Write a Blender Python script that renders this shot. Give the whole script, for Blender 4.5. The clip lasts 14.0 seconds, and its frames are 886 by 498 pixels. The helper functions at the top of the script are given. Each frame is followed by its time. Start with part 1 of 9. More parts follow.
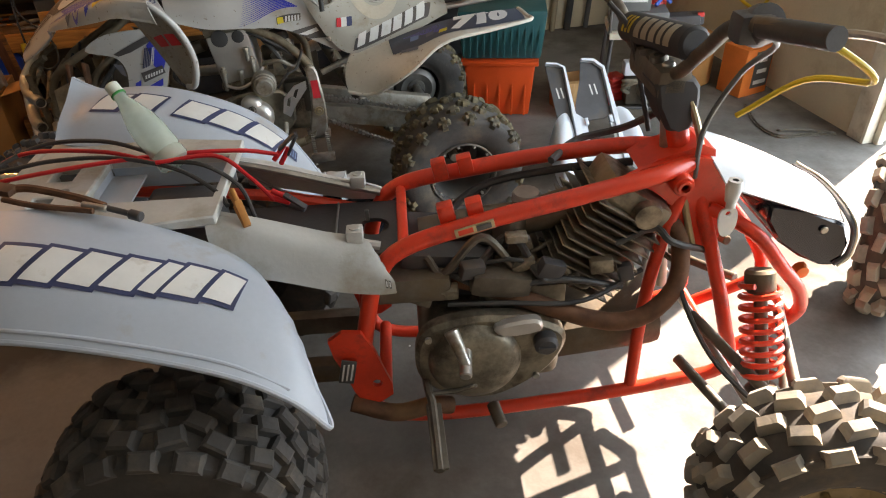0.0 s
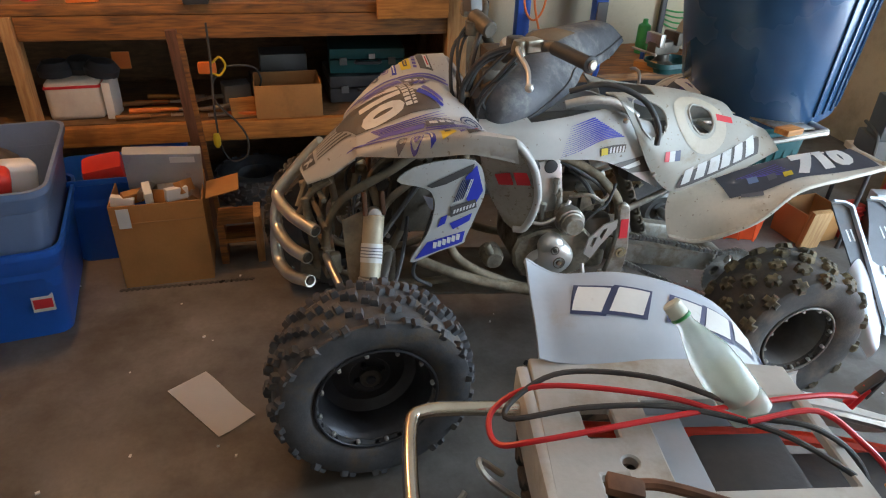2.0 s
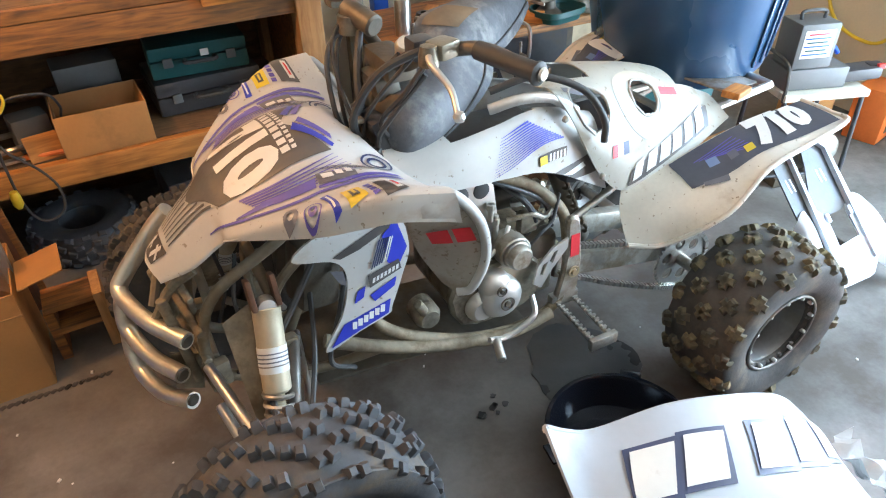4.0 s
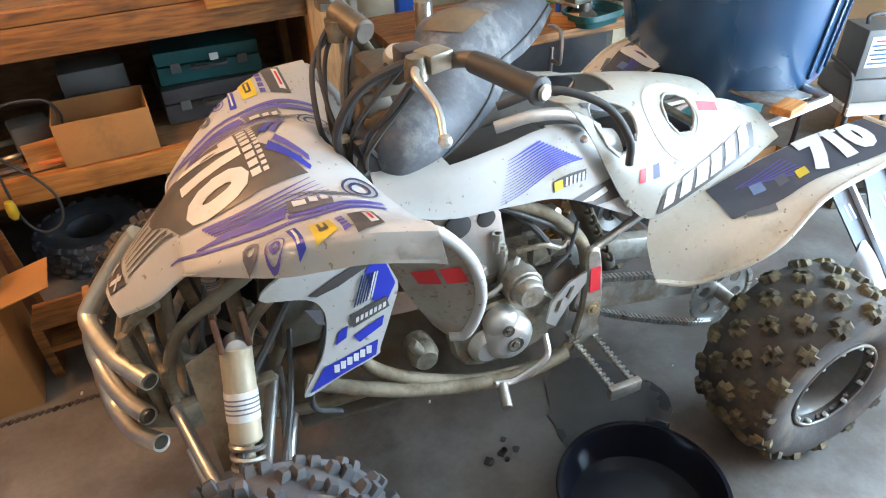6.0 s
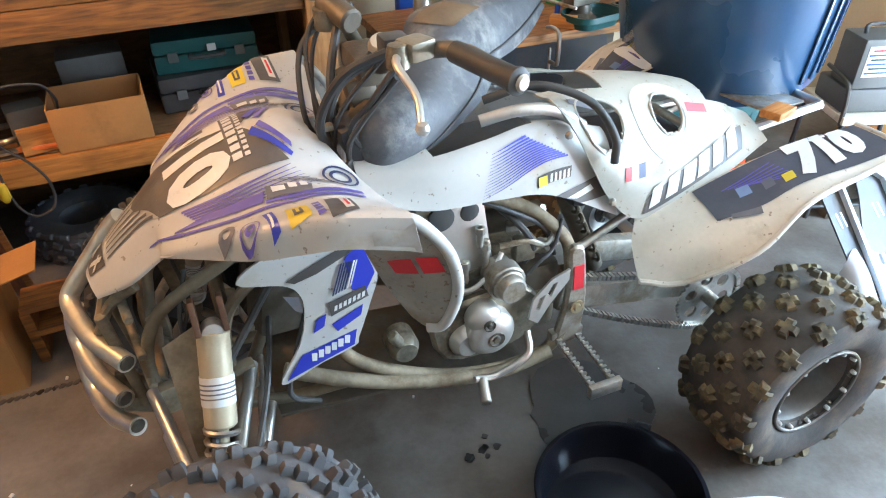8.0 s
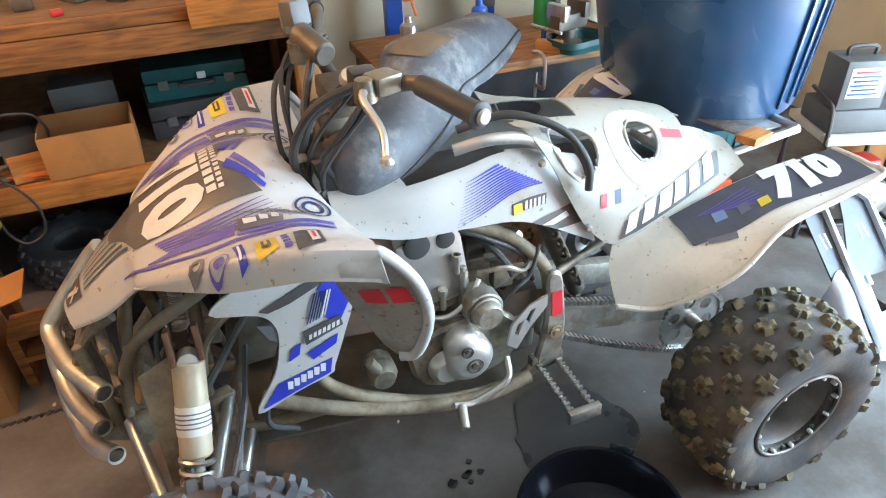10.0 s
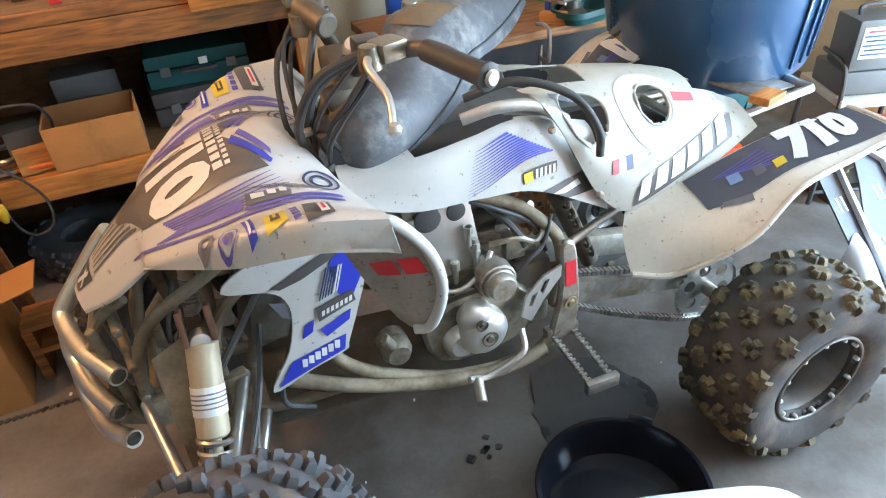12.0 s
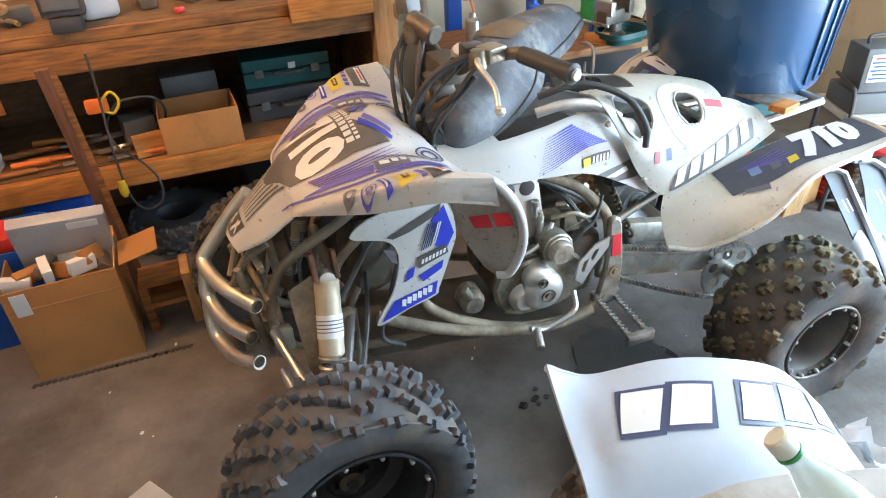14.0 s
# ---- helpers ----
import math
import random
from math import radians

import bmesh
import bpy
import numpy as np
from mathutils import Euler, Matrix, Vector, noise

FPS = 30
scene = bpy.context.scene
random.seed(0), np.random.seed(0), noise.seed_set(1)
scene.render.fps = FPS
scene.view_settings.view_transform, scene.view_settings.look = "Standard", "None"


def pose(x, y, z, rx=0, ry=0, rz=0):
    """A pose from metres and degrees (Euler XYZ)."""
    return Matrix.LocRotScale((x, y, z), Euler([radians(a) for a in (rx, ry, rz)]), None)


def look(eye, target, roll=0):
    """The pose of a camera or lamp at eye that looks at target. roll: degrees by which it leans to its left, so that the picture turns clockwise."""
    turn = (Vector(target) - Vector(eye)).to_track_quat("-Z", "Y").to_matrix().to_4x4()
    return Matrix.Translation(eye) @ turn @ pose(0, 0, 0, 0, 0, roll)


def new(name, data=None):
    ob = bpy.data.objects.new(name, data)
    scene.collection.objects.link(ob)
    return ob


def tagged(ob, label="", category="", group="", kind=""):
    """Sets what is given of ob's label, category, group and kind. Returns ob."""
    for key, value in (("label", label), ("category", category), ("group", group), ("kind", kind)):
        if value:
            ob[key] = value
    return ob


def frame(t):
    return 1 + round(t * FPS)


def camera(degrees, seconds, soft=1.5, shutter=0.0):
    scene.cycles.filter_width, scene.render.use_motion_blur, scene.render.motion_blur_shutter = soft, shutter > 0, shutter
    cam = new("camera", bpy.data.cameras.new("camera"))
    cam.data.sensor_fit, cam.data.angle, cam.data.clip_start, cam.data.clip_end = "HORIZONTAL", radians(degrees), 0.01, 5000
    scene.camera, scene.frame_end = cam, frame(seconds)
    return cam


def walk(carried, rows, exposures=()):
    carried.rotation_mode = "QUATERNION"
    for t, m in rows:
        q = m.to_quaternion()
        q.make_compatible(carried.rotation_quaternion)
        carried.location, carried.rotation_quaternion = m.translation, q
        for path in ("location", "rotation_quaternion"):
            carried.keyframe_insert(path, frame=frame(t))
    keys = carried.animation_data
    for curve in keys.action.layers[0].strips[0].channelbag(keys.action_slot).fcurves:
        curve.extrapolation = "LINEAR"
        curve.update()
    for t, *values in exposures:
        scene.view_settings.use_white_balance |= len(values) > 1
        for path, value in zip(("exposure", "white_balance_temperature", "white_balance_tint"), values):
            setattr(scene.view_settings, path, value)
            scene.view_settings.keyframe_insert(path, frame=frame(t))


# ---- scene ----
cam = camera(66.76, 14.0, 1.1)
# seconds, eye, target, roll
PATH = [
    (0.0, (0.105, 0.115, 1.468), (-0.032, 1.747, 0.321), -2.06),
    (0.5, (-0.046, 0.247, 1.487), (-0.113, 1.859, 0.305), -4.40),
    (1.0, (-0.410, 0.317, 1.473), (-0.473, 1.940, 0.305), -3.78),
    (1.5, (-0.811, 0.316, 1.551), (-0.835, 1.952, 0.401), 2.93),
    (2.0, (-1.033, 0.564, 1.548), (-1.125, 2.283, 0.530), 2.17),
    (2.5, (-1.135, 0.810, 1.564), (-1.179, 2.522, 0.530), 2.92),
    (3.0, (-1.210, 0.982, 1.562), (-0.955, 2.652, 0.492), 0.83),
    (3.2, (-1.213, 1.016, 1.584), (-0.878, 2.644, 0.472), -0.04),
    (5.3, (-1.013, 1.318, 1.493), (-0.847, 2.911, 0.295), -4.45),
    (5.5, (-1.018, 1.323, 1.500), (-0.862, 2.915, 0.300), -3.92),
    (6.0, (-1.017, 1.321, 1.503), (-0.867, 2.939, 0.336), -2.78),
    (6.5, (-1.016, 1.320, 1.502), (-0.858, 2.930, 0.326), -2.80),
    (7.0, (-1.016, 1.313, 1.498), (-0.875, 2.922, 0.317), -2.66),
    (7.5, (-1.006, 1.301, 1.495), (-0.872, 2.914, 0.320), -2.39),
    (8.0, (-0.975, 1.303, 1.482), (-0.834, 2.928, 0.325), -1.24),
    (8.5, (-0.939, 1.305, 1.496), (-0.800, 2.966, 0.390), -0.70),
    (8.7, (-0.917, 1.300, 1.512), (-0.793, 2.957, 0.399), -1.35),
    (10.8, (-0.910, 1.299, 1.483), (-0.759, 2.951, 0.366), -2.94),
    (11.0, (-0.907, 1.297, 1.477), (-0.765, 2.937, 0.342), -4.37),
    (11.5, (-0.914, 1.303, 1.477), (-0.791, 2.945, 0.341), -4.27),
    (12.0, (-0.921, 1.299, 1.470), (-0.819, 2.935, 0.324), -4.43),
    (12.5, (-0.908, 1.311, 1.476), (-0.791, 2.930, 0.308), -4.50),
    (13.0, (-0.980, 1.253, 1.520), (-0.899, 2.907, 0.399), -3.41),
    (13.5, (-1.062, 1.075, 1.541), (-1.004, 2.729, 0.418), -2.68),
    (14.0, (-1.101, 0.965, 1.556), (-1.034, 2.637, 0.461), -3.00),
]
walk(cam, [(t, look(eye, target, roll)) for t, eye, target, roll in PATH],
     exposures=[(0.0, 2.7, 7900, 20), (1.0, 2.55, 7500, 19), (1.5, 2.55, 7000, 18), (2.0, 3.3, 6700, 16), (3.0, 4.1, 6500, 14), (6.0, 4.35, 6350, 13), (14.0, 4.3, 6300, 13)])

# ---- daylight ----
world = bpy.data.worlds.new("world")
scene.world = world
world.use_nodes = True
wn = world.node_tree.nodes
sky = wn.new("ShaderNodeTexSky")
sky.sky_type = "NISHITA"
sky.sun_disc = False
SUN_AZ, SUN_EL = radians(45.5), radians(33.5)
sky.sun_elevation, sky.sun_rotation = SUN_EL, radians(90.0) - SUN_AZ
wn["Background"].inputs["Strength"].default_value = 0.05
world.node_tree.links.new(sky.outputs["Color"], wn["Background"].inputs["Color"])
sun = new("sun", bpy.data.lights.new("sun", "SUN"))
sun.data.energy, sun.data.angle, sun.data.color = 5.0, radians(0.5), (1.0, 0.95, 0.87)
SUN_WAY = Vector((math.cos(SUN_EL) * math.cos(SUN_AZ), math.cos(SUN_EL) * math.sin(SUN_AZ), math.sin(SUN_EL)))
sun.matrix_world = look(SUN_WAY * 20, (0, 0, 0))

# room axes: u along the bench, v towards the bench wall
ROOM = pose(-0.832, 2.628, 0, 0, 0, 17)
QUAD = pose(-0.832, 2.628, 0, 0, 0, 197)
RED = pose(-0.5, 1.345, 0, 0, 0, 8)
DOOR_U, DOOR_V1, DOOR_V0, DOOR_H = 2.72, -0.30, -2.9, 2.10


def lamp_area(name, m, sx, sy, watts, colour):
    ob = new(name, bpy.data.lights.new(name, "AREA"))
    ob.data.shape, ob.data.size, ob.data.size_y = "RECTANGLE", sx, sy
    ob.data.energy, ob.data.color = watts, colour
    ob.matrix_world = m
    return ob


# sky light in the open garage door
lamp_area("door_skylight", ROOM @ pose(DOOR_U + 0.12, (DOOR_V0 + DOOR_V1) / 2, DOOR_H / 2, 0, 90, 0), DOOR_H, DOOR_V1 - DOOR_V0, 22, (0.55, 0.79, 1.0))
# unseen warm bulb, assumed from the amber tone on the bench side
unseen_bulb_light = new("unseen_bulb_light", bpy.data.lights.new("unseen_bulb_light", "POINT"))
unseen_bulb_light.data.energy, unseen_bulb_light.data.color, unseen_bulb_light.data.shadow_soft_size = 3.4, (1.0, 0.50, 0.19), 0.06
unseen_bulb_light.matrix_world = ROOM @ pose(-1.45, 0.45, 2.10)

# ---- materials ----


def mat(name, colour, rough=0.5, metal=0.0, vary=0.25, scale=9.0, bump=0.15, dirt=None, dirt_amount=0.5, dirt_scale=4.0, coat=0.0, fine=90.0, alpha=None, transmission=0.0, speck=0.0):
    """A node material: base colour broken at two scales, dirt patches, fine relief."""
    m = bpy.data.materials.new(name)
    m.use_nodes = True
    nt = m.node_tree
    n, link = nt.nodes, nt.links.new
    bsdf = n["Principled BSDF"]
    geo = n.new("ShaderNodeTexCoord")
    info = n.new("ShaderNodeObjectInfo")
    shift = n.new("ShaderNodeVectorMath")
    shift.operation = "MULTIPLY_ADD"
    link(info.outputs["Random"], shift.inputs[0])
    shift.inputs[1].default_value = (7.0, 5.0, 3.0)
    link(geo.outputs["Object"], shift.inputs[2])
    big, small = n.new("ShaderNodeTexNoise"), n.new("ShaderNodeTexNoise")
    for tex, s in ((big, scale), (small, fine)):
        link(shift.outputs[0], tex.inputs["Vector"])
        tex.inputs["Scale"].default_value = s
        tex.inputs["Detail"].default_value = 4.0
    ramp = n.new("ShaderNodeMapRange")
    ramp.inputs["From Min"].default_value, ramp.inputs["From Max"].default_value = 0.3, 0.7
    ramp.inputs["To Min"].default_value, ramp.inputs["To Max"].default_value = 1 - vary, 1 + vary * 0.6
    link(big.outputs["Fac"], ramp.inputs["Value"])
    grain = n.new("ShaderNodeMapRange")
    grain.inputs["To Min"].default_value, grain.inputs["To Max"].default_value = 1 - vary * 0.5, 1 + vary * 0.5
    link(small.outputs["Fac"], grain.inputs["Value"])
    mul = n.new("ShaderNodeMath")
    mul.operation = "MULTIPLY"
    link(ramp.outputs[0], mul.inputs[0])
    link(grain.outputs[0], mul.inputs[1])
    tint = n.new("ShaderNodeVectorMath")
    tint.operation = "SCALE"
    tint.inputs[0].default_value = colour
    link(mul.outputs[0], tint.inputs["Scale"])
    out = tint.outputs[0]
    if dirt:
        patch = n.new("ShaderNodeTexNoise")
        link(shift.outputs[0], patch.inputs["Vector"])
        patch.inputs["Scale"].default_value, patch.inputs["Detail"].default_value, patch.inputs["Roughness"].default_value = dirt_scale, 8.0, 0.65
        edge = n.new("ShaderNodeMapRange")
        edge.inputs["From Min"].default_value, edge.inputs["From Max"].default_value = 0.62 - dirt_amount * 0.3, 0.78 - dirt_amount * 0.25
        edge.inputs["To Max"].default_value = 0.85
        link(patch.outputs["Fac"], edge.inputs["Value"])
        mix = n.new("ShaderNodeMix")
        mix.data_type = "RGBA"
        link(edge.outputs[0], mix.inputs["Factor"])
        link(out, mix.inputs["A"])
        mix.inputs["B"].default_value = (*dirt, 1)
        out = mix.outputs["Result"]
        rr = n.new("ShaderNodeMapRange")
        rr.inputs["To Min"].default_value, rr.inputs["To Max"].default_value = rough, min(1.0, rough + 0.4)
        link(edge.outputs[0], rr.inputs["Value"])
        link(rr.outputs[0], bsdf.inputs["Roughness"])
    else:
        rr = n.new("ShaderNodeMapRange")
        rr.inputs["To Min"].default_value, rr.inputs["To Max"].default_value = max(0.02, rough - 0.12), min(1.0, rough + 0.12)
        link(big.outputs["Fac"], rr.inputs["Value"])
        link(rr.outputs[0], bsdf.inputs["Roughness"])
    if speck:
        dots = n.new("ShaderNodeTexNoise")
        link(shift.outputs[0], dots.inputs["Vector"])
        dots.inputs["Scale"].default_value, dots.inputs["Detail"].default_value = 75.0, 3.0
        cutoff = n.new("ShaderNodeMapRange")
        cutoff.inputs["From Min"].default_value, cutoff.inputs["From Max"].default_value = 0.74 - 0.14 * speck, 0.80 - 0.14 * speck
        cutoff.inputs["To Max"].default_value = 0.75
        link(dots.outputs["Fac"], cutoff.inputs["Value"])
        spots = n.new("ShaderNodeMix")
        spots.data_type = "RGBA"
        link(cutoff.outputs[0], spots.inputs["Factor"])
        link(out, spots.inputs["A"])
        spots.inputs["B"].default_value = (0.17, 0.12, 0.07, 1)
        out = spots.outputs["Result"]
    link(out, bsdf.inputs["Base Color"])
    bsdf.inputs["Metallic"].default_value = metal
    bsdf.inputs["Coat Weight"].default_value = coat
    bsdf.inputs["Transmission Weight"].default_value = transmission
    if alpha is not None:
        bsdf.inputs["Alpha"].default_value = alpha
    if bump:
        b = n.new("ShaderNodeBump")
        b.inputs["Strength"].default_value, b.inputs["Distance"].default_value = bump, 0.003
        link(small.outputs["Fac"], b.inputs["Height"])
        link(b.outputs[0], bsdf.inputs["Normal"])
    return m


def wood(name, colour, dark, rough=0.7, stretch=(1.5, 14, 14), scale=5.0):
    m = bpy.data.materials.new(name)
    m.use_nodes = True
    nt = m.node_tree
    n, link = nt.nodes, nt.links.new
    bsdf = n["Principled BSDF"]
    co, mp = n.new("ShaderNodeTexCoord"), n.new("ShaderNodeMapping")
    mp.inputs["Scale"].default_value = stretch
    link(co.outputs["Object"], mp.inputs["Vector"])
    a, b = n.new("ShaderNodeTexNoise"), n.new("ShaderNodeTexNoise")
    link(mp.outputs[0], a.inputs["Vector"])
    a.inputs["Scale"].default_value, a.inputs["Detail"].default_value, a.inputs["Distortion"].default_value = scale, 6, 0.6
    link(co.outputs["Object"], b.inputs["Vector"])
    b.inputs["Scale"].default_value, b.inputs["Detail"].default_value = 6, 5
    mix = n.new("ShaderNodeMix")
    mix.data_type = "RGBA"
    mix.inputs["A"].default_value, mix.inputs["B"].default_value = (*colour, 1), (*dark, 1)
    r = n.new("ShaderNodeMapRange")
    r.inputs["From Min"].default_value, r.inputs["From Max"].default_value = 0.35, 0.7
    link(a.outputs["Fac"], r.inputs["Value"])
    link(r.outputs[0], mix.inputs["Factor"])
    mix2 = n.new("ShaderNodeMix")
    mix2.data_type = "RGBA"
    r2 = n.new("ShaderNodeMapRange")
    r2.inputs["From Min"].default_value, r2.inputs["From Max"].default_value = 0.55, 0.75
    r2.inputs["To Max"].default_value = 0.7
    link(b.outputs["Fac"], r2.inputs["Value"])
    link(r2.outputs[0], mix2.inputs["Factor"])
    link(mix.outputs["Result"], mix2.inputs["A"])
    mix2.inputs["B"].default_value = (dark[0] * 0.6, dark[1] * 0.6, dark[2] * 0.6, 1)
    link(mix2.outputs["Result"], bsdf.inputs["Base Color"])
    bsdf.inputs["Roughness"].default_value = rough
    bp = n.new("ShaderNodeBump")
    bp.inputs["Strength"].default_value, bp.inputs["Distance"].default_value = 0.25, 0.002
    link(a.outputs["Fac"], bp.inputs["Height"])
    link(bp.outputs[0], bsdf.inputs["Normal"])
    return m


MUD = (0.20, 0.14, 0.075)
M_FLOOR = mat("concrete_floor", (0.185, 0.172, 0.155), 0.5, vary=0.3, scale=2.2, bump=0.25, dirt=(0.075, 0.06, 0.045), dirt_amount=0.66, dirt_scale=1.6, fine=60)
M_OIL = mat("oil_stain", (0.055, 0.054, 0.053), 0.3, vary=0.3, bump=0.1)
M_WALL = mat("cream_wall_paint", (0.62, 0.53, 0.37), 0.8, vary=0.12, scale=2.5, bump=0.2, dirt=(0.36, 0.28, 0.18), dirt_amount=0.25, dirt_scale=2)
# unseen walls and ceiling: tones chosen for the bounce light they give
M_UNSEENWALL = mat("unseen_wall_board", (0.36, 0.33, 0.28), 0.85, vary=0.2, scale=3)
M_CEIL = mat("unseen_ceiling_board", (0.60, 0.56, 0.50), 0.85, vary=0.12, scale=2)
M_TRIM = mat("door_trim_paint", (0.66, 0.60, 0.48), 0.55, vary=0.12, scale=6, dirt=(0.3, 0.24, 0.16), dirt_amount=0.3)
M_PINE = wood("pine_lumber", (0.56, 0.235, 0.05), (0.30, 0.115, 0.025))
M_PINE_V = wood("pine_post", (0.50, 0.29, 0.12), (0.33, 0.16, 0.06), stretch=(14, 14, 1.5))
M_OLDWOOD = wood("stained_lumber", (0.36, 0.145, 0.035), (0.11, 0.05, 0.02))
M_STICK = wood("painted_stake", (0.20, 0.085, 0.045), (0.10, 0.04, 0.02), stretch=(14, 14, 1.5))
M_PLY = wood("shelf_board", (0.20, 0.11, 0.05), (0.10, 0.055, 0.025), stretch=(3, 12, 12))
M_CARD = mat("corrugated_card", (0.44, 0.205, 0.062), 0.85, vary=0.12, scale=7, bump=0.2, dirt=(0.22, 0.12, 0.05), dirt_amount=0.15)
M_CARD_IN = mat("card_inside", (0.40, 0.20, 0.075), 0.9, vary=0.12, scale=7)
M_WHITE = mat("white_plastic", (0.47, 0.465, 0.44), 0.36, vary=0.08, scale=5, bump=0.06, dirt=(0.36, 0.29, 0.19), dirt_amount=0.16, dirt_scale=7, speck=0.55)
M_AGED = mat("aged_cream_plastic", (0.38, 0.365, 0.31), 0.42, vary=0.10, scale=5, bump=0.08, dirt=(0.30, 0.24, 0.15), dirt_amount=0.22, dirt_scale=9, speck=0.6)
M_GUARD = mat("mud_flecked_guard", (0.34, 0.32, 0.28), 0.55, vary=0.15, scale=7, bump=0.12, dirt=(0.22, 0.17, 0.10), dirt_amount=0.35, dirt_scale=9, speck=0.9)
M_GRABLOOP = mat("polished_chrome", (0.66, 0.62, 0.53), 0.2, 1.0, vary=0.2, scale=12, bump=0.02)
M_WHITE_DIRTY = mat("dusty_white_plastic", (0.56, 0.53, 0.45), 0.5, vary=0.15, scale=5, bump=0.1, dirt=(0.33, 0.27, 0.18), dirt_amount=0.22, dirt_scale=7, speck=0.6)
M_FENDER = mat("aged_white_fender", (0.40, 0.445, 0.50), 0.42, vary=0.08, scale=4, bump=0.06, dirt=(0.36, 0.30, 0.22), dirt_amount=0.16, dirt_scale=5)
M_FENDER_TAN = mat("yellowed_fender", (0.47, 0.48, 0.46), 0.5, vary=0.12, scale=6, dirt=(0.25, 0.19, 0.11), dirt_amount=0.35)
M_SPARE = mat("spare_white_plastic", (0.62, 0.66, 0.70), 0.38, vary=0.06, scale=5)
M_BLUE = mat("blue_graphic", (0.035, 0.05, 0.42), 0.35, vary=0.1)
M_PURPLE = mat("violet_graphic", (0.11, 0.09, 0.38), 0.35, vary=0.12)
M_BLACKG = mat("dark_graphic", (0.085, 0.078, 0.074), 0.38, vary=0.2, dirt=(0.16, 0.12, 0.07), dirt_amount=0.2)
M_NAVY = mat("navy_outline", (0.035, 0.045, 0.11), 0.45)
M_GREYG = mat("grey_graphic", (0.13, 0.13, 0.15), 0.42, vary=0.2, dirt=(0.25, 0.2, 0.13), dirt_amount=0.25)
M_DECALW = mat("decal_white", (0.66, 0.66, 0.63), 0.45, vary=0.08, dirt=(0.45, 0.4, 0.33), dirt_amount=0.1, dirt_scale=20)
M_YELLOW = mat("decal_yellow", (0.62, 0.47, 0.03), 0.4, vary=0.1)
M_REDG = mat("decal_red", (0.62, 0.03, 0.04), 0.4, vary=0.1)
M_TYRE = mat("tyre_rubber", (0.078, 0.077, 0.080), 0.72, vary=0.35, scale=14, bump=0.25, dirt=(0.15, 0.11, 0.07), dirt_amount=0.22, dirt_scale=9)
M_TYRE_MUD = mat("muddy_rubber", (0.062, 0.056, 0.050), 0.8, vary=0.35, scale=14, bump=0.3, dirt=(0.15, 0.12, 0.085), dirt_amount=0.3, dirt_scale=8)
# dusty lug rubber, its colour also paled to stand in for strong sunlight
M_TYRE_LITDUST = mat("sunlit_dusty_rubber", (0.27, 0.255, 0.23), 0.9, vary=0.35, scale=14, bump=0.3, dirt=(0.34, 0.29, 0.22), dirt_amount=0.75, dirt_scale=10)
M_RUBBER = mat("black_rubber", (0.048, 0.046, 0.044), 0.6, vary=0.3, scale=14)
M_BLACKP = mat("black_plastic", (0.058, 0.057, 0.060), 0.42, vary=0.3, scale=8, dirt=(0.10, 0.075, 0.045), dirt_amount=0.3)
M_BLACKGLOSS = mat("glossy_black_plastic", (0.008, 0.009, 0.014), 0.16, vary=0.2, bump=0.03)
M_SEAT = mat("dusty_seat_vinyl", (0.095, 0.10, 0.11), 0.6, vary=0.4, scale=9, bump=0.35, dirt=(0.26, 0.26, 0.25), dirt_amount=0.42, dirt_scale=16)
M_STEEL = mat("bare_steel", (0.50, 0.48, 0.44), 0.32, 0.9, vary=0.2, scale=12, bump=0.06, dirt=MUD, dirt_amount=0.35, dirt_scale=8)
M_CHROME = mat("chrome_tube", (0.72, 0.68, 0.58), 0.34, 0.85, vary=0.2, scale=12, bump=0.02)
M_ALU = mat("cast_aluminium", (0.46, 0.43, 0.37), 0.42, 0.75, vary=0.25, scale=16, bump=0.25, dirt=MUD, dirt_amount=0.45, dirt_scale=10)
M_ALU_DARK = mat("oily_casting", (0.30, 0.265, 0.20), 0.38, 0.6, vary=0.35, scale=16, bump=0.25, dirt=(0.06, 0.045, 0.03), dirt_amount=0.5, dirt_scale=9)
M_ALU_CLEAN = mat("clean_alloy", (0.62, 0.60, 0.56), 0.34, 0.7, vary=0.12, scale=10, dirt=MUD, dirt_amount=0.15)
M_RIM = mat("dark_rim", (0.05, 0.05, 0.055), 0.4, 0.6, vary=0.3, scale=12)
M_RIM_MUD = mat("dusty_alloy_rim", (0.17, 0.16, 0.145), 0.42, 0.6, vary=0.3, scale=12, dirt=(0.22, 0.18, 0.12), dirt_amount=0.35)
M_RIM_TAN = mat("tan_rim", (0.34, 0.26, 0.14), 0.5, 0.3, vary=0.25, scale=10)
M_RED = mat("red_frame_paint", (0.78, 0.055, 0.022), 0.30, vary=0.18, scale=9, bump=0.05, dirt=(0.22, 0.03, 0.02), dirt_amount=0.3, dirt_scale=9)
M_FRAME = mat("dirty_steel_frame", (0.24, 0.20, 0.14), 0.55, 0.3, vary=0.3, scale=12, dirt=MUD, dirt_amount=0.55, dirt_scale=9)
M_DARK = mat("greasy_dark_metal", (0.125, 0.105, 0.08), 0.5, 0.4, vary=0.4, scale=14, bump=0.3, dirt=(0.15, 0.10, 0.05), dirt_amount=0.35)
M_SHOCK = mat("tan_shock_body", (0.46, 0.39, 0.27), 0.45, 0.2, vary=0.15, scale=9, dirt=MUD, dirt_amount=0.3)
M_GOLD = mat("gold_anodised", (0.50, 0.41, 0.25), 0.35, 0.7, vary=0.2, dirt=MUD, dirt_amount=0.3)
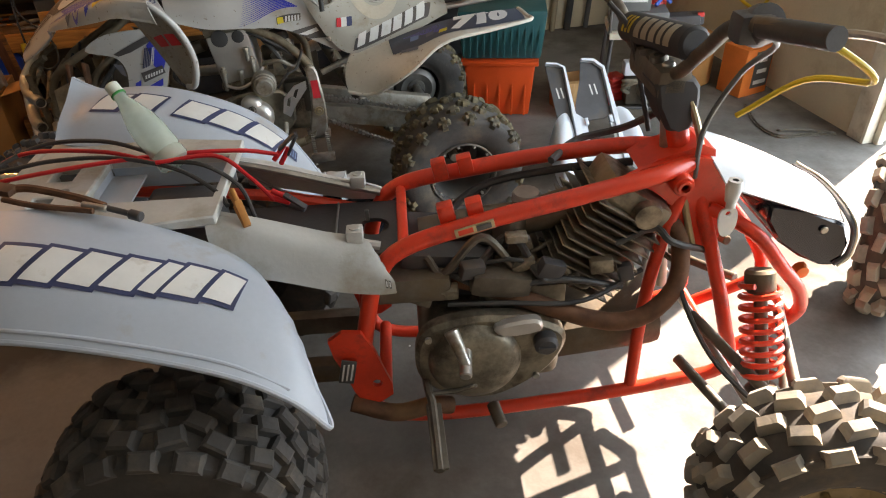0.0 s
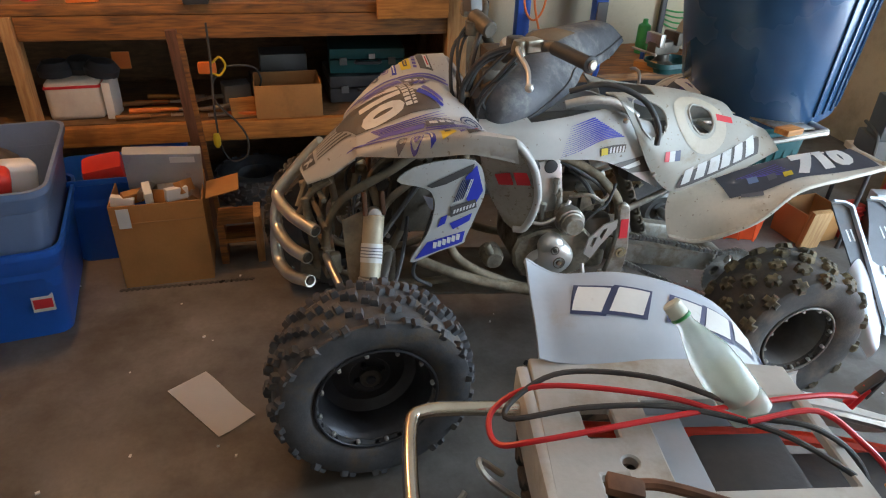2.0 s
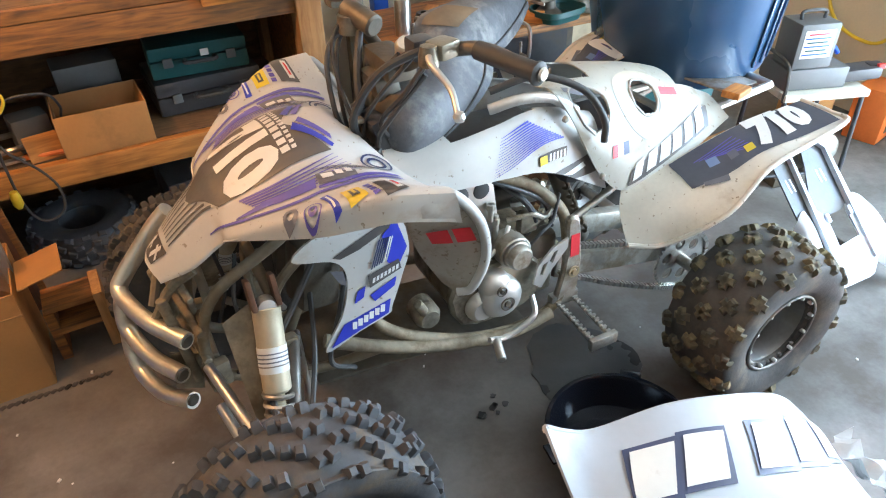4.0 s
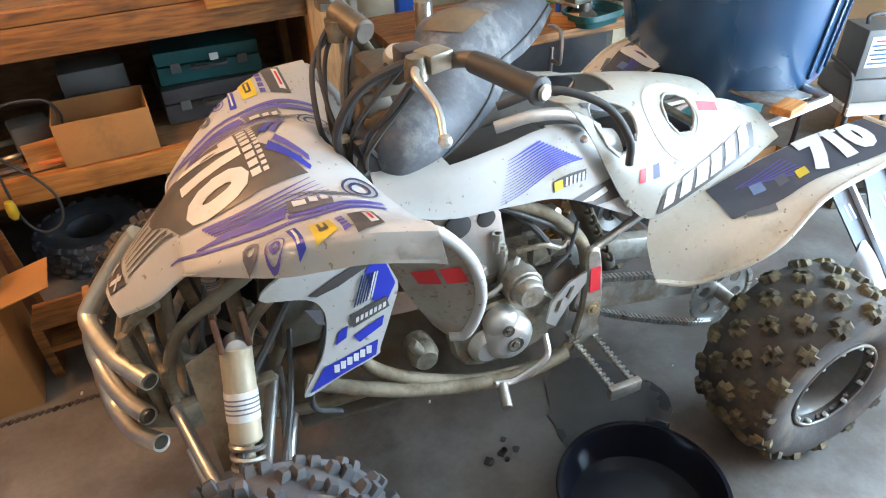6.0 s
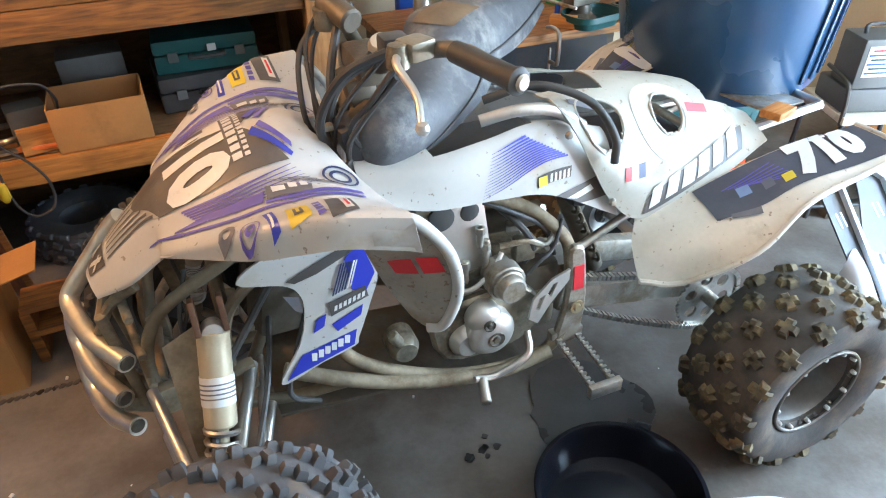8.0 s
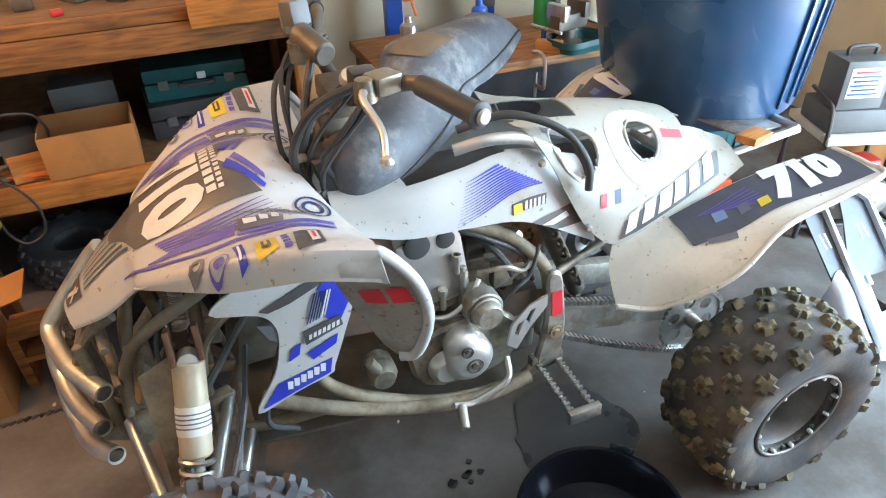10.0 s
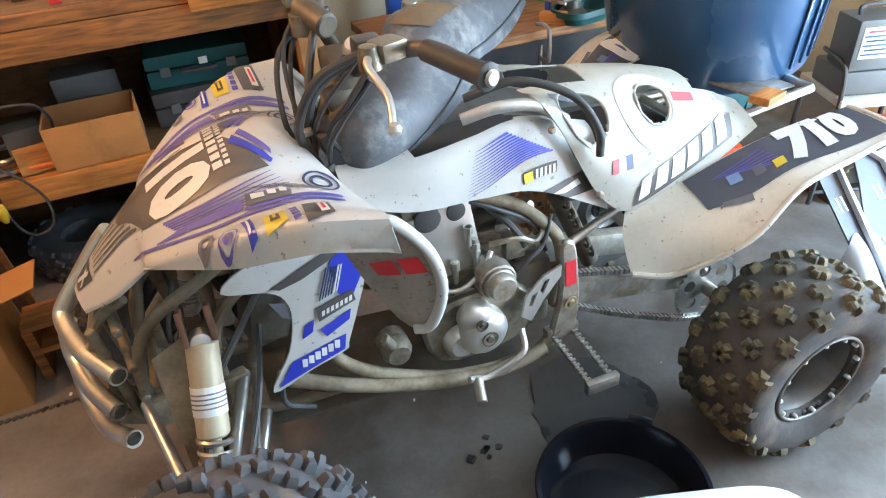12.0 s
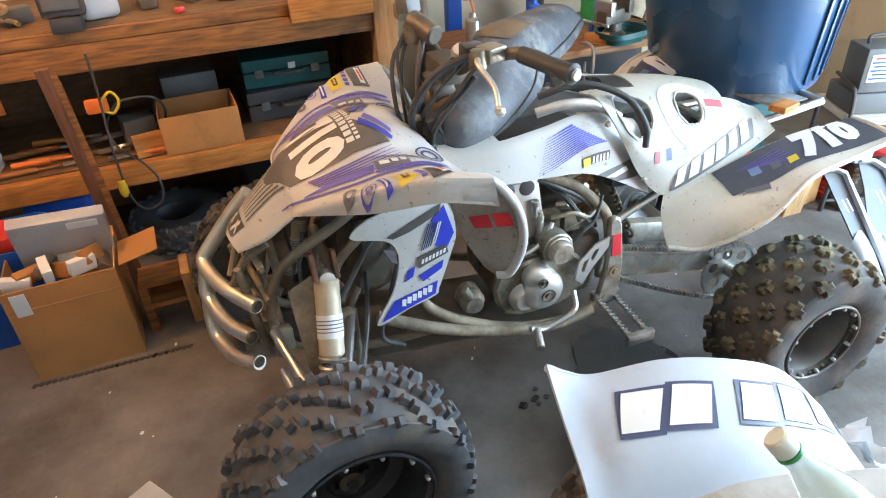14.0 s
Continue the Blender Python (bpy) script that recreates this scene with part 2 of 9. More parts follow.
M_BLUETOTE = mat("blue_tote_plastic", (0.012, 0.12, 0.55), 0.42, vary=0.12, scale=5, bump=0.05)
M_GREYTOTE = mat("grey_blue_tote_plastic", (0.15, 0.22, 0.37), 0.45, vary=0.12, scale=5)
M_BIN = mat("navy_bin_plastic", (0.024, 0.080, 0.175), 0.26, vary=0.15, scale=3, bump=0.03, coat=0.3)
M_ORANGE = mat("orange_tote_plastic", (0.72, 0.075, 0.012), 0.42, vary=0.1, scale=5)
M_TEAL = mat("teal_plastic", (0.010, 0.085, 0.088), 0.45, vary=0.15)
M_TEALB = mat("light_teal_plastic", (0.008, 0.065, 0.062), 0.45, vary=0.15)
M_BOTTLE = mat("green_bottle_plastic", (0.66, 0.78, 0.68), 0.16, vary=0.1, scale=20, bump=0.1, alpha=0.62, transmission=0.35)
M_CAP = mat("pale_cap_plastic", (0.62, 0.66, 0.56), 0.4, vary=0.1)
M_CABLE_R = mat("red_cable", (0.62, 0.015, 0.02), 0.4, vary=0.15)
M_CABLE_Y = mat("yellow_cable", (0.72, 0.50, 0.03), 0.45, vary=0.12)
M_CABLE_O = mat("orange_cable", (0.80, 0.20, 0.04), 0.45, vary=0.12)
M_COPPER = mat("copper_clamp", (0.50, 0.22, 0.07), 0.4, 0.7, vary=0.2)
M_RUST = mat("rusty_steel", (0.16, 0.075, 0.04), 0.75, 0.3, vary=0.4, scale=20, dirt=(0.28, 0.17, 0.08), dirt_amount=0.3)
M_PAPER = mat("white_paper", (0.76, 0.75, 0.72), 0.8, vary=0.05, scale=5, bump=0.05)
M_BAG = mat("printed_bag_paper", (0.62, 0.60, 0.55), 0.7, vary=0.15, scale=8)
M_REDP = mat("red_plastic", (0.62, 0.04, 0.03), 0.4, vary=0.12)
M_GREENP = mat("green_plastic", (0.03, 0.28, 0.07), 0.45, vary=0.12)
M_GREYP = mat("grey_plastic_case", (0.13, 0.13, 0.125), 0.5, vary=0.15, scale=7)
M_CLEAR = mat("cloudy_clear_plastic", (0.62, 0.64, 0.64), 0.3, vary=0.1, alpha=0.6)
M_BLUEP = mat("blue_steel_paint", (0.02, 0.10, 0.50), 0.4, vary=0.12, scale=6)
M_TANTUBE = mat("tan_hose", (0.36, 0.28, 0.18), 0.7, vary=0.2)
M_SEATWORN = mat("worn_brown_vinyl", (0.17, 0.12, 0.07), 0.7, vary=0.3, scale=9, bump=0.2)
M_DUSTRAIL = mat("dust_caked_steel", (0.26, 0.21, 0.14), 0.7, 0.1, vary=0.4, scale=14, bump=0.3, dirt=(0.11, 0.075, 0.04), dirt_amount=0.55, dirt_scale=12)
M_CREAM = mat("cream_plastic", (0.50, 0.45, 0.35), 0.5, vary=0.12, scale=7, dirt=(0.33, 0.27, 0.18), dirt_amount=0.3)
M_PANEL = mat("dark_number_panel", (0.062, 0.068, 0.086), 0.42, vary=0.2, scale=8, dirt=(0.16, 0.14, 0.11), dirt_amount=0.15)
M_TYRE_TAN = mat("tan_dusted_lugs", (0.085, 0.072, 0.048), 0.85, vary=0.35, scale=14, bump=0.3, dirt=(0.24, 0.19, 0.10), dirt_amount=0.55, dirt_scale=12)
M_FOAM = mat("pad_foam_black", (0.035, 0.035, 0.037), 0.75, vary=0.3)
M_ASPHALT = mat("unseen_drive_concrete", (0.24, 0.23, 0.22), 0.8, vary=0.15, scale=1.2, bump=0.3)
M_GRASS = mat("dry_lawn", (0.10, 0.12, 0.04), 0.9, vary=0.4, scale=2, bump=0.5)
M_GLOW = bpy.data.materials.new("bulb_glass")
M_GLOW.use_nodes = True
M_GLOW.node_tree.nodes["Principled BSDF"].inputs["Emission Color"].default_value = (1.0, 0.6, 0.25, 1)
M_GLOW.node_tree.nodes["Principled BSDF"].inputs["Emission Strength"].default_value = 8.0

# ---- mesh tools ----


def done(bm, sharp=38, flat=False):
    bmesh.ops.recalc_face_normals(bm, faces=bm.faces)
    me = bpy.data.meshes.new("m")
    bm.to_mesh(me)
    bm.free()
    if not flat:
        me.polygons.foreach_set("use_smooth", [True] * len(me.polygons))
        me.set_sharp_from_angle(angle=radians(sharp))
    return me


def part(name, bm, material, parent=None, label="", m=None, sharp=38):
    """Links a bmesh as one mesh object under a thing or part."""
    me = done(bm, sharp) if isinstance(bm, bmesh.types.BMesh) else bm
    me.materials.clear()
    me.materials.append(material)
    me.name = name
    ob = new(name, me)
    if parent:
        ob.parent = parent
    if m is not None:
        ob.matrix_basis = m
    return tagged(ob, label)


def thing(name, m, label, category, group="", kind=""):
    ob = new(name)
    ob.empty_display_size = 0.05
    ob.matrix_basis = m
    return tagged(ob, label, category, group, kind)


def single(name, bm, material, m, label, category, group="", kind=""):
    """A thing that is one mesh."""
    return tagged(part(name, bm, material, None, "", m), label, category, group, kind)


def add(bm, other):
    """Joins the second bmesh into the first."""
    me = bpy.data.meshes.new("t")
    other.to_mesh(me)
    other.free()
    bm.from_mesh(me)
    bpy.data.meshes.remove(me)
    return bm


def box(sx, sy, sz, at=(0, 0, 0), bevel=0.004, rot=(0, 0, 0), seg=2, taper=1.0):
    bm = bmesh.new()
    bmesh.ops.create_cube(bm, size=1)
    for v in bm.verts:
        k = taper if v.co.z < 0 else 1.0
        v.co = Vector((v.co.x * sx * k, v.co.y * sy * k, v.co.z * sz))
    if bevel:
        bmesh.ops.bevel(bm, geom=bm.edges[:], offset=min(bevel, 0.45 * min(sx, sy, sz)), segments=seg, profile=0.6, affect="EDGES")
    bmesh.ops.transform(bm, matrix=pose(*at, *rot), verts=bm.verts)
    return bm


def lathe(profile, seg=24, at=(0, 0, 0), rot=(0, 0, 0)):
    """Turns (radius, height) pairs about z."""
    bm = bmesh.new()
    rings = []
    for r, z in profile:
        if r < 1e-5:
            rings.append([bm.verts.new((0, 0, z))])
        else:
            rings.append([bm.verts.new((r * math.cos(a), r * math.sin(a), z)) for a in (2 * math.pi * k / seg for k in range(seg))])
    for a, b in zip(rings, rings[1:]):
        for k in range(seg):
            q = [a[k % len(a)], a[(k + 1) % len(a)], b[(k + 1) % len(b)], b[k % len(b)]]
            q = list(dict.fromkeys(q))
            if len(q) > 2:
                bm.faces.new(q)
    bmesh.ops.transform(bm, matrix=pose(*at, *rot), verts=bm.verts)
    return bm


def rod(a, b, r, r2=None, seg=12):
    """A capped round bar from a to b."""
    a, b = Vector(a), Vector(b)
    n = (b - a).length
    c = min(r, r2 or r) * 0.2
    bm = lathe([(0, 0), (r - c, 0), (r, c), (r2 or r, n - c), ((r2 or r) - c, n), (0, n)], seg)
    m = Matrix.Translation(a) @ (b - a).to_track_quat("Z", "Y").to_matrix().to_4x4()
    bmesh.ops.transform(bm, matrix=m, verts=bm.verts)
    return bm


def spline(pts, per=6, closed=False):
    p = [Vector(q) for q in pts]
    n = len(p)
    if n < 3:
        return p
    out = []
    for i in range(n if closed else n - 1):
        a, b = p[i], p[(i + 1) % n]
        z = p[(i - 1) % n] if closed or i else 2 * a - b
        c = p[(i + 2) % n] if closed or i + 2 < n else 2 * b - a
        for k in range(per):
            t = k / per
            out.append(0.5 * ((2 * a) + (b - z) * t + (2 * z - 5 * a + 4 * b - c) * t * t + (3 * a - z - 3 * b + c) * t**3))
    return out if closed else out + [p[-1]]


def tube(pts, r, seg=10, per=6, closed=False, r2=None):
    """A round tube along a smooth curve through the points."""
    p = spline(pts, per, closed)
    bm = bmesh.new()
    n = len(p)
    up = Vector((0.13, 0.31, 0.94))
    rings = []
    for i, q in enumerate(p):
        d = (p[(i + 1) % n] - p[i - 1]) if closed else (p[min(i + 1, n - 1)] - p[max(i - 1, 0)])
        d.normalize()
        side = d.cross(up)
        if side.length < 1e-4:
            side = d.orthogonal()
        side.normalize()
        up = side.cross(d)
        rad = r + ((r2 if r2 else r) - r) * i / (n - 1)
        rings.append([bm.verts.new(q + rad * (math.cos(a) * side + math.sin(a) * up)) for a in (2 * math.pi * k / seg for k in range(seg))])
    for a, b in zip(rings, rings[1:] + (rings[:1] if closed else [])):
        for k in range(seg):
            bm.faces.new((a[k], a[(k + 1) % seg], b[(k + 1) % seg], b[k]))
    if not closed:
        bm.faces.new(rings[0][::-1])
        bm.faces.new(rings[-1])
    return bm


def plate(outline, thick, axis="y", at=0.0, smooth=0, holes=(), bevel=0.0):
    """A flat sheet cut to an outline (pairs in the plane across the axis), with holes."""
    bm = bmesh.new()

    def place(a, b):
        return {"x": (at, a, b), "y": (a, at, b), "z": (a, b, at)}[axis]

    edges = []
    for k, ring in enumerate((outline, *holes)):
        pts = [Vector(place(*q)) for q in ring]
        if smooth and k == 0:
            pts = spline(pts, smooth, True)
        vs = [bm.verts.new(q) for q in pts]
        edges += [bm.edges.new((vs[i], vs[(i + 1) % len(vs)])) for i in range(len(vs))]
    bmesh.ops.triangle_fill(bm, edges=edges, use_beauty=True)
    side = Vector(place(0, 0)) - Vector({"x": (at - 1, 0, 0), "y": (0, at - 1, 0), "z": (0, 0, at - 1)}[axis])
    got = bmesh.ops.extrude_face_region(bm, geom=bm.faces[:])
    bmesh.ops.translate(bm, vec=side.normalized() * thick, verts=[g for g in got["geom"] if isinstance(g, bmesh.types.BMVert)])
    bmesh.ops.recalc_face_normals(bm, faces=bm.faces)
    if bevel:
        bmesh.ops.bevel(bm, geom=[e for e in bm.edges if e.is_manifold and e.calc_face_angle(0) > 1.0], offset=bevel, segments=1, affect="EDGES")
    return bm


def circle(cx, cy, rx, ry=None, n=20):
    return [(cx + rx * math.cos(2 * math.pi * k / n), cy + (ry or rx) * math.sin(2 * math.pi * k / n)) for k in range(n)]


class Skin:
    """A smooth sheet through rows of control points; u runs along the rows, v within a row."""

    def __init__(self, rows, out=(0, 0, 1)):
        self.rows = [[Vector(p) for p in row] for row in rows]
        self.out = Vector(out)

    @staticmethod
    def cr(p, t):
        n = len(p) - 1
        t = min(max(t, 0.0), 1.0) * n
        i = min(int(t), n - 1)
        f = t - i
        a, b = p[i], p[i + 1]
        z = p[i - 1] if i else 2 * a - b
        c = p[i + 2] if i + 2 <= n else 2 * b - a
        return 0.5 * ((2 * a) + (b - z) * f + (2 * z - 5 * a + 4 * b - c) * f * f + (3 * a - z - 3 * b + c) * f**3)

    def at(self, u, v):
        return self.cr([self.cr(row, v) for row in self.rows], u)

    def normal(self, u, v):
        e = 0.01
        a = self.at(min(u + e, 1), v) - self.at(max(u - e, 0), v)
        b = self.at(u, min(v + e, 1)) - self.at(u, max(v - e, 0))
        n = a.cross(b).normalized()
        return n if n.dot(self.out) > 0 else -n

    def find(self, a, b, axes=(0, 1), half=False):
        """The (u, v) whose point has these two coordinates; half: on the left half only."""
        if not hasattr(self, "grid"):
            self.grid = [(u, v, self.at(u, v)) for u in np.linspace(0, 1, 41) for v in np.linspace(0, 1, 61)]
        i, j = axes
        best = min((g for g in self.grid if not half or g[1] > 0.5), key=lambda g: (g[2][i] - a) ** 2 + (g[2][j] - b) ** 2)
        u, v = best[0], best[1]
        step = 0.02
        for _ in range(14):
            u, v = min(((u + du, v + dv) for du in (-step, 0, step) for dv in (-step, 0, step) if -0.001 <= u + du <= 1.001 and -0.001 <= v + dv <= 1.001), key=lambda q: (self.at(*q)[i] - a) ** 2 + (self.at(*q)[j] - b) ** 2)
            step *= 0.7
        return u, v

    def sheet(self, nu=24, nv=24, thick=0.004, hole=None):
        bm = bmesh.new()
        g = [[bm.verts.new(self.at(i / nu, j / nv)) for j in range(nv + 1)] for i in range(nu + 1)]
        h = [[bm.verts.new(g[i][j].co - self.normal(i / nu, j / nv) * thick) for j in range(nv + 1)] for i in range(nu + 1)]
        keep = {(i, j) for i in range(nu) for j in range(nv) if not (hole and hole((i + 0.5) / nu, (j + 0.5) / nv))}
        for i, j in keep:
            k = (i, j), (i + 1, j), (i + 1, j + 1), (i, j + 1)
            bm.faces.new([g[a][b] for a, b in k])
            bm.faces.new([h[a][b] for a, b in k[::-1]])
            for n, side in enumerate(((i, j - 1), (i + 1, j), (i, j + 1), (i - 1, j))):
                if side not in keep:
                    (a, b), (c, d) = k[n], k[(n + 1) % 4]
                    bm.faces.new((g[a][b], h[a][b], h[c][d], g[c][d]))
        bmesh.ops.delete(bm, geom=[v for v in bm.verts if not v.link_faces], context="VERTS")
        return bm

    def patch(self, quad, nu=10, nv=6, lift=0.002):
        """A thin film on the sheet over a four-cornered piece of (u, v)."""
        bm = bmesh.new()
        (a, b, c, d) = [Vector((*q, 0)) for q in quad]
        g = []
        for i in range(nu + 1):
            s = i / nu
            line = []
            for j in range(nv + 1):
                t = j / nv
                q = a.lerp(b, s).lerp(d.lerp(c, s), t)
                line.append(bm.verts.new(self.at(q.x, q.y) + self.normal(q.x, q.y) * lift))
            g.append(line)
        for i in range(nu):
            for j in range(nv):
                bm.faces.new((g[i][j], g[i + 1][j], g[i + 1][j + 1], g[i][j + 1]))
        return bm

    def stamp(self, bm, place, lift=0.003):
        """Wraps a flat mesh in (x, y) onto the sheet; place(x, y) gives (u, v)."""
        for v in bm.verts:
            u, w = place(v.co.x, v.co.y)
            v.co = self.at(u, w) + self.normal(u, w) * (lift + v.co.z)
        return bm


def letters(text, size=1.0, bold=0.0, shear=0.0):
    """Flat letters of the built-in font as a mesh in x, y, centred."""
    cu = bpy.data.curves.new("t", "FONT")
    cu.body, cu.size, cu.offset, cu.shear = text, size, bold, shear
    cu.align_x, cu.align_y = "CENTER", "CENTER"
    cu.resolution_u = 3
    ob = bpy.data.objects.new("t", cu)
    scene.collection.objects.link(ob)
    dg = bpy.context.evaluated_depsgraph_get()
    me = bpy.data.meshes.new_from_object(ob.evaluated_get(dg))
    bm = bmesh.new()
    bm.from_mesh(me)
    bpy.data.objects.remove(ob)
    bpy.data.curves.remove(cu)
    bpy.data.meshes.remove(me)
    bmesh.ops.triangulate(bm, faces=bm.faces)
    bmesh.ops.subdivide_edges(bm, edges=[e for e in bm.edges if e.calc_length() > 0.25 * size], cuts=2)
    return bm


def mirrored(bm, axis=1):
    for v in bm.verts:
        v.co[axis] = -v.co[axis]
    bmesh.ops.reverse_faces(bm, faces=bm.faces)
    return bm


def dup(bm):
    return bm.copy()

# ---- the garage ----


def wall(name, u0, u1, v0, v1, z0, z1, material, kind="structure", bevel=0.0):
    bm = box(u1 - u0, v1 - v0, z1 - z0, ((u0 + u1) / 2, (v0 + v1) / 2, (z0 + z1) / 2), bevel)
    ob = part(name, bm, material, None, "", ROOM)
    return tagged(ob, kind=kind)


WALL_V, WALL_W, NEAR_V, TOP = 1.78, -3.6, -4.9, 2.5
floor = single("floor", box(30, 30, 0.2, (0, 0, -0.1), 0), M_FLOOR, ROOM, "worn grey concrete garage floor with oil stains", "floor", kind="structure")
wall("wall_north", WALL_W, DOOR_U + 0.15, WALL_V, WALL_V + 0.15, 0, TOP, M_WALL)
# west, south, near-east, header and ceiling pieces are unseen, placed to shape the light
wall("wall_west", WALL_W - 0.15, WALL_W, NEAR_V, WALL_V + 0.15, 0, TOP, M_UNSEENWALL)
wall("wall_south", WALL_W - 0.15, DOOR_U + 0.15, NEAR_V - 0.15, NEAR_V, 0, TOP, M_UNSEENWALL)
wall("wall_east", DOOR_U, DOOR_U + 0.15, DOOR_V1, WALL_V, 0, TOP, M_WALL)
wall("wall_east_header", DOOR_U, DOOR_U + 0.15, DOOR_V0, DOOR_V1, DOOR_H, TOP, M_WALL)
wall("wall_east_near", DOOR_U, DOOR_U + 0.15, NEAR_V, DOOR_V0, 0, TOP, M_WALL)
wall("ceiling", WALL_W - 0.15, DOOR_U + 0.15, NEAR_V - 0.15, WALL_V + 0.15, TOP, TOP + 0.1, M_CEIL)
trim = thing("trim", ROOM, "cream painted door jamb and stop boards", "trim", kind="structure")
part("jamb_board", box(0.17, 0.03, DOOR_H, (DOOR_U + 0.065, DOOR_V1 - 0.015, DOOR_H / 2), 0.003), M_TRIM, trim)
part("casing", box(0.02, 0.09, DOOR_H + 0.08, (DOOR_U - 0.011, DOOR_V1 + 0.03, (DOOR_H + 0.08) / 2), 0.004), M_TRIM, trim)
part("stop_strip", box(0.035, 0.03, DOOR_H, (DOOR_U + 0.05, DOOR_V1 - 0.046, DOOR_H / 2), 0.004), M_TRIM, trim)
# slab outside is unseen, added to bounce sunlight in through the door
tagged(part("driveway", box(9, 12, 0.05, (DOOR_U + 4.65, -2, -0.015), 0), M_ASPHALT, None, "", ROOM), "unseen pale concrete driveway outside the open door", kind="structure")
# fixture for the assumed bulb, out of view
bulb = thing("unseen_ceiling_bulb", ROOM @ pose(-1.45, 0.45, TOP), "unseen bare warm ceiling bulb in a white holder", "lamp")
part("holder", lathe([(0, 0), (0.05, 0), (0.05, -0.03), (0.025, -0.06), (0.02, -0.09), (0, -0.09)]), M_TRIM, bulb)
part("glass", lathe([(0, -0.09), (0.015, -0.09), (0.03, -0.14), (0.03, -0.16), (0.018, -0.18), (0, -0.185)], 16), M_GLOW, bulb, "glowing warm glass bulb")

# oil stains: thin irregular films
rng = random.Random(4)


def film(name, pts, m, material, label, z=0.004):
    ring = spline([(x, y, 0) for x, y in pts], 5, True)
    jog = min(0.008, 0.06 * max(q.x for q in ring) - 0.06 * min(q.x for q in ring))
    bm = bmesh.new()
    bm.faces.new([bm.verts.new((q.x + rng.uniform(-jog, jog), q.y + rng.uniform(-jog, jog), 0)) for q in ring])
    bmesh.ops.triangulate(bm, faces=bm.faces)
    got = bmesh.ops.extrude_face_region(bm, geom=bm.faces[:])
    bmesh.ops.translate(bm, vec=(0, 0, z), verts=[g for g in got["geom"] if isinstance(g, bmesh.types.BMVert)])
    return tagged(single(name, bm, material, m, label, "stain"), kind="structure")


film("stain", [(-0.42, 0.02), (-0.52, 0.20), (-0.40, 0.34), (-0.22, 0.36), (-0.16, 0.24), (-0.20, 0.08), (-0.3, -0.02)], QUAD, M_OIL, "dark wet oil patch on the concrete under the white quad")
for k in range(7):
    a, d = rng.uniform(0, 6.28), rng.uniform(0, 0.05)
    x, y, s = 0.0 + d * math.cos(a), 0.19 + d * math.sin(a) * 1.4, rng.uniform(0.006, 0.016)
    film("stain", [(x + s, y), (x, y + s), (x - s, y), (x, y - s)], QUAD, M_OIL, "small dark oil drip spot on the concrete", 0.003)

# ---- wheels ----


def tyre_mesh(radius, width, rim_r, knob, rows, around, height, seed, lug="block"):
    """A carcass with raised tread lugs."""
    h = width / 2
    bulge = radius - rim_r
    prof = [(rim_r, -h * 0.80), (rim_r + bulge * 0.15, -h * 0.92), (rim_r + bulge * 0.45, -h), (rim_r + bulge * 0.75, -h * 0.96), (radius - height * 1.6, -h * 0.82), (radius - height, -h * 0.55), (radius - height * 0.9, 0)]
    prof = prof + [(r, -z) for r, z in prof[-2::-1]]
    prof = [(q.x, q.y) for q in spline([(r, z, 0) for r, z in prof], 3)]
    prof = prof + [(rim_r - 0.012, h * 0.74), (rim_r - 0.012, -h * 0.74), prof[0]]
    carcass = done(lathe(prof, 56), 30)
    rnd = random.Random(seed)
    places = []
    for j in range(rows):
        z = (j - (rows - 1) / 2) / max(1, (rows - 1) / 2)
        for k in range(around):
            a = 2 * math.pi * (k + (0.5 if j % 2 else 0.0)) / around
            edge = abs(z) > 0.9
            r = radius - height * (1.7 if edge else 1.0 if abs(z) > 0.5 else 0.9)
            twist = rnd.uniform(-7, 7) + (16 if (j + k) % 2 else -16) * (0.3 if edge else 1)
            m = Matrix.Rotation(a, 4, "Z") @ pose(r, 0, z * h * 0.86, 0, 0, 0) @ Matrix.Rotation(radians(-z * (38 if edge else 18)), 4, "Y") @ Matrix.Rotation(radians(twist), 4, "X")
            places.append(m @ Matrix.Diagonal((rnd.uniform(0.82, 1.0), 1, 1, 1)))
    lx, lz = knob
    bm = bmesh.new()
    shapes = {"block": [(lx, lz, 0, 0)], "cross": [(lx, lz * 0.42, 0, 0), (lx * 0.42, lz, 0, 0)], "split": [(lx * 0.42, lz, -lx * 0.29, lz * 0.1), (lx * 0.42, lz * 0.8, lx * 0.29, -lz * 0.16)]}
    for w1, w2, oy, oz in shapes[lug]:
        vs = []
        for sx, top in ((-0.006, 1.12), (height * 0.72, 0.98), (height, 0.74)):
            for sy, sz in ((-1, -1), (1, -1), (1, 1), (-1, 1)):
                vs.append(bm.verts.new((sx, oy + sy * w1 / 2 * top, oz + sz * w2 / 2 * top)))
        for f in ((8, 9, 10, 11), (0, 1, 5, 4), (1, 2, 6, 5), (2, 3, 7, 6), (3, 0, 4, 7), (4, 5, 9, 8), (5, 6, 10, 9), (6, 7, 11, 10), (7, 4, 8, 11)):
            bm.faces.new([vs[i] for i in f])
    return carcass, done(bm, 30), places


def fit_tyre(parent, tyre, material, label="knobby black off-road tyre", lug_material=None):
    """The carcass and its lugs, each lug a piece of its own on one mesh."""
    carcass, lug, places = tyre
    ob = part("tyre", carcass.copy(), material, parent, label)
    first = lug.copy()
    first.materials.clear()
    first.materials.append(lug_material or material)
    for m in places:
        piece = new("tread_lug", first)
        piece.parent, piece.matrix_basis = parent, m
    return ob


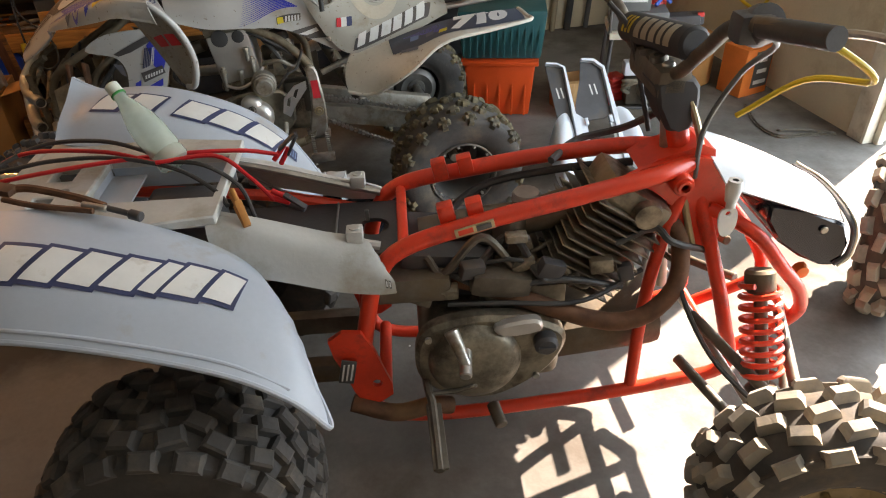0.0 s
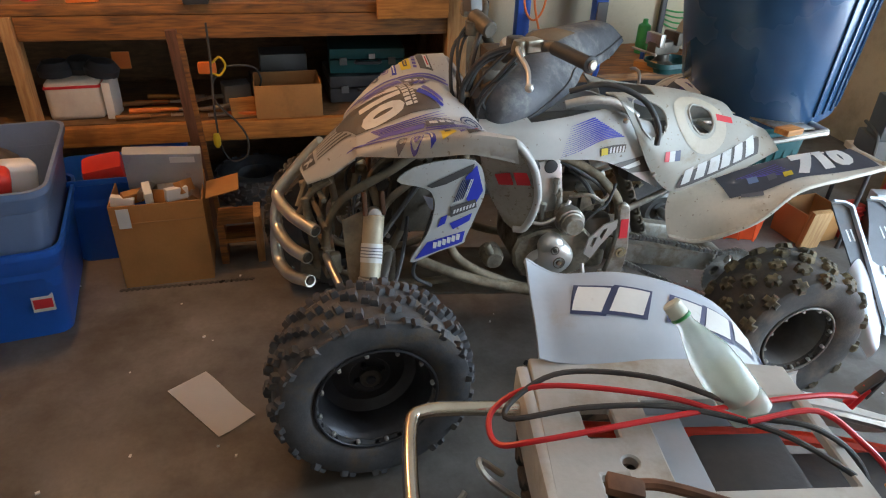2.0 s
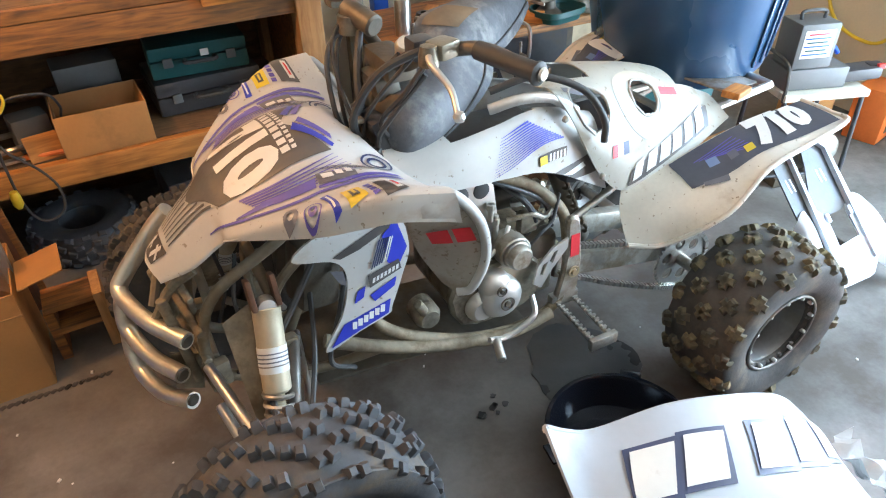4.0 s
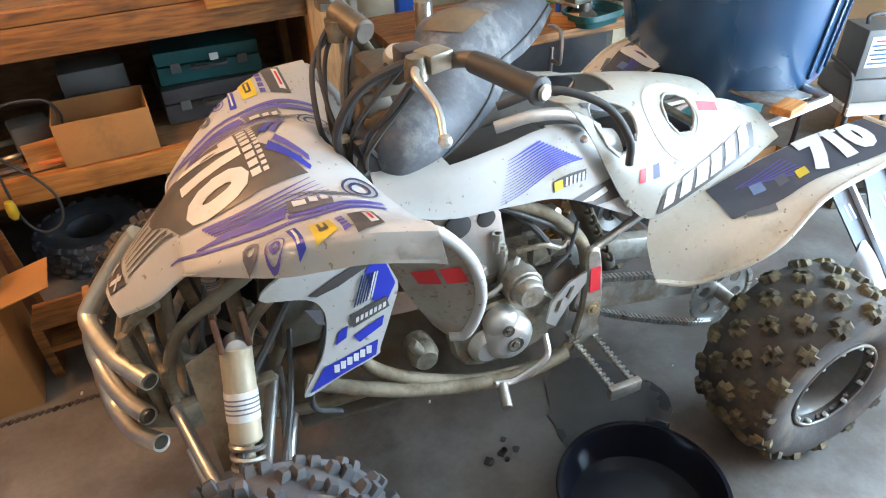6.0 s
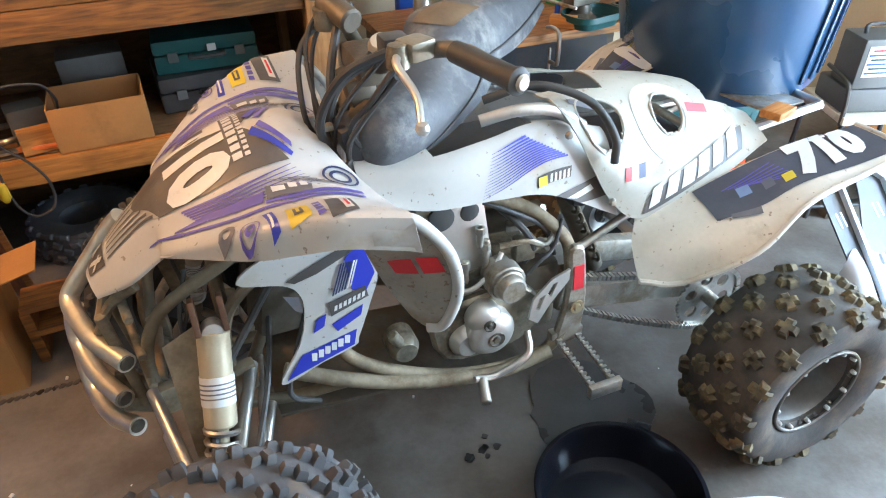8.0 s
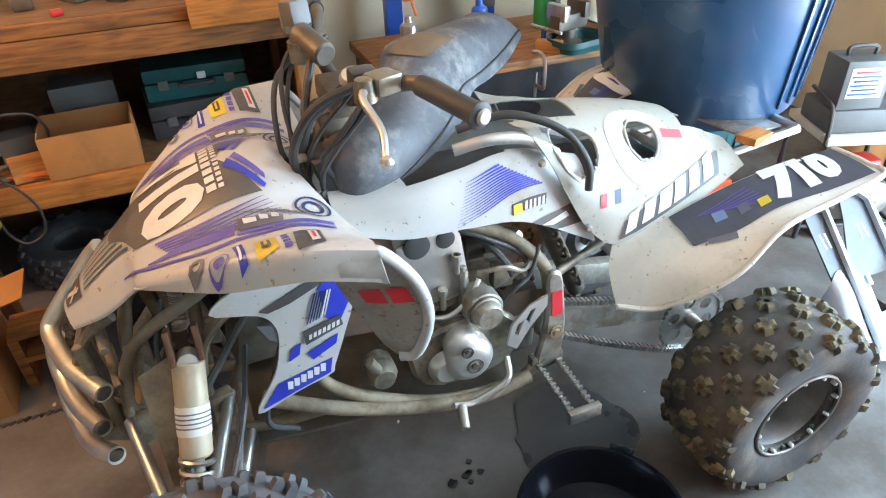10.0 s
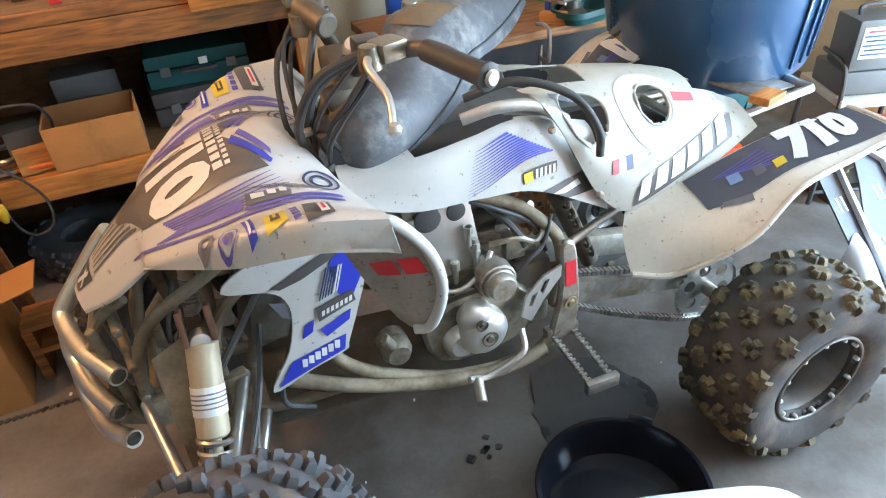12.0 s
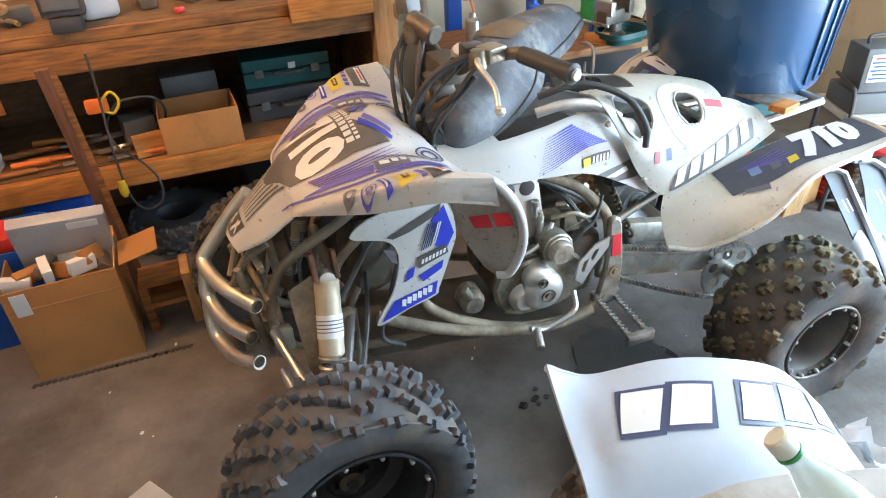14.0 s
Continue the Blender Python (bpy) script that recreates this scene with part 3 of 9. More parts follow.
def rim_mesh(r, width, dish, bead=True, outer=1):
    h = width / 2
    prof = [(0.0, dish), (r * 0.34, dish), (r * 0.36, dish + 0.004), (r * 0.62, dish - 0.012), (r * 0.80, dish + 0.005), (r * 0.86, h * 0.55), (r * 0.94, h * 0.74), (r * 1.03, h * 0.80), (r * 1.05, h * 0.86), (r * 1.03, h * 0.89), (r * 0.97, h * 0.84), (r * 0.92, h * 0.74)]
    inner = [(r * 0.88, h * 0.5), (r * 0.84, 0), (r * 0.90, -h * 0.6), (r * 1.03, -h * 0.84), (r * 1.05, -h * 0.80), (r * 0.95, -h * 0.70)]
    bm = lathe(prof[:10] + inner[3:], 40)
    for k in range(16):
        a = 2 * math.pi * k / 16
        add(bm, lathe([(0, 0.007), (0.0055, 0.007), (0.0075, 0), (0.0075, -0.004)], 8, (r * 0.985 * math.cos(a), r * 0.985 * math.sin(a), h * 0.80)))
    for k in range(4):
        a = 2 * math.pi * k / 4 + 0.4
        add(bm, lathe([(0, 0.016), (0.007, 0.016), (0.009, 0.010), (0.009, -0.004)], 8, (r * 0.24 * math.cos(a), r * 0.24 * math.sin(a), dish)))
    add(bm, lathe([(0, 0.03), (0.012, 0.03), (0.018, 0.018), (0.022, 0.0), (0.022, -0.01)], 16, (0, 0, dish)))
    return done(bm, 30)


def wheel(parent, m, tyre, rim, tyre_mat, rim_mat, label="", lug_mat=None, ring=None, ring_mat=None):
    w = part("wheel", rim, rim_mat, parent, label, m)
    fit_tyre(w, tyre, tyre_mat, "knobby black off-road tyre", lug_mat)
    if ring:
        r, z = ring
        part("bead_ring", tube([(r * math.cos(a), r * math.sin(a), z) for a in (2 * math.pi * k / 40 for k in range(40))], 0.0045, 8, 1, True), ring_mat, w, "scuffed bead ring")
        for k in range(12):
            a = 2 * math.pi * (k + 0.3) / 12
            part("bead_bolt", lathe([(0, 0.007), (0.0040, 0.007), (0.0058, 0.004), (0.0058, -0.006), (0, -0.006)], 8, (r * 0.93 * math.cos(a), r * 0.93 * math.sin(a), z - 0.004)), M_ALU_CLEAN, w)
    return w

# ---- white racing quad ----
quad = thing("racing_quad", QUAD, "dusty white racing quad with blue and black graphics, seat removed", "quad bike")
T_FRONT = tyre_mesh(0.288, 0.205, 0.168, (0.044, 0.024), 6, 18, 0.020, 3, "split")
T_REAR = tyre_mesh(0.252, 0.235, 0.125, (0.046, 0.046), 5, 15, 0.016, 5, "cross")
R_FRONT = rim_mesh(0.166, 0.19, -0.02)
R_REAR = rim_mesh(0.122, 0.22, -0.075)
FA, RA = 0.635, -0.715
wheel(quad, pose(FA, 0.495, 0.284, -90, 0, 4), T_FRONT, R_FRONT, M_TYRE, M_RIM, "dark front rim with bead bolts", None, (0.166, 0.088), M_RIM)
wheel(quad, pose(FA, -0.485, 0.284, 90, 0, 4), T_FRONT, R_FRONT.copy(), M_TYRE_MUD, M_RIM, "dark front rim with bead bolts")
wheel(quad, pose(RA, 0.432, 0.252, -90, 0, 0), T_REAR, R_REAR, M_TYRE_MUD, M_RIM_MUD, "dusty alloy rear rim with bead ring", M_TYRE_TAN, (0.124, 0.101), M_RIM_MUD)
wheel(quad, pose(RA, -0.432, 0.252, 90, 0, 0), T_REAR, R_REAR.copy(), M_TYRE_MUD, M_RIM_MUD, "dusty alloy rear rim with bead ring", M_TYRE_TAN, (0.124, 0.101), M_RIM_MUD)


def both(rows):
    """Half rows from the middle outwards, mirrored into whole rows from right to left."""
    return [[(x, -y, z) for x, y, z in row[:0:-1]] + list(row) for row in rows]


HOOD = Skin(both([
    [(0.775, 0.00, 0.705), (0.772, 0.025, 0.704), (0.768, 0.045, 0.702), (0.764, 0.060, 0.699), (0.760, 0.072, 0.695), (0.758, 0.076, 0.690)],
    [(0.700, 0.00, 0.785), (0.700, 0.035, 0.780), (0.697, 0.065, 0.770), (0.694, 0.095, 0.755), (0.690, 0.118, 0.742), (0.689, 0.122, 0.734)],
    [(0.640, 0.00, 0.838), (0.640, 0.040, 0.833), (0.637, 0.075, 0.822), (0.632, 0.110, 0.806), (0.628, 0.138, 0.792), (0.627, 0.142, 0.784)],
    [(0.600, 0.00, 0.868), (0.600, 0.055, 0.860), (0.600, 0.100, 0.846), (0.603, 0.145, 0.834), (0.606, 0.186, 0.827), (0.606, 0.192, 0.816)],
    [(0.510, 0.00, 0.918), (0.510, 0.075, 0.908), (0.505, 0.150, 0.888), (0.495, 0.225, 0.884), (0.482, 0.300, 0.900), (0.484, 0.318, 0.858)],
    [(0.410, 0.00, 0.950), (0.410, 0.080, 0.938), (0.405, 0.165, 0.908), (0.405, 0.255, 0.908), (0.410, 0.338, 0.927), (0.412, 0.360, 0.876)],
    [(0.345, 0.00, 0.945), (0.340, 0.070, 0.935), (0.325, 0.155, 0.896), (0.325, 0.265, 0.910), (0.345, 0.372, 0.943), (0.345, 0.394, 0.890)],
    [(0.310, 0.00, 0.918), (0.296, 0.060, 0.914), (0.250, 0.165, 0.866), (0.225, 0.265, 0.865), (0.246, 0.408, 0.938), (0.232, 0.416, 0.868)],
]))
fairing = part("front_fairing", HOOD.sheet(40, 48, 0.004), M_WHITE, quad, "white front fairing with violet stripe graphics")


def decal(skin, quad_uv, material, parent, name="decal", nu=10, nv=5, lift=0.002):
    return part(name, skin.patch(quad_uv, nu, nv, lift), material, parent)


def on(skin, pts, material, parent, axes=(0, 1), nu=8, nv=4, lift=0.002, half=False, both_sides=False, name="decal"):
    """A thin film on a sheet between four points of the plan, or of the side view."""
    q = [skin.find(a, b, axes, half) for a, b in pts]
    ob = part(name, skin.patch(q, nu, nv, lift), material, parent)
    if both_sides:
        part(name, skin.patch([(u, 1 - v) for u, v in q], nu, nv, lift), material, parent)
    return ob


def line_on(skin, a, b, w0, w1, material, parent, axes=(0, 1), lift=0.002, half=False, both_sides=True):
    """A straight tapering stripe."""
    a, b = Vector(a), Vector(b)
    n = Vector((-(b - a).y, (b - a).x)).normalized()
    return on(skin, [a - n * w0 / 2, b - n * w1 / 2, b + n * w1 / 2, a + n * w0 / 2], material, parent, axes, 12, 1, lift, half, both_sides)


# number panel, digits and stripes on the fairing
for s1 in (1, -1):
    on(HOOD, [(0.662, 0.0), (0.656, s1 * 0.022), (0.610, s1 * 0.094), (0.610, 0.0)], M_BLACKG, fairing)
    on(HOOD, [(0.610, 0.0), (0.610, s1 * 0.094), (0.460, s1 * 0.126), (0.460, 0.0)], M_BLACKG, fairing, nu=6, nv=12)
    on(HOOD, [(0.460, 0.0), (0.460, s1 * 0.126), (0.372, s1 * 0.122), (0.436, s1 * 0.004)], M_BLACKG, fairing, nu=6, nv=10)
    on(HOOD, [(0.428, s1 * 0.040), (0.416, s1 * 0.020), (0.362, s1 * 0.108), (0.368, s1 * 0.116)], M_BLUE, fairing, lift=0.0035)
    on(HOOD, [(0.410, s1 * 0.020), (0.400, s1 * 0.006), (0.360, s1 * 0.085), (0.362, s1 * 0.098)], M_PURPLE, fairing, lift=0.0035)
part("race_number", HOOD.stamp(letters("710", 0.150, 0.009), lambda x, y: HOOD.find(0.536 - y * 1.0, 0.004 + x * 0.98), 0.0035), M_DECALW, fairing, "white race number")
for x, d, n, w in ((0.456, 0.009, 8, 0.017), (0.438, 0.005, 12, 0.010)):
    for q in range(n):
        y = -0.098 + 0.196 * (q + 0.12) / n
        on(HOOD, [(x - d, y), (x + d, y), (x + d, y + w), (x - d, y + w)], M_DECALW, fairing, nu=2, nv=2, lift=0.0035)
for k in range(9):
    y = -0.076 + 0.019 * k
    line_on(HOOD, (0.722, y * 0.60), (0.664 - 0.55 * abs(y), y), 0.003, 0.006, M_BLACKG, fairing, both_sides=False)
on(HOOD, [(0.764, -0.030), (0.764, 0.030), (0.728, 0.052), (0.728, -0.052)], M_BLACKG, fairing, nu=4, nv=4)
for y0, y1 in ((-0.030, -0.012), (0.008, 0.030)):
    line_on(HOOD, (0.760, y0), (0.734, y1), 0.008, 0.008, M_DECALW, fairing, both_sides=False, lift=0.0035)
    line_on(HOOD, (0.738, y0 + 0.006), (0.754, y1 + 0.004), 0.006, 0.006, M_DECALW, fairing, both_sides=False, lift=0.0035)
# long stripes beside the panel, thinning towards the back
for k in range(7):
    line_on(HOOD, (0.572 - 0.004 * k, 0.124 + 0.0085 * k), (0.372 - 0.006 * k, 0.131 + 0.0085 * k), 0.0062 - 0.0004 * k, 0.0012, M_PURPLE, fairing)
line_on(HOOD, (0.590, 0.158), (0.530, 0.180), 0.004, 0.020, M_PURPLE, fairing)
line_on(HOOD, (0.530, 0.180), (0.436, 0.203), 0.020, 0.034, M_PURPLE, fairing)
line_on(HOOD, (0.436, 0.222), (0.375, 0.232), 0.010, 0.018, M_PURPLE, fairing)
line_on(HOOD, (0.375, 0.232), (0.270, 0.222), 0.018, 0.014, M_PURPLE, fairing)
line_on(HOOD, (0.640, 0.112), (0.575, 0.180), 0.003, 0.008, M_PURPLE, fairing)
line_on(HOOD, (0.575, 0.180), (0.440, 0.240), 0.008, 0.011, M_PURPLE, fairing)
line_on(HOOD, (0.440, 0.240), (0.272, 0.248), 0.011, 0.012, M_PURPLE, fairing)
for k in range(5):
    line_on(HOOD, (0.430 - 0.012 * k, 0.160 + 0.006 * k), (0.350 - 0.012 * k, 0.170 + 0.006 * k), 0.001, 0.003, M_GREYG, fairing, lift=0.0025)
on(HOOD, [(0.428, 0.176), (0.352, 0.196), (0.356, 0.226), (0.432, 0.216)], M_GREYG, fairing, lift=0.003, both_sides=True)
for x, w in ((0.420, 0.022), (0.392, 0.014), (0.372, 0.012)):
    on(HOOD, [(x, 0.184), (x - w, 0.190), (x - w, 0.206), (x, 0.202)], M_DECALW, fairing, nu=3, nv=3, lift=0.0045, both_sides=True)
# sponsor patches along the fender edge, as plain shapes
for pts, material, lift in (([(0.450, 0.266), (0.434, 0.266), (0.432, 0.338), (0.446, 0.338)], M_BLUE, 0.002),
                            ([(0.416, 0.284), (0.382, 0.288), (0.382, 0.348), (0.417, 0.345)], M_YELLOW, 0.002),
                            ([(0.352, 0.286), (0.308, 0.282), (0.314, 0.372), (0.357, 0.374)], M_BLACKG, 0.002),
                            ([(0.406, 0.300), (0.392, 0.302), (0.392, 0.334), (0.407, 0.332)], M_BLACKG, 0.0035),
                            ([(0.402, 0.306), (0.397, 0.306), (0.397, 0.328), (0.402, 0.327)], M_YELLOW, 0.005),
                            ([(0.443, 0.276), (0.439, 0.276), (0.438, 0.328), (0.442, 0.328)], M_DECALW, 0.0035),
                            ([(0.330, 0.296), (0.316, 0.294), (0.320, 0.362), (0.333, 0.364)], M_DECALW, 0.0035),
                            ([(0.326, 0.306), (0.321, 0.306), (0.324, 0.352), (0.329, 0.353)], M_REDG, 0.005)):
    on(HOOD, pts, material, fairing, nu=3, nv=6, lift=lift, both_sides=True)
for q in range(4):
    on(HOOD, [(0.374, 0.292 + 0.018 * q), (0.362, 0.290 + 0.018 * q), (0.362, 0.303 + 0.018 * q), (0.374, 0.305 + 0.018 * q)], M_PURPLE, fairing, nu=2, nv=2, both_sides=True)


def ring_on(skin, cx, cy, rx, ry, width, material, parent, axes=(0, 1), lift=0.0025, half=False, n=28, name="decal"):
    bm = bmesh.new()
    a = [[bm.verts.new((cx + k * rx * math.cos(2 * math.pi * i / n), cy + k * ry * math.sin(2 * math.pi * i / n), 0)) for i in range(n)] for k in (1.0, 1.0 - width)]
    for i in range(n):
        bm.faces.new((a[0][i], a[0][(i + 1) % n], a[1][(i + 1) % n], a[1][i]))
    return part(name, skin.stamp(bm, lambda x, y: skin.find(x, y, axes, half), lift), material, parent)


for s1 in (1, -1):
    ring_on(HOOD, 0.294, s1 * 0.164, 0.032, 0.034, 0.14, M_NAVY, fairing)
    ring_on(HOOD, 0.294, s1 * 0.164, 0.020, 0.022, 0.30, M_NAVY, fairing)
    ring_on(HOOD, 0.474, s1 * 0.300, 0.017, 0.020, 0.16, M_PURPLE, fairing)
    ring_on(HOOD, 0.474, s1 * 0.300, 0.009, 0.010, 0.6, M_PURPLE, fairing)
    ring_on(HOOD, 0.509, s1 * 0.270, 0.015, 0.020, 0.55, M_GREYG, fairing, n=9)
part("mount_clip", box(0.03, 0.02, 0.012, (0.287, 0.05, 0.935), 0.003), M_ALU, quad, "small metal mounting clip")

# inner mud guards behind the front wheels
for side in (1, -1):
    rows = [[(0.320, 0.350, 0.880), (0.270, 0.385, 0.915), (0.235, 0.400, 0.915)],
            [(0.292, 0.310, 0.800), (0.235, 0.365, 0.830), (0.178, 0.392, 0.835)],
            [(0.262, 0.290, 0.720), (0.212, 0.345, 0.725), (0.154, 0.375, 0.735)],
            [(0.222, 0.310, 0.645), (0.200, 0.335, 0.632), (0.172, 0.352, 0.645)]]
    g = Skin([[(x, side * y, z) for x, y, z in r] for r in rows], (0.7, side * 0.7, 0.1))
    guard = part("mud_guard", g.sheet(18, 10, 0.004), M_GUARD, quad, "scuffed grey-white inner mud guard")
    part("rim_edge", tube([(x, side * y, z) for x, y, z in (rows[0][1], rows[0][2], rows[1][2], rows[2][2], rows[3][2], rows[3][1])], 0.011, 10), M_WHITE, guard, "white rolled edge")
    for k, (a, b) in enumerate(((0.20, 0.48), (0.54, 0.82))):
        decal(g, [(0.36, a), (0.49, a + 0.05), (0.49, b + 0.05), (0.36, b)], M_REDG, guard, nu=4, nv=4, lift=0.003)

# radiator shrouds with blue stripes
SHROUD = [(0.515, 0.750), (0.440, 0.796), (0.290, 0.796), (0.256, 0.705), (0.276, 0.631), (0.306, 0.552), (0.316, 0.530), (0.390, 0.508), (0.475, 0.480), (0.426, 0.569), (0.406, 0.642), (0.408, 0.690), (0.435, 0.722)]
for side in (1, -1):
    y0 = 0.215 if side > 0 else -0.221
    sh = part("radiator_shroud", plate(SHROUD, 0.006, "y", y0, 4), M_WHITE, quad, "white radiator shroud with blue flame stripes")
    yd = 0.2225 if side > 0 else -0.2245
    for pts, material in (([(0.318, 0.749), (0.285, 0.784), (0.262, 0.703), (0.288, 0.654), (0.311, 0.678)], M_BLUE),
                          ([(0.430, 0.730), (0.370, 0.757), (0.292, 0.790), (0.300, 0.764), (0.372, 0.732), (0.415, 0.722)], M_BLACKG),
                          ([(0.386, 0.624), (0.366, 0.633), (0.373, 0.604), (0.396, 0.593)], M_BLUE),
                          ([(0.358, 0.603), (0.292, 0.632), (0.298, 0.608), (0.348, 0.582)], M_BLUE),
                          ([(0.425, 0.545), (0.310, 0.574), (0.318, 0.536), (0.392, 0.513), (0.462, 0.489)], M_BLUE),
                          ([(0.440, 0.700), (0.412, 0.690), (0.408, 0.650), (0.422, 0.660)], M_GREYG)):
        part("decal", plate(pts, 0.0008, "y", yd), material, sh)
    y2 = yd + 0.0012 * side
    part("decal", plate([(0.359, 0.658), (0.284, 0.678), (0.279, 0.651), (0.357, 0.624)], 0.0006, "y", y2), M_BLACKG, sh)
    for k in range(7):
        x, z = 0.350 - 0.0095 * k, 0.641 + 0.0028 * k
        part("decal", plate([(x, z - 0.006), (x - 0.006, z - 0.004), (x - 0.008, z + 0.008), (x - 0.002, z + 0.006)], 0.0005, "y", y2 + 0.0008 * side), M_DECALW, sh)
    for k in range(6):
        x, z = 0.408 - 0.014 * k, 0.532 + 0.0045 * k
        part("decal", plate([(x, z - 0.008), (x - 0.010, z - 0.010), (x - 0.013, z + 0.010), (x - 0.002, z + 0.012)], 0.0006, "y", y2), M_DECALW, sh)
    for k in range(7):
        x = 0.350 - 0.006 * k
        part("decal", plate([(x, 0.672 + 0.002 * k), (x - 0.003, 0.673 + 0.002 * k), (x - 0.027 + 0.001 * k, 0.742), (x - 0.024 + 0.001 * k, 0.742)], 0.0006, "y", y2), M_DECALW if k > 4 else M_NAVY, sh)

# tank sides and the hollow rear cover
TANK = Skin(both([
    [(0.245, 0.00, 0.890), (0.245, 0.060, 0.880), (0.250, 0.110, 0.855), (0.235, 0.150, 0.800)],
    [(0.120, 0.00, 0.880), (0.120, 0.080, 0.875), (0.110, 0.140, 0.850), (0.110, 0.160, 0.765)],
    [(-0.020, 0.00, 0.890), (-0.020, 0.080, 0.885), (-0.020, 0.135, 0.860), (-0.030, 0.160, 0.755)],
    [(-0.140, 0.00, 0.900), (-0.140, 0.080, 0.895), (-0.150, 0.125, 0.870), (-0.160, 0.160, 0.735)],
    [(-0.300, 0.00, 0.860), (-0.300, 0.070, 0.850), (-0.320, 0.120, 0.810), (-0.340, 0.165, 0.640)],
]))


def tank_gap(u, v):
    return 0.28 < u < 0.72 and 0.22 < v < 0.78 or u > 0.72 and 0.24 < v < 0.76


tank = part("tank_cover", TANK.sheet(32, 48, 0.004, tank_gap), M_WHITE, quad, "white tank side cover with fading blue lines")
SIDE = (0, 2)
for k in range(14):
    f = k / 13
    a = Vector((-0.024, 0.852)).lerp(Vector((0.004, 0.764)), f)
    b = Vector((-0.105, 0.872)).lerp(Vector((-0.205, 0.812)), f)
    line_on(TANK, a, b, 0.0006, 0.0042, M_BLUE, tank, SIDE, 0.002, True)
on(TANK, [(-0.126, 0.758), (-0.210, 0.764), (-0.214, 0.788), (-0.126, 0.782)], M_BLACKG, tank, SIDE, half=True, both_sides=True)
on(TANK, [(-0.128, 0.760), (-0.150, 0.762), (-0.150, 0.782), (-0.128, 0.781)], M_YELLOW, tank, SIDE, half=True, both_sides=True, lift=0.0035)
for k in range(5):
    x = -0.156 - 0.011 * k
    on(TANK, [(x, 0.765), (x - 0.006, 0.766), (x - 0.008, 0.784), (x - 0.002, 0.783)], M_DECALW, tank, SIDE, 2, 3, 0.0035, True, True)
on(TANK, [(-0.165, 0.716), (-0.295, 0.752), (-0.320, 0.700), (-0.230, 0.690)], M_BLACKG, tank, SIDE, half=True, both_sides=True)
on(TANK, [(-0.195, 0.716), (-0.262, 0.735), (-0.270, 0.722), (-0.225, 0.712)], M_DECALW, tank, SIDE, half=True, both_sides=True, lift=0.0035)
COVER = Skin(both([
    [(-0.160, 0.00, 0.925), (-0.160, 0.080, 0.930), (-0.165, 0.125, 0.935), (-0.200, 0.150, 0.885), (-0.245, 0.165, 0.800)],
    [(-0.260, 0.00, 0.925), (-0.260, 0.070, 0.920), (-0.260, 0.125, 0.890), (-0.280, 0.165, 0.800), (-0.300, 0.180, 0.700)],
    [(-0.390, 0.00, 0.915), (-0.390, 0.065, 0.898), (-0.390, 0.120, 0.845), (-0.385, 0.175, 0.735), (-0.372, 0.195, 0.640)],
    [(-0.520, 0.00, 0.890), (-0.520, 0.060, 0.872), (-0.520, 0.110, 0.820), (-0.510, 0.165, 0.735), (-0.490, 0.195, 0.655)],
    [(-0.640, 0.00, 0.850), (-0.640, 0.055, 0.840), (-0.640, 0.105, 0.805), (-0.640, 0.150, 0.750), (-0.630, 0.185, 0.700)],
    [(-0.760, 0.00, 0.790), (-0.760, 0.050, 0.785), (-0.760, 0.095, 0.770), (-0.760, 0.130, 0.755), (-0.755, 0.160, 0.745)],
]))


def cover_gap(u, v):
    w1 = abs(v - 0.5) * 2
    p = COVER.at(u, v)
    a = ((p.x + 0.485) / 0.045) ** 2 + ((abs(p.y) - 0.098) / 0.031) ** 2 < 1
    b = ((p.x + 0.285) / 0.062) ** 2 + ((abs(p.y) - 0.125) / 0.034) ** 2 < 1
    return a or b or (p.x > -0.33 and abs(p.y) < 0.06) or (p.x < -0.62 and abs(p.y) < 0.07)


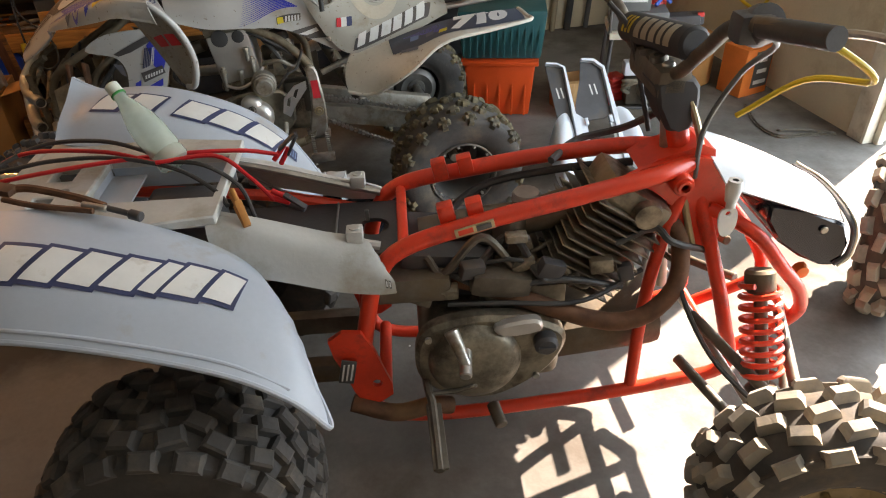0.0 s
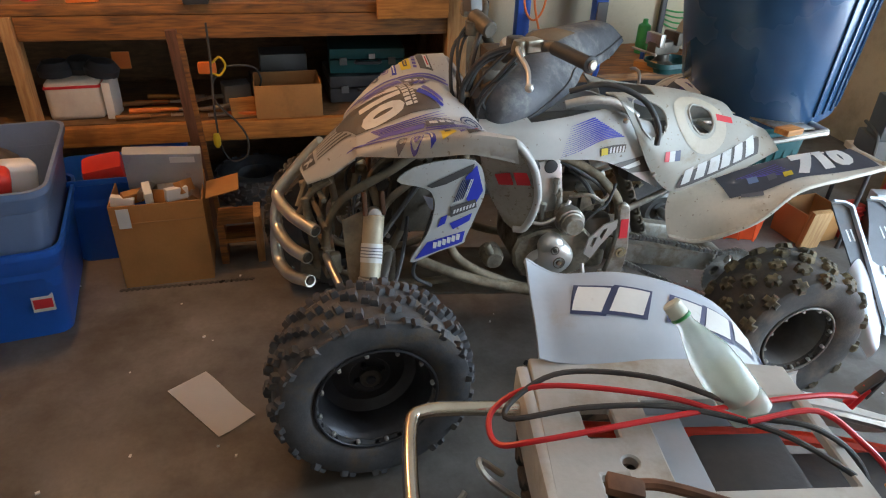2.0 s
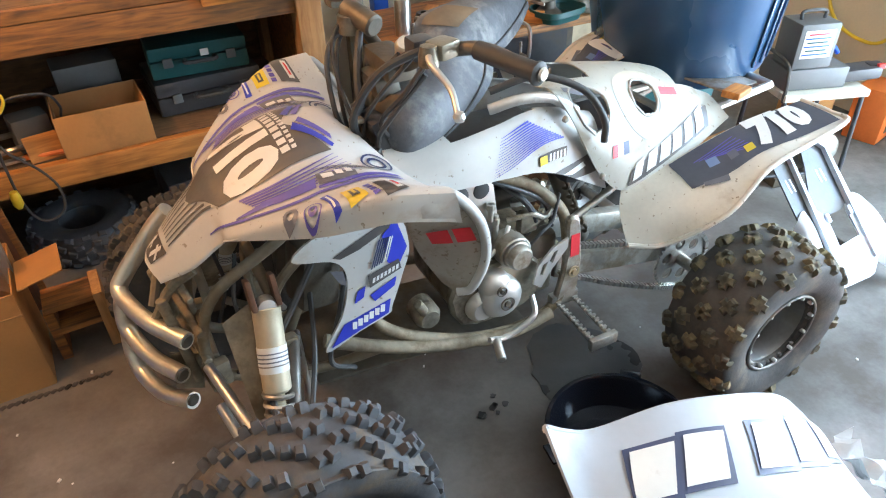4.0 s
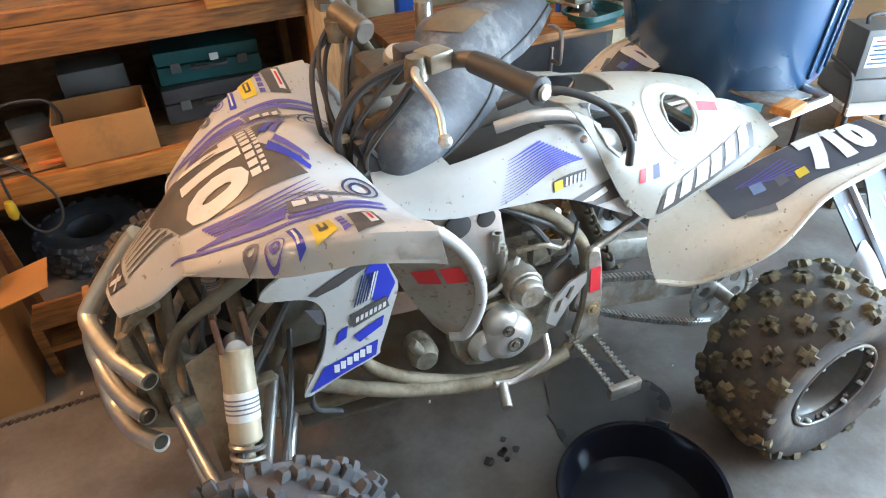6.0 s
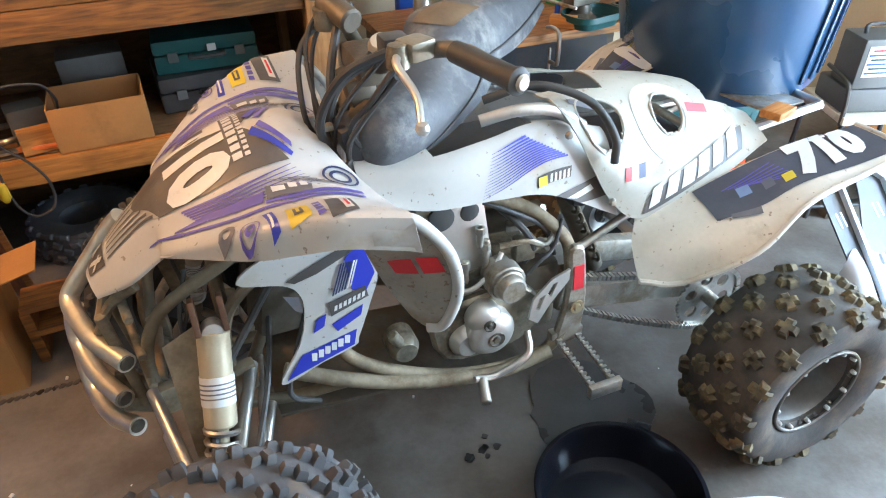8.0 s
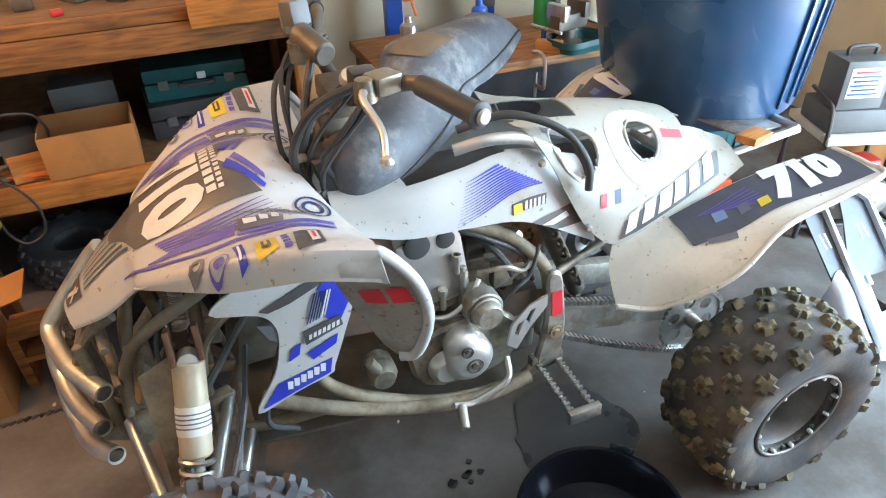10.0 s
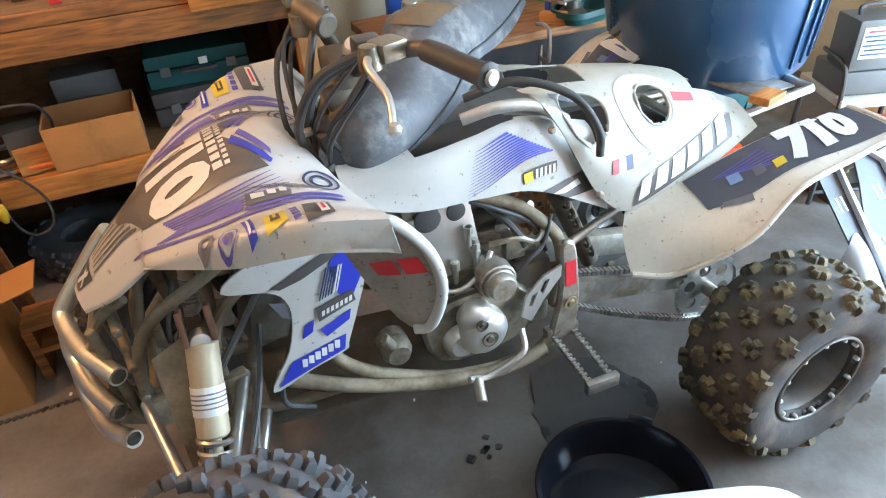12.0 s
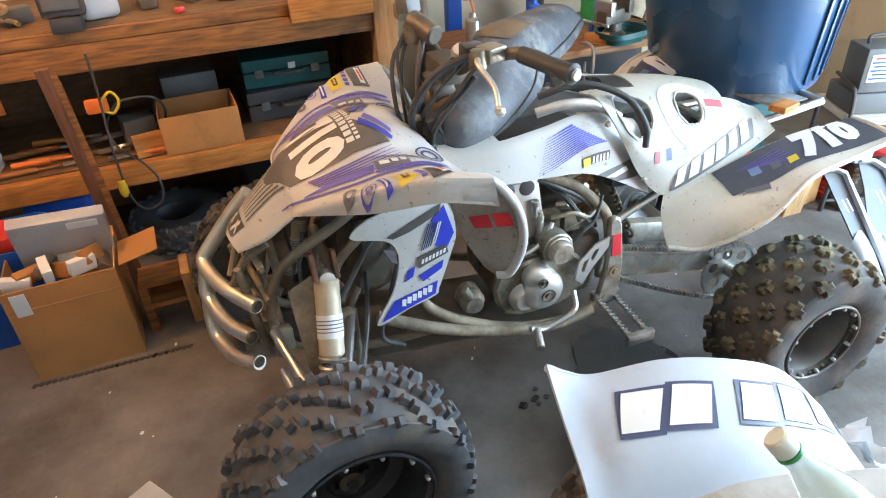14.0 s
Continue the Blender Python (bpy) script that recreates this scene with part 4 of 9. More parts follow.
cover = part("rear_cover", COVER.sheet(90, 110, 0.004, cover_gap), M_AGED, quad, "white hollow rear tank cover with round openings")
for side in (1, -1):
    for cx, cy, rx, ry in ((-0.485, 0.098, 0.045, 0.031), (-0.285, 0.125, 0.062, 0.034)):
        ring = []
        for k in range(24):
            a = 2 * math.pi * k / 24
            x, y = cx + rx * 1.03 * math.cos(a), cy + ry * 1.03 * math.sin(a)
            best = min(((COVER.at(u, 0.5 + 0.5 * v) - Vector((x, y, 0))).xy.length, COVER.at(u, 0.5 + 0.5 * v).z) for u in np.linspace(0.05, 0.95, 46) for v in np.linspace(0.0, 0.8, 33))
            ring.append((x, side * y, best[1] - 0.001))
        part("hole_lip", tube(ring, 0.004, 8, 1, True), M_AGED, cover)
    def cv(v, side=side):
        return 0.5 + 0.5 * side * v

    ring_on(COVER, -0.480, side * 0.102, 0.098, 0.060, 0.40, M_CREAM, cover, lift=0.0015, name="recess")
    # lettering of the maker as plain slanted bars
    def side_on(pts, material, lift, nu=4, nv=3, side=side):
        q = [COVER.find(a, b, SIDE, True) for a, b in pts]
        decal(COVER, [(u, v if side > 0 else 1 - v) for u, v in q], material, cover, nu=nu, nv=nv, lift=lift)

    side_on([(-0.385, 0.648), (-0.680, 0.735), (-0.700, 0.775), (-0.400, 0.690)], M_BLACKG, 0.002, 16, 4)
    for k in range(6):
        x, z = -0.400 - 0.046 * k, 0.658 + 0.0137 * k
        w = (0.030, 0.034, 0.038, 0.034, 0.032, 0.034)[k]
        side_on([(x, z), (x - w, z + 0.010), (x - w - 0.012, z + 0.056), (x - 0.012, z + 0.046)], M_DECALW, 0.0035)
    for x0, x1, material in ((-0.335, -0.352, M_REDG), (-0.352, -0.372, M_DECALW), (-0.372, -0.392, M_NAVY)):
        q = [COVER.find(a, b, SIDE, True) for a, b in ((x0, 0.735), (x1, 0.735), (x1 - 0.003, 0.765), (x0 - 0.003, 0.765))]
        decal(COVER, [(u, v if side > 0 else 1 - v) for u, v in q], material, cover, nu=3, nv=3)
    decal(COVER, [(0.64, cv(0.36)), (0.74, cv(0.38)), (0.74, cv(0.46)), (0.64, cv(0.44))], M_REDG, cover, nu=3, nv=3)
    decal(COVER, [(0.10, cv(0.38)), (0.22, cv(0.38)), (0.22, cv(0.46)), (0.10, cv(0.46))], M_GREYG, cover, nu=3, nv=3)
    for x, y in ((-0.19, 0.155), (-0.30, 0.185)):
        part("bolt", lathe([(0, 0.006), (0.006, 0.005), (0.009, 0), (0.009, -0.004)], 10, (x, side * (y + 0.006), 0.87 if x > -0.25 else 0.70), (-90 * side, 0, 0)), M_ALU, cover)

# rear fenders
for side in (1, -1):
    rows = [[(-0.375, 0.185, 0.640), (-0.350, 0.215, 0.600), (-0.340, 0.250, 0.560), (-0.345, 0.270, 0.520)],
            [(-0.490, 0.190, 0.665), (-0.460, 0.245, 0.640), (-0.440, 0.290, 0.590), (-0.435, 0.315, 0.520)],
            [(-0.620, 0.188, 0.700), (-0.605, 0.262, 0.688), (-0.585, 0.330, 0.660), (-0.560, 0.380, 0.610)],
            [(-0.750, 0.185, 0.724), (-0.738, 0.250, 0.722), (-0.715, 0.315, 0.714), (-0.690, 0.368, 0.698)],
            [(-0.900, 0.180, 0.734), (-0.895, 0.240, 0.733), (-0.885, 0.300, 0.729), (-0.865, 0.352, 0.722)],
            [(-1.030, 0.175, 0.738), (-1.030, 0.228, 0.740), (-1.028, 0.280, 0.740), (-1.022, 0.330, 0.738)]]
    if side < 0:
        rows = [[(-0.400, 0.185, 0.700), (-0.390, 0.230, 0.700), (-0.385, 0.270, 0.690), (-0.400, 0.300, 0.660)],
                [(-0.500, 0.188, 0.755), (-0.490, 0.245, 0.760), (-0.475, 0.300, 0.745), (-0.470, 0.345, 0.716)],
                [(-0.600, 0.188, 0.800), (-0.590, 0.250, 0.815), (-0.570, 0.310, 0.810), (-0.555, 0.355, 0.786)],
                [(-0.700, 0.185, 0.830), (-0.690, 0.250, 0.848), (-0.660, 0.310, 0.850), (-0.640, 0.355, 0.835)],
                [(-0.870, 0.180, 0.840), (-0.860, 0.240, 0.858), (-0.840, 0.300, 0.865), (-0.820, 0.350, 0.860)],
                [(-1.030, 0.175, 0.845), (-1.030, 0.228, 0.860), (-1.028, 0.280, 0.868), (-1.022, 0.330, 0.866)]]
    rf = Skin([[(x, side * y, z) for x, y, z in r] for r in rows])
    fender = part("rear_fender", rf.sheet(28, 24, 0.004), M_WHITE_DIRTY, quad, "dusty white rear fender with a dark number panel")
    part("fender_edge", tube([(x, side * y, z) for x, y, z in (rows[0][3], rows[1][3], rows[2][3], rows[3][3], rows[4][3], rows[5][3], rows[5][2], rows[5][1], rows[5][0])], 0.007, 8), M_WHITE_DIRTY, fender, "white rolled edge")
    lift = 0.0025
    decal(rf, [(0.25, 0.02), (0.98, 0.02), (0.98, 0.90), (0.30, 0.50)], M_PANEL, fender, "decal", 20, 14, lift)
    l2 = 0.0045
    decal(rf, [(0.34, 0.50), (0.43, 0.58), (0.43, 0.66), (0.34, 0.55)], M_GREYG, fender, lift=l2)
    for q in range(7):
        decal(rf, [(0.34 + 0.02 * q, 0.20 + 0.02 * q), (0.55 + 0.008 * q, 0.16 + 0.06 * q), (0.55 + 0.008 * q, 0.175 + 0.06 * q), (0.34 + 0.02 * q, 0.212 + 0.02 * q)], M_PURPLE, fender, "decal", 6, 1, 0.0035)
    for u, v, material in ((0.38, 0.34, M_GREYTOTE), (0.47, 0.42, M_GREYG), (0.55, 0.50, M_YELLOW)):
        decal(rf, [(u, v - 0.08), (u + 0.045, v - 0.06), (u + 0.045, v + 0.06), (u, v + 0.04)], material, fender, nu=3, nv=3, lift=l2)
    txt = letters("710", 0.20, 0.016, 0.12)
    if side > 0:
        part("race_number", rf.stamp(txt, lambda x, y: (0.755 + x * 0.90, 0.34 - y * 3.7), 0.005), M_DECALW, fender, "white race number")
    else:
        part("race_number", rf.stamp(txt, lambda x, y: (0.620 - x * 0.90, 0.34 - y * 3.7), 0.005), M_DECALW, fender, "white race number")
    for k in range(5):
        u = 0.74 + 0.026 * k
        decal(rf, [(u, 0.04), (u + 0.018, 0.04), (u + 0.018, 0.09), (u, 0.09)], M_DECALW, fender, nu=2, nv=2, lift=l2)

# frame, engine, suspension
for sd in (1, -1):
    part("frame_cradle", tube([(x, sd * y, z) for x, y, z in ((0.30, 0.13, 0.84), (0.30, 0.14, 0.62), (0.34, 0.16, 0.50), (0.28, 0.18, 0.42), (0.11, 0.195, 0.335), (-0.05, 0.195, 0.30), (-0.17, 0.19, 0.315), (-0.225, 0.18, 0.40), (-0.225, 0.165, 0.53), (-0.215, 0.15, 0.60), (-0.165, 0.14, 0.66), (-0.10, 0.13, 0.71), (0.06, 0.11, 0.78), (0.22, 0.10, 0.83))], 0.015, 12), M_DUSTRAIL if sd > 0 else M_FRAME, quad, "muddy tubular steel frame")
    part("radiator", box(0.03, 0.10, 0.22, (0.30, sd * 0.09, 0.66), 0.006, (0, -12, 0)), M_DARK, quad, "dark finned radiator")
    part("front_box", box(0.10, 0.10, 0.16, (0.44, sd * 0.07, 0.60), 0.02, (0, -10, sd * 10)), M_DARK, quad)
    part("arm_bracket", box(0.05, 0.03, 0.07, (0.54, sd * 0.13, 0.45), 0.008, (0, 0, sd * 8)), M_DUSTRAIL, quad)
    part("arm_bracket", box(0.05, 0.03, 0.07, (0.70, sd * 0.12, 0.44), 0.008, (0, 0, sd * 8)), M_DUSTRAIL, quad)
    for k, pts in enumerate(([(0.40, 0.10, 0.72), (0.50, 0.16, 0.62), (0.60, 0.22, 0.50), (0.63, 0.36, 0.42)], [(0.36, 0.12, 0.66), (0.42, 0.18, 0.55), (0.46, 0.19, 0.42), (0.40, 0.18, 0.36)], [(0.60, 0.06, 0.70), (0.63, 0.12, 0.62), (0.62, 0.12, 0.50), (0.66, 0.10, 0.40)])):
        part("hose", tube([(x, sd * y, z) for x, y, z in pts], 0.008 - 0.0015 * k, 8), M_RUBBER, quad)
part("lower_rail", tube([(0.46, 0.16, 0.46), (0.32, 0.19, 0.40), (0.15, 0.21, 0.345), (-0.02, 0.21, 0.305), (-0.16, 0.21, 0.32)], 0.017, 12), M_DUSTRAIL, quad, "dust caked lower frame rail")
part("skid_plate", box(0.62, 0.30, 0.01, (0.18, 0, 0.285), 0.004, (0, -6, 0)), M_DARK, quad)
for y in (0.075, -0.075):
    part("front_subframe", add(tube([(0.30, y, 0.86), (0.50, y * 1.4, 0.74), (0.68, y * 1.3, 0.62), (0.70, y * 1.2, 0.42), (0.50, y * 1.5, 0.34), (0.30, y * 2, 0.36)], 0.013, 10), tube([(0.45, y * 1.5, 0.70), (0.55, y * 1.7, 0.60), (0.56, y * 1.6, 0.36)], 0.012, 8)), M_FRAME, quad)
for a, b, r in (((0.68, -0.10, 0.63), (0.68, 0.10, 0.63), 0.011), ((0.70, -0.09, 0.46), (0.70, 0.09, 0.46), 0.011), ((0.55, -0.13, 0.60), (0.55, 0.13, 0.60), 0.014), ((0.30, -0.14, 0.62), (0.30, 0.14, 0.62), 0.012)):
    part("subframe_brace", rod(a, b, r), M_FRAME, quad)
part("steering_column", rod((0.52, 0, 0.36), (0.20, 0, 1.02), 0.014), M_FRAME, quad)

eng = part("engine", box(0.30, 0.30, 0.16, (-0.06, 0, 0.42), 0.03, (0, 0, 0), 3), M_ALU_DARK, quad, "dirty cast aluminium engine")
part("cylinder", box(0.150, 0.26, 0.19, (0.045, 0, 0.645), 0.012, (0, 9, 0)), M_ALU_CLEAN, eng, "pale alloy cylinder")
part("cylinder_head", add(box(0.165, 0.25, 0.07, (0.060, 0, 0.765), 0.014, (0, 9, 0)), box(0.10, 0.20, 0.05, (0.06, 0, 0.80), 0.02)), M_ALU_DARK, eng, "dark oily cylinder head")
part("cylinder_base", box(0.175, 0.275, 0.022, (0.025, 0, 0.553), 0.005, (0, 9, 0)), M_ALU_DARK, eng)
for x, z, n in ((-0.015, 0.60, 0.05), (0.095, 0.575, 0.045), (0.035, 0.575, 0.03), (0.0, 0.66, 0.025)):
    part("stud", add(rod((x, 0.142, z + n), (x, 0.142, z - n), 0.0075), lathe([(0, 0.010), (0.011, 0.010), (0.012, 0.0), (0.011, -0.006)], 8, (x, 0.142, z + n * 0.6))), M_ALU, eng)
part("oil_line", tube([(0.10, 0.14, 0.55), (0.04, 0.17, 0.545), (-0.02, 0.165, 0.575), (-0.05, 0.15, 0.61)], 0.006, 8), M_ALU_CLEAN, eng)
for x, z, rx, rz in ((0.085, 0.720, 0.030, 0.016), (0.020, 0.722, 0.022, 0.014)):
    part("water_port", lathe([(0, 0.002), (rx * 0.8, 0.002), (rx, 0.0), (rx, -0.02)], 20, (x, 0.131, z), (-90, 0, 0)), M_RUBBER, eng)
part("stator_cover", add(lathe([(0, 0.024), (0.030, 0.024), (0.048, 0.018), (0.058, 0.006), (0.060, 0.0), (0.060, -0.07)], 32, (0.0, 0.205, 0.436), (-90, 0, 0)), add(lathe([(0, 0.024), (0.020, 0.023), (0.036, 0.014), (0.042, 0.0), (0.042, -0.06)], 24, (0.014, 0.200, 0.478), (-90, 0, 0)), lathe([(0, 0.020), (0.03, 0.018), (0.044, 0.0), (0.044, -0.06)], 24, (0.050, 0.190, 0.415), (-90, 0, 0)))), M_ALU_CLEAN, eng, "round bright stator cover")
for x, z, r in ((-0.004, 0.432, 0.020), (0.014, 0.478, 0.014)):
    part("cover_plug", add(lathe([(r * 0.86, 0.003), (r, 0.003), (r, -0.003), (r * 0.86, -0.003)], 20, (x, 0.229, z), (-90, 0, 0)), lathe([(0, 0.005), (r * 0.4, 0.005), (r * 0.5, 0), (r * 0.5, -0.004)], 8, (x, 0.229, z), (-90, 0, 0))), M_DARK, eng, "dark screw plug")
part("starter_drum", add(lathe([(0, 0.034), (0.028, 0.034), (0.033, 0.028), (0.034, 0.012), (0.038, 0.010), (0.039, -0.06)], 28, (-0.043, 0.195, 0.556), (-90, 0, 0)), lathe([(0.040, 0.004), (0.045, 0.002), (0.046, -0.03), (0.040, -0.03)], 28, (-0.043, 0.195, 0.556), (-90, 0, 0))), M_ALU, eng, "dull round alloy cover")
part("sprocket_guard", plate([(-0.095, 0.445), (-0.105, 0.500), (-0.150, 0.545), (-0.195, 0.560), (-0.195, 0.530), (-0.150, 0.475), (-0.12, 0.425)], 0.006, "y", 0.205, 0, [[(-0.112, 0.47), (-0.120, 0.50), (-0.135, 0.505), (-0.122, 0.465)], [(-0.140, 0.505), (-0.152, 0.53), (-0.165, 0.533), (-0.150, 0.495)]]), M_ALU_CLEAN, eng, "slotted alloy sprocket guard")
part("chain_block", box(0.10, 0.06, 0.14, (-0.16, 0.12, 0.47), 0.02), M_DARK, eng)
part("crankcase_side", plate([(0.12, 0.50), (-0.10, 0.52), (-0.14, 0.40), (-0.06, 0.345), (0.10, 0.36)], 0.03, "y", 0.15, 3, (), 0.008), M_ALU_DARK, eng)
for pts, r, mt in (([(-0.06, 0.10, 0.70), (-0.10, 0.15, 0.66), (-0.13, 0.15, 0.60), (-0.12, 0.13, 0.55)], 0.008, M_RUBBER), ([(0.0, 0.12, 0.74), (-0.08, 0.14, 0.70), (-0.16, 0.14, 0.64), (-0.20, 0.13, 0.55)], 0.006, M_RUBBER), ([(-0.05, 0.14, 0.62), (-0.11, 0.16, 0.63), (-0.16, 0.15, 0.60), (-0.19, 0.14, 0.62)], 0.007, M_ALU), ([(-0.09, 0.17, 0.53), (-0.13, 0.18, 0.58), (-0.17, 0.17, 0.60), (-0.20, 0.15, 0.66)], 0.005, M_RUBBER)):
    part("engine_hose", tube(pts, r, 8), mt, eng)
for x, z in ((-0.10, 0.64), (-0.15, 0.68), (-0.17, 0.57)):
    part("fitting", add(lathe([(0, 0.02), (0.010, 0.02), (0.014, 0.01), (0.014, -0.02), (0, -0.02)], 8, (x, 0.12, z), (-60, 0, 20)), box(0.03, 0.04, 0.02, (x - 0.01, 0.10, z - 0.01), 0.004)), M_ALU, eng)
part("carburettor", add(lathe([(0, 0), (0.035, 0), (0.04, 0.02), (0.04, 0.08), (0.03, 0.10), (0, 0.10)], 16, (-0.12, 0.02, 0.60)), rod((-0.05, 0.05, 0.63), (-0.20, 0.05, 0.62), 0.03)), M_DARK, eng)
part("throttle_bracket", add(box(0.05, 0.03, 0.06, (-0.11, 0.14, 0.60), 0.006), rod((-0.09, 0.15, 0.575), (-0.15, 0.15, 0.60), 0.007)), M_ALU_DARK, eng)
part("water_pump", add(lathe([(0, 0.03), (0.025, 0.028), (0.035, 0.01), (0.035, -0.04)], 20, (0.20, 0.17, 0.44), (-90, 0, 0)), rod((0.20, 0.18, 0.44), (0.23, 0.19, 0.50), 0.013)), M_ALU_DARK, eng)
part("exhaust_pipe", tube([(0.16, -0.02, 0.66), (0.26, -0.06, 0.62), (0.28, -0.14, 0.55), (0.20, -0.20, 0.50), (-0.10, -0.21, 0.52), (-0.40, -0.20, 0.60), (-0.80, -0.20, 0.70)], 0.022, 12), M_STEEL, quad, "bare exhaust header and pipe")
part("shift_lever", add(tube([(-0.10, 0.20, 0.40), (-0.085, 0.235, 0.36), (0.0, 0.245, 0.335), (0.06, 0.25, 0.35)], 0.008, 8), rod((0.04, 0.25, 0.345), (0.055, 0.305, 0.325), 0.012)), M_STEEL, quad, "bright gear shift lever")
peg = part("foot_peg", add(add(rod((-0.190, 0.19, 0.332), (-0.190, 0.36, 0.318), 0.006), rod((-0.245, 0.19, 0.332), (-0.245, 0.36, 0.318), 0.006)), add(box(0.085, 0.018, 0.035, (-0.2175, 0.365, 0.318), 0.004), box(0.09, 0.025, 0.04, (-0.2175, 0.185, 0.336), 0.006))), M_STEEL, quad, "serrated steel foot peg")
for k in range(10):
    for x in (-0.190, -0.245):
        part("tooth", box(0.014, 0.007, 0.008, (x, 0.205 + 0.016 * k, 0.337 - 0.0012 * k), 0.0), M_STEEL, peg)
part("pivot_plate", plate([(-0.185, 0.335), (-0.245, 0.335), (-0.258, 0.43), (-0.250, 0.52), (-0.235, 0.60), (-0.200, 0.60), (-0.205, 0.52), (-0.200, 0.43)], 0.022, "y", 0.178, 3, (), 0.006), M_ALU, quad, "muddy alloy pivot casting")
part("pivot_decal", plate([(-0.215, 0.485), (-0.243, 0.485), (-0.238, 0.555), (-0.212, 0.555)], 0.002, "y", 0.2005), M_REDG, quad, "worn red and white sticker")
part("pivot_bolt", add(lathe([(0, 0.008), (0.008, 0.008), (0.010, 0)], 12, (-0.229, 0.204, 0.434), (-90, 0, 0)), lathe([(0.012, 0.004), (0.018, 0.004), (0.018, 0)], 16, (-0.229, 0.204, 0.434), (-90, 0, 0))), M_GOLD, quad, "gold pivot bolt")

swing = part("swingarm", add(add(box(0.50, 0.045, 0.075, (-0.48, 0.10, 0.335), 0.012, (0, -12, 0)), box(0.50, 0.045, 0.075, (-0.48, -0.10, 0.335), 0.012, (0, -12, 0))), rod((RA, -0.13, 0.258), (RA, 0.11, 0.258), 0.045, seg=20)), M_ALU, quad, "cast aluminium swingarm")
part("rear_axle", rod((RA, -0.40, 0.258), (RA, 0.40, 0.258), 0.019, seg=16), M_STEEL, quad, "bare steel rear axle")
teeth = 38
ringo = []
for k in range(teeth * 2):
    a = 2 * math.pi * k / (teeth * 2)
    r = 0.104 if k % 2 else 0.094
    ringo.append((RA + r * math.cos(a), 0.258 + r * math.sin(a)))
sprocket = part("rear_sprocket", plate(ringo, 0.007, "y", 0.135, 0, [circle(RA + 0.062 * math.cos(a), 0.258 + 0.062 * math.sin(a), 0.020, 0.020, 10) for a in (0.3, 1.35, 2.4, 3.45, 4.5, 5.55)]), M_STEEL, quad, "toothed steel rear sprocket")
chain_run = spline([(-0.23, 0.14, 0.475), (-0.42, 0.14, 0.42), (-0.66, 0.14, 0.352), (-0.74, 0.14, 0.352), (-0.81, 0.14, 0.30), (-0.81, 0.14, 0.21), (-0.74, 0.14, 0.160), (-0.66, 0.14, 0.165), (-0.45, 0.14, 0.262), (-0.23, 0.14, 0.385)], 14)
drive = part("chain", tube([tuple(q) for q in chain_run[::3]], 0.004, 6, 2), M_STEEL, quad, "dusty drive chain")
for a, b in list(zip(chain_run, chain_run[1:]))[::1]:
    c, d = (a + b) / 2, b - a
    part("chain_link", box(d.length * 0.62, 0.020, 0.013, tuple(c), 0.0, (0, -math.degrees(math.atan2(d.z, d.x)), 0)), M_STEEL, drive)
part("rear_shock", add(rod((-0.28, 0, 0.66), (-0.42, 0, 0.36), 0.025), tube([(-0.30 - 0.11 * k / 40 + 0.0, 0.04 * math.cos(k * 1.0), 0.62 - 0.22 * k / 40 + 0.04 * 0.45 * math.sin(k * 1.0)) for k in range(41)], 0.006, 6, 3)), M_DARK, quad)
for y in (0.11, -0.11):
    part("rear_subframe", add(tube([(-0.18, y, 0.80), (-0.40, y, 0.76), (-0.70, y, 0.75), (-0.98, y * 0.9, 0.77)], 0.012, 8), rod((-0.26, y * 1.3, 0.56), (-0.72, y, 0.74), 0.011)), M_STEEL, quad, "bare steel rear subframe tube")
part("subframe_loop", rod((-0.98, -0.10, 0.77), (-0.98, 0.10, 0.77), 0.012), M_STEEL, quad)
part("subframe_loop", rod((-0.62, -0.11, 0.75), (-0.62, 0.11, 0.75), 0.011), M_STEEL, quad)
part("bracket_plate", box(0.16, 0.14, 0.006, (-0.86, 0.02, 0.78), 0.002, (0, -4, 10)), M_STEEL, quad, "flat steel rear bracket plate")
part("air_box", box(0.30, 0.17, 0.16, (-0.42, 0, 0.70), 0.03), M_BLACKP, quad, "black plastic air box")
part("inner_tray", box(0.34, 0.15, 0.12, (-0.02, 0, 0.775), 0.03), M_BLACKP, quad)

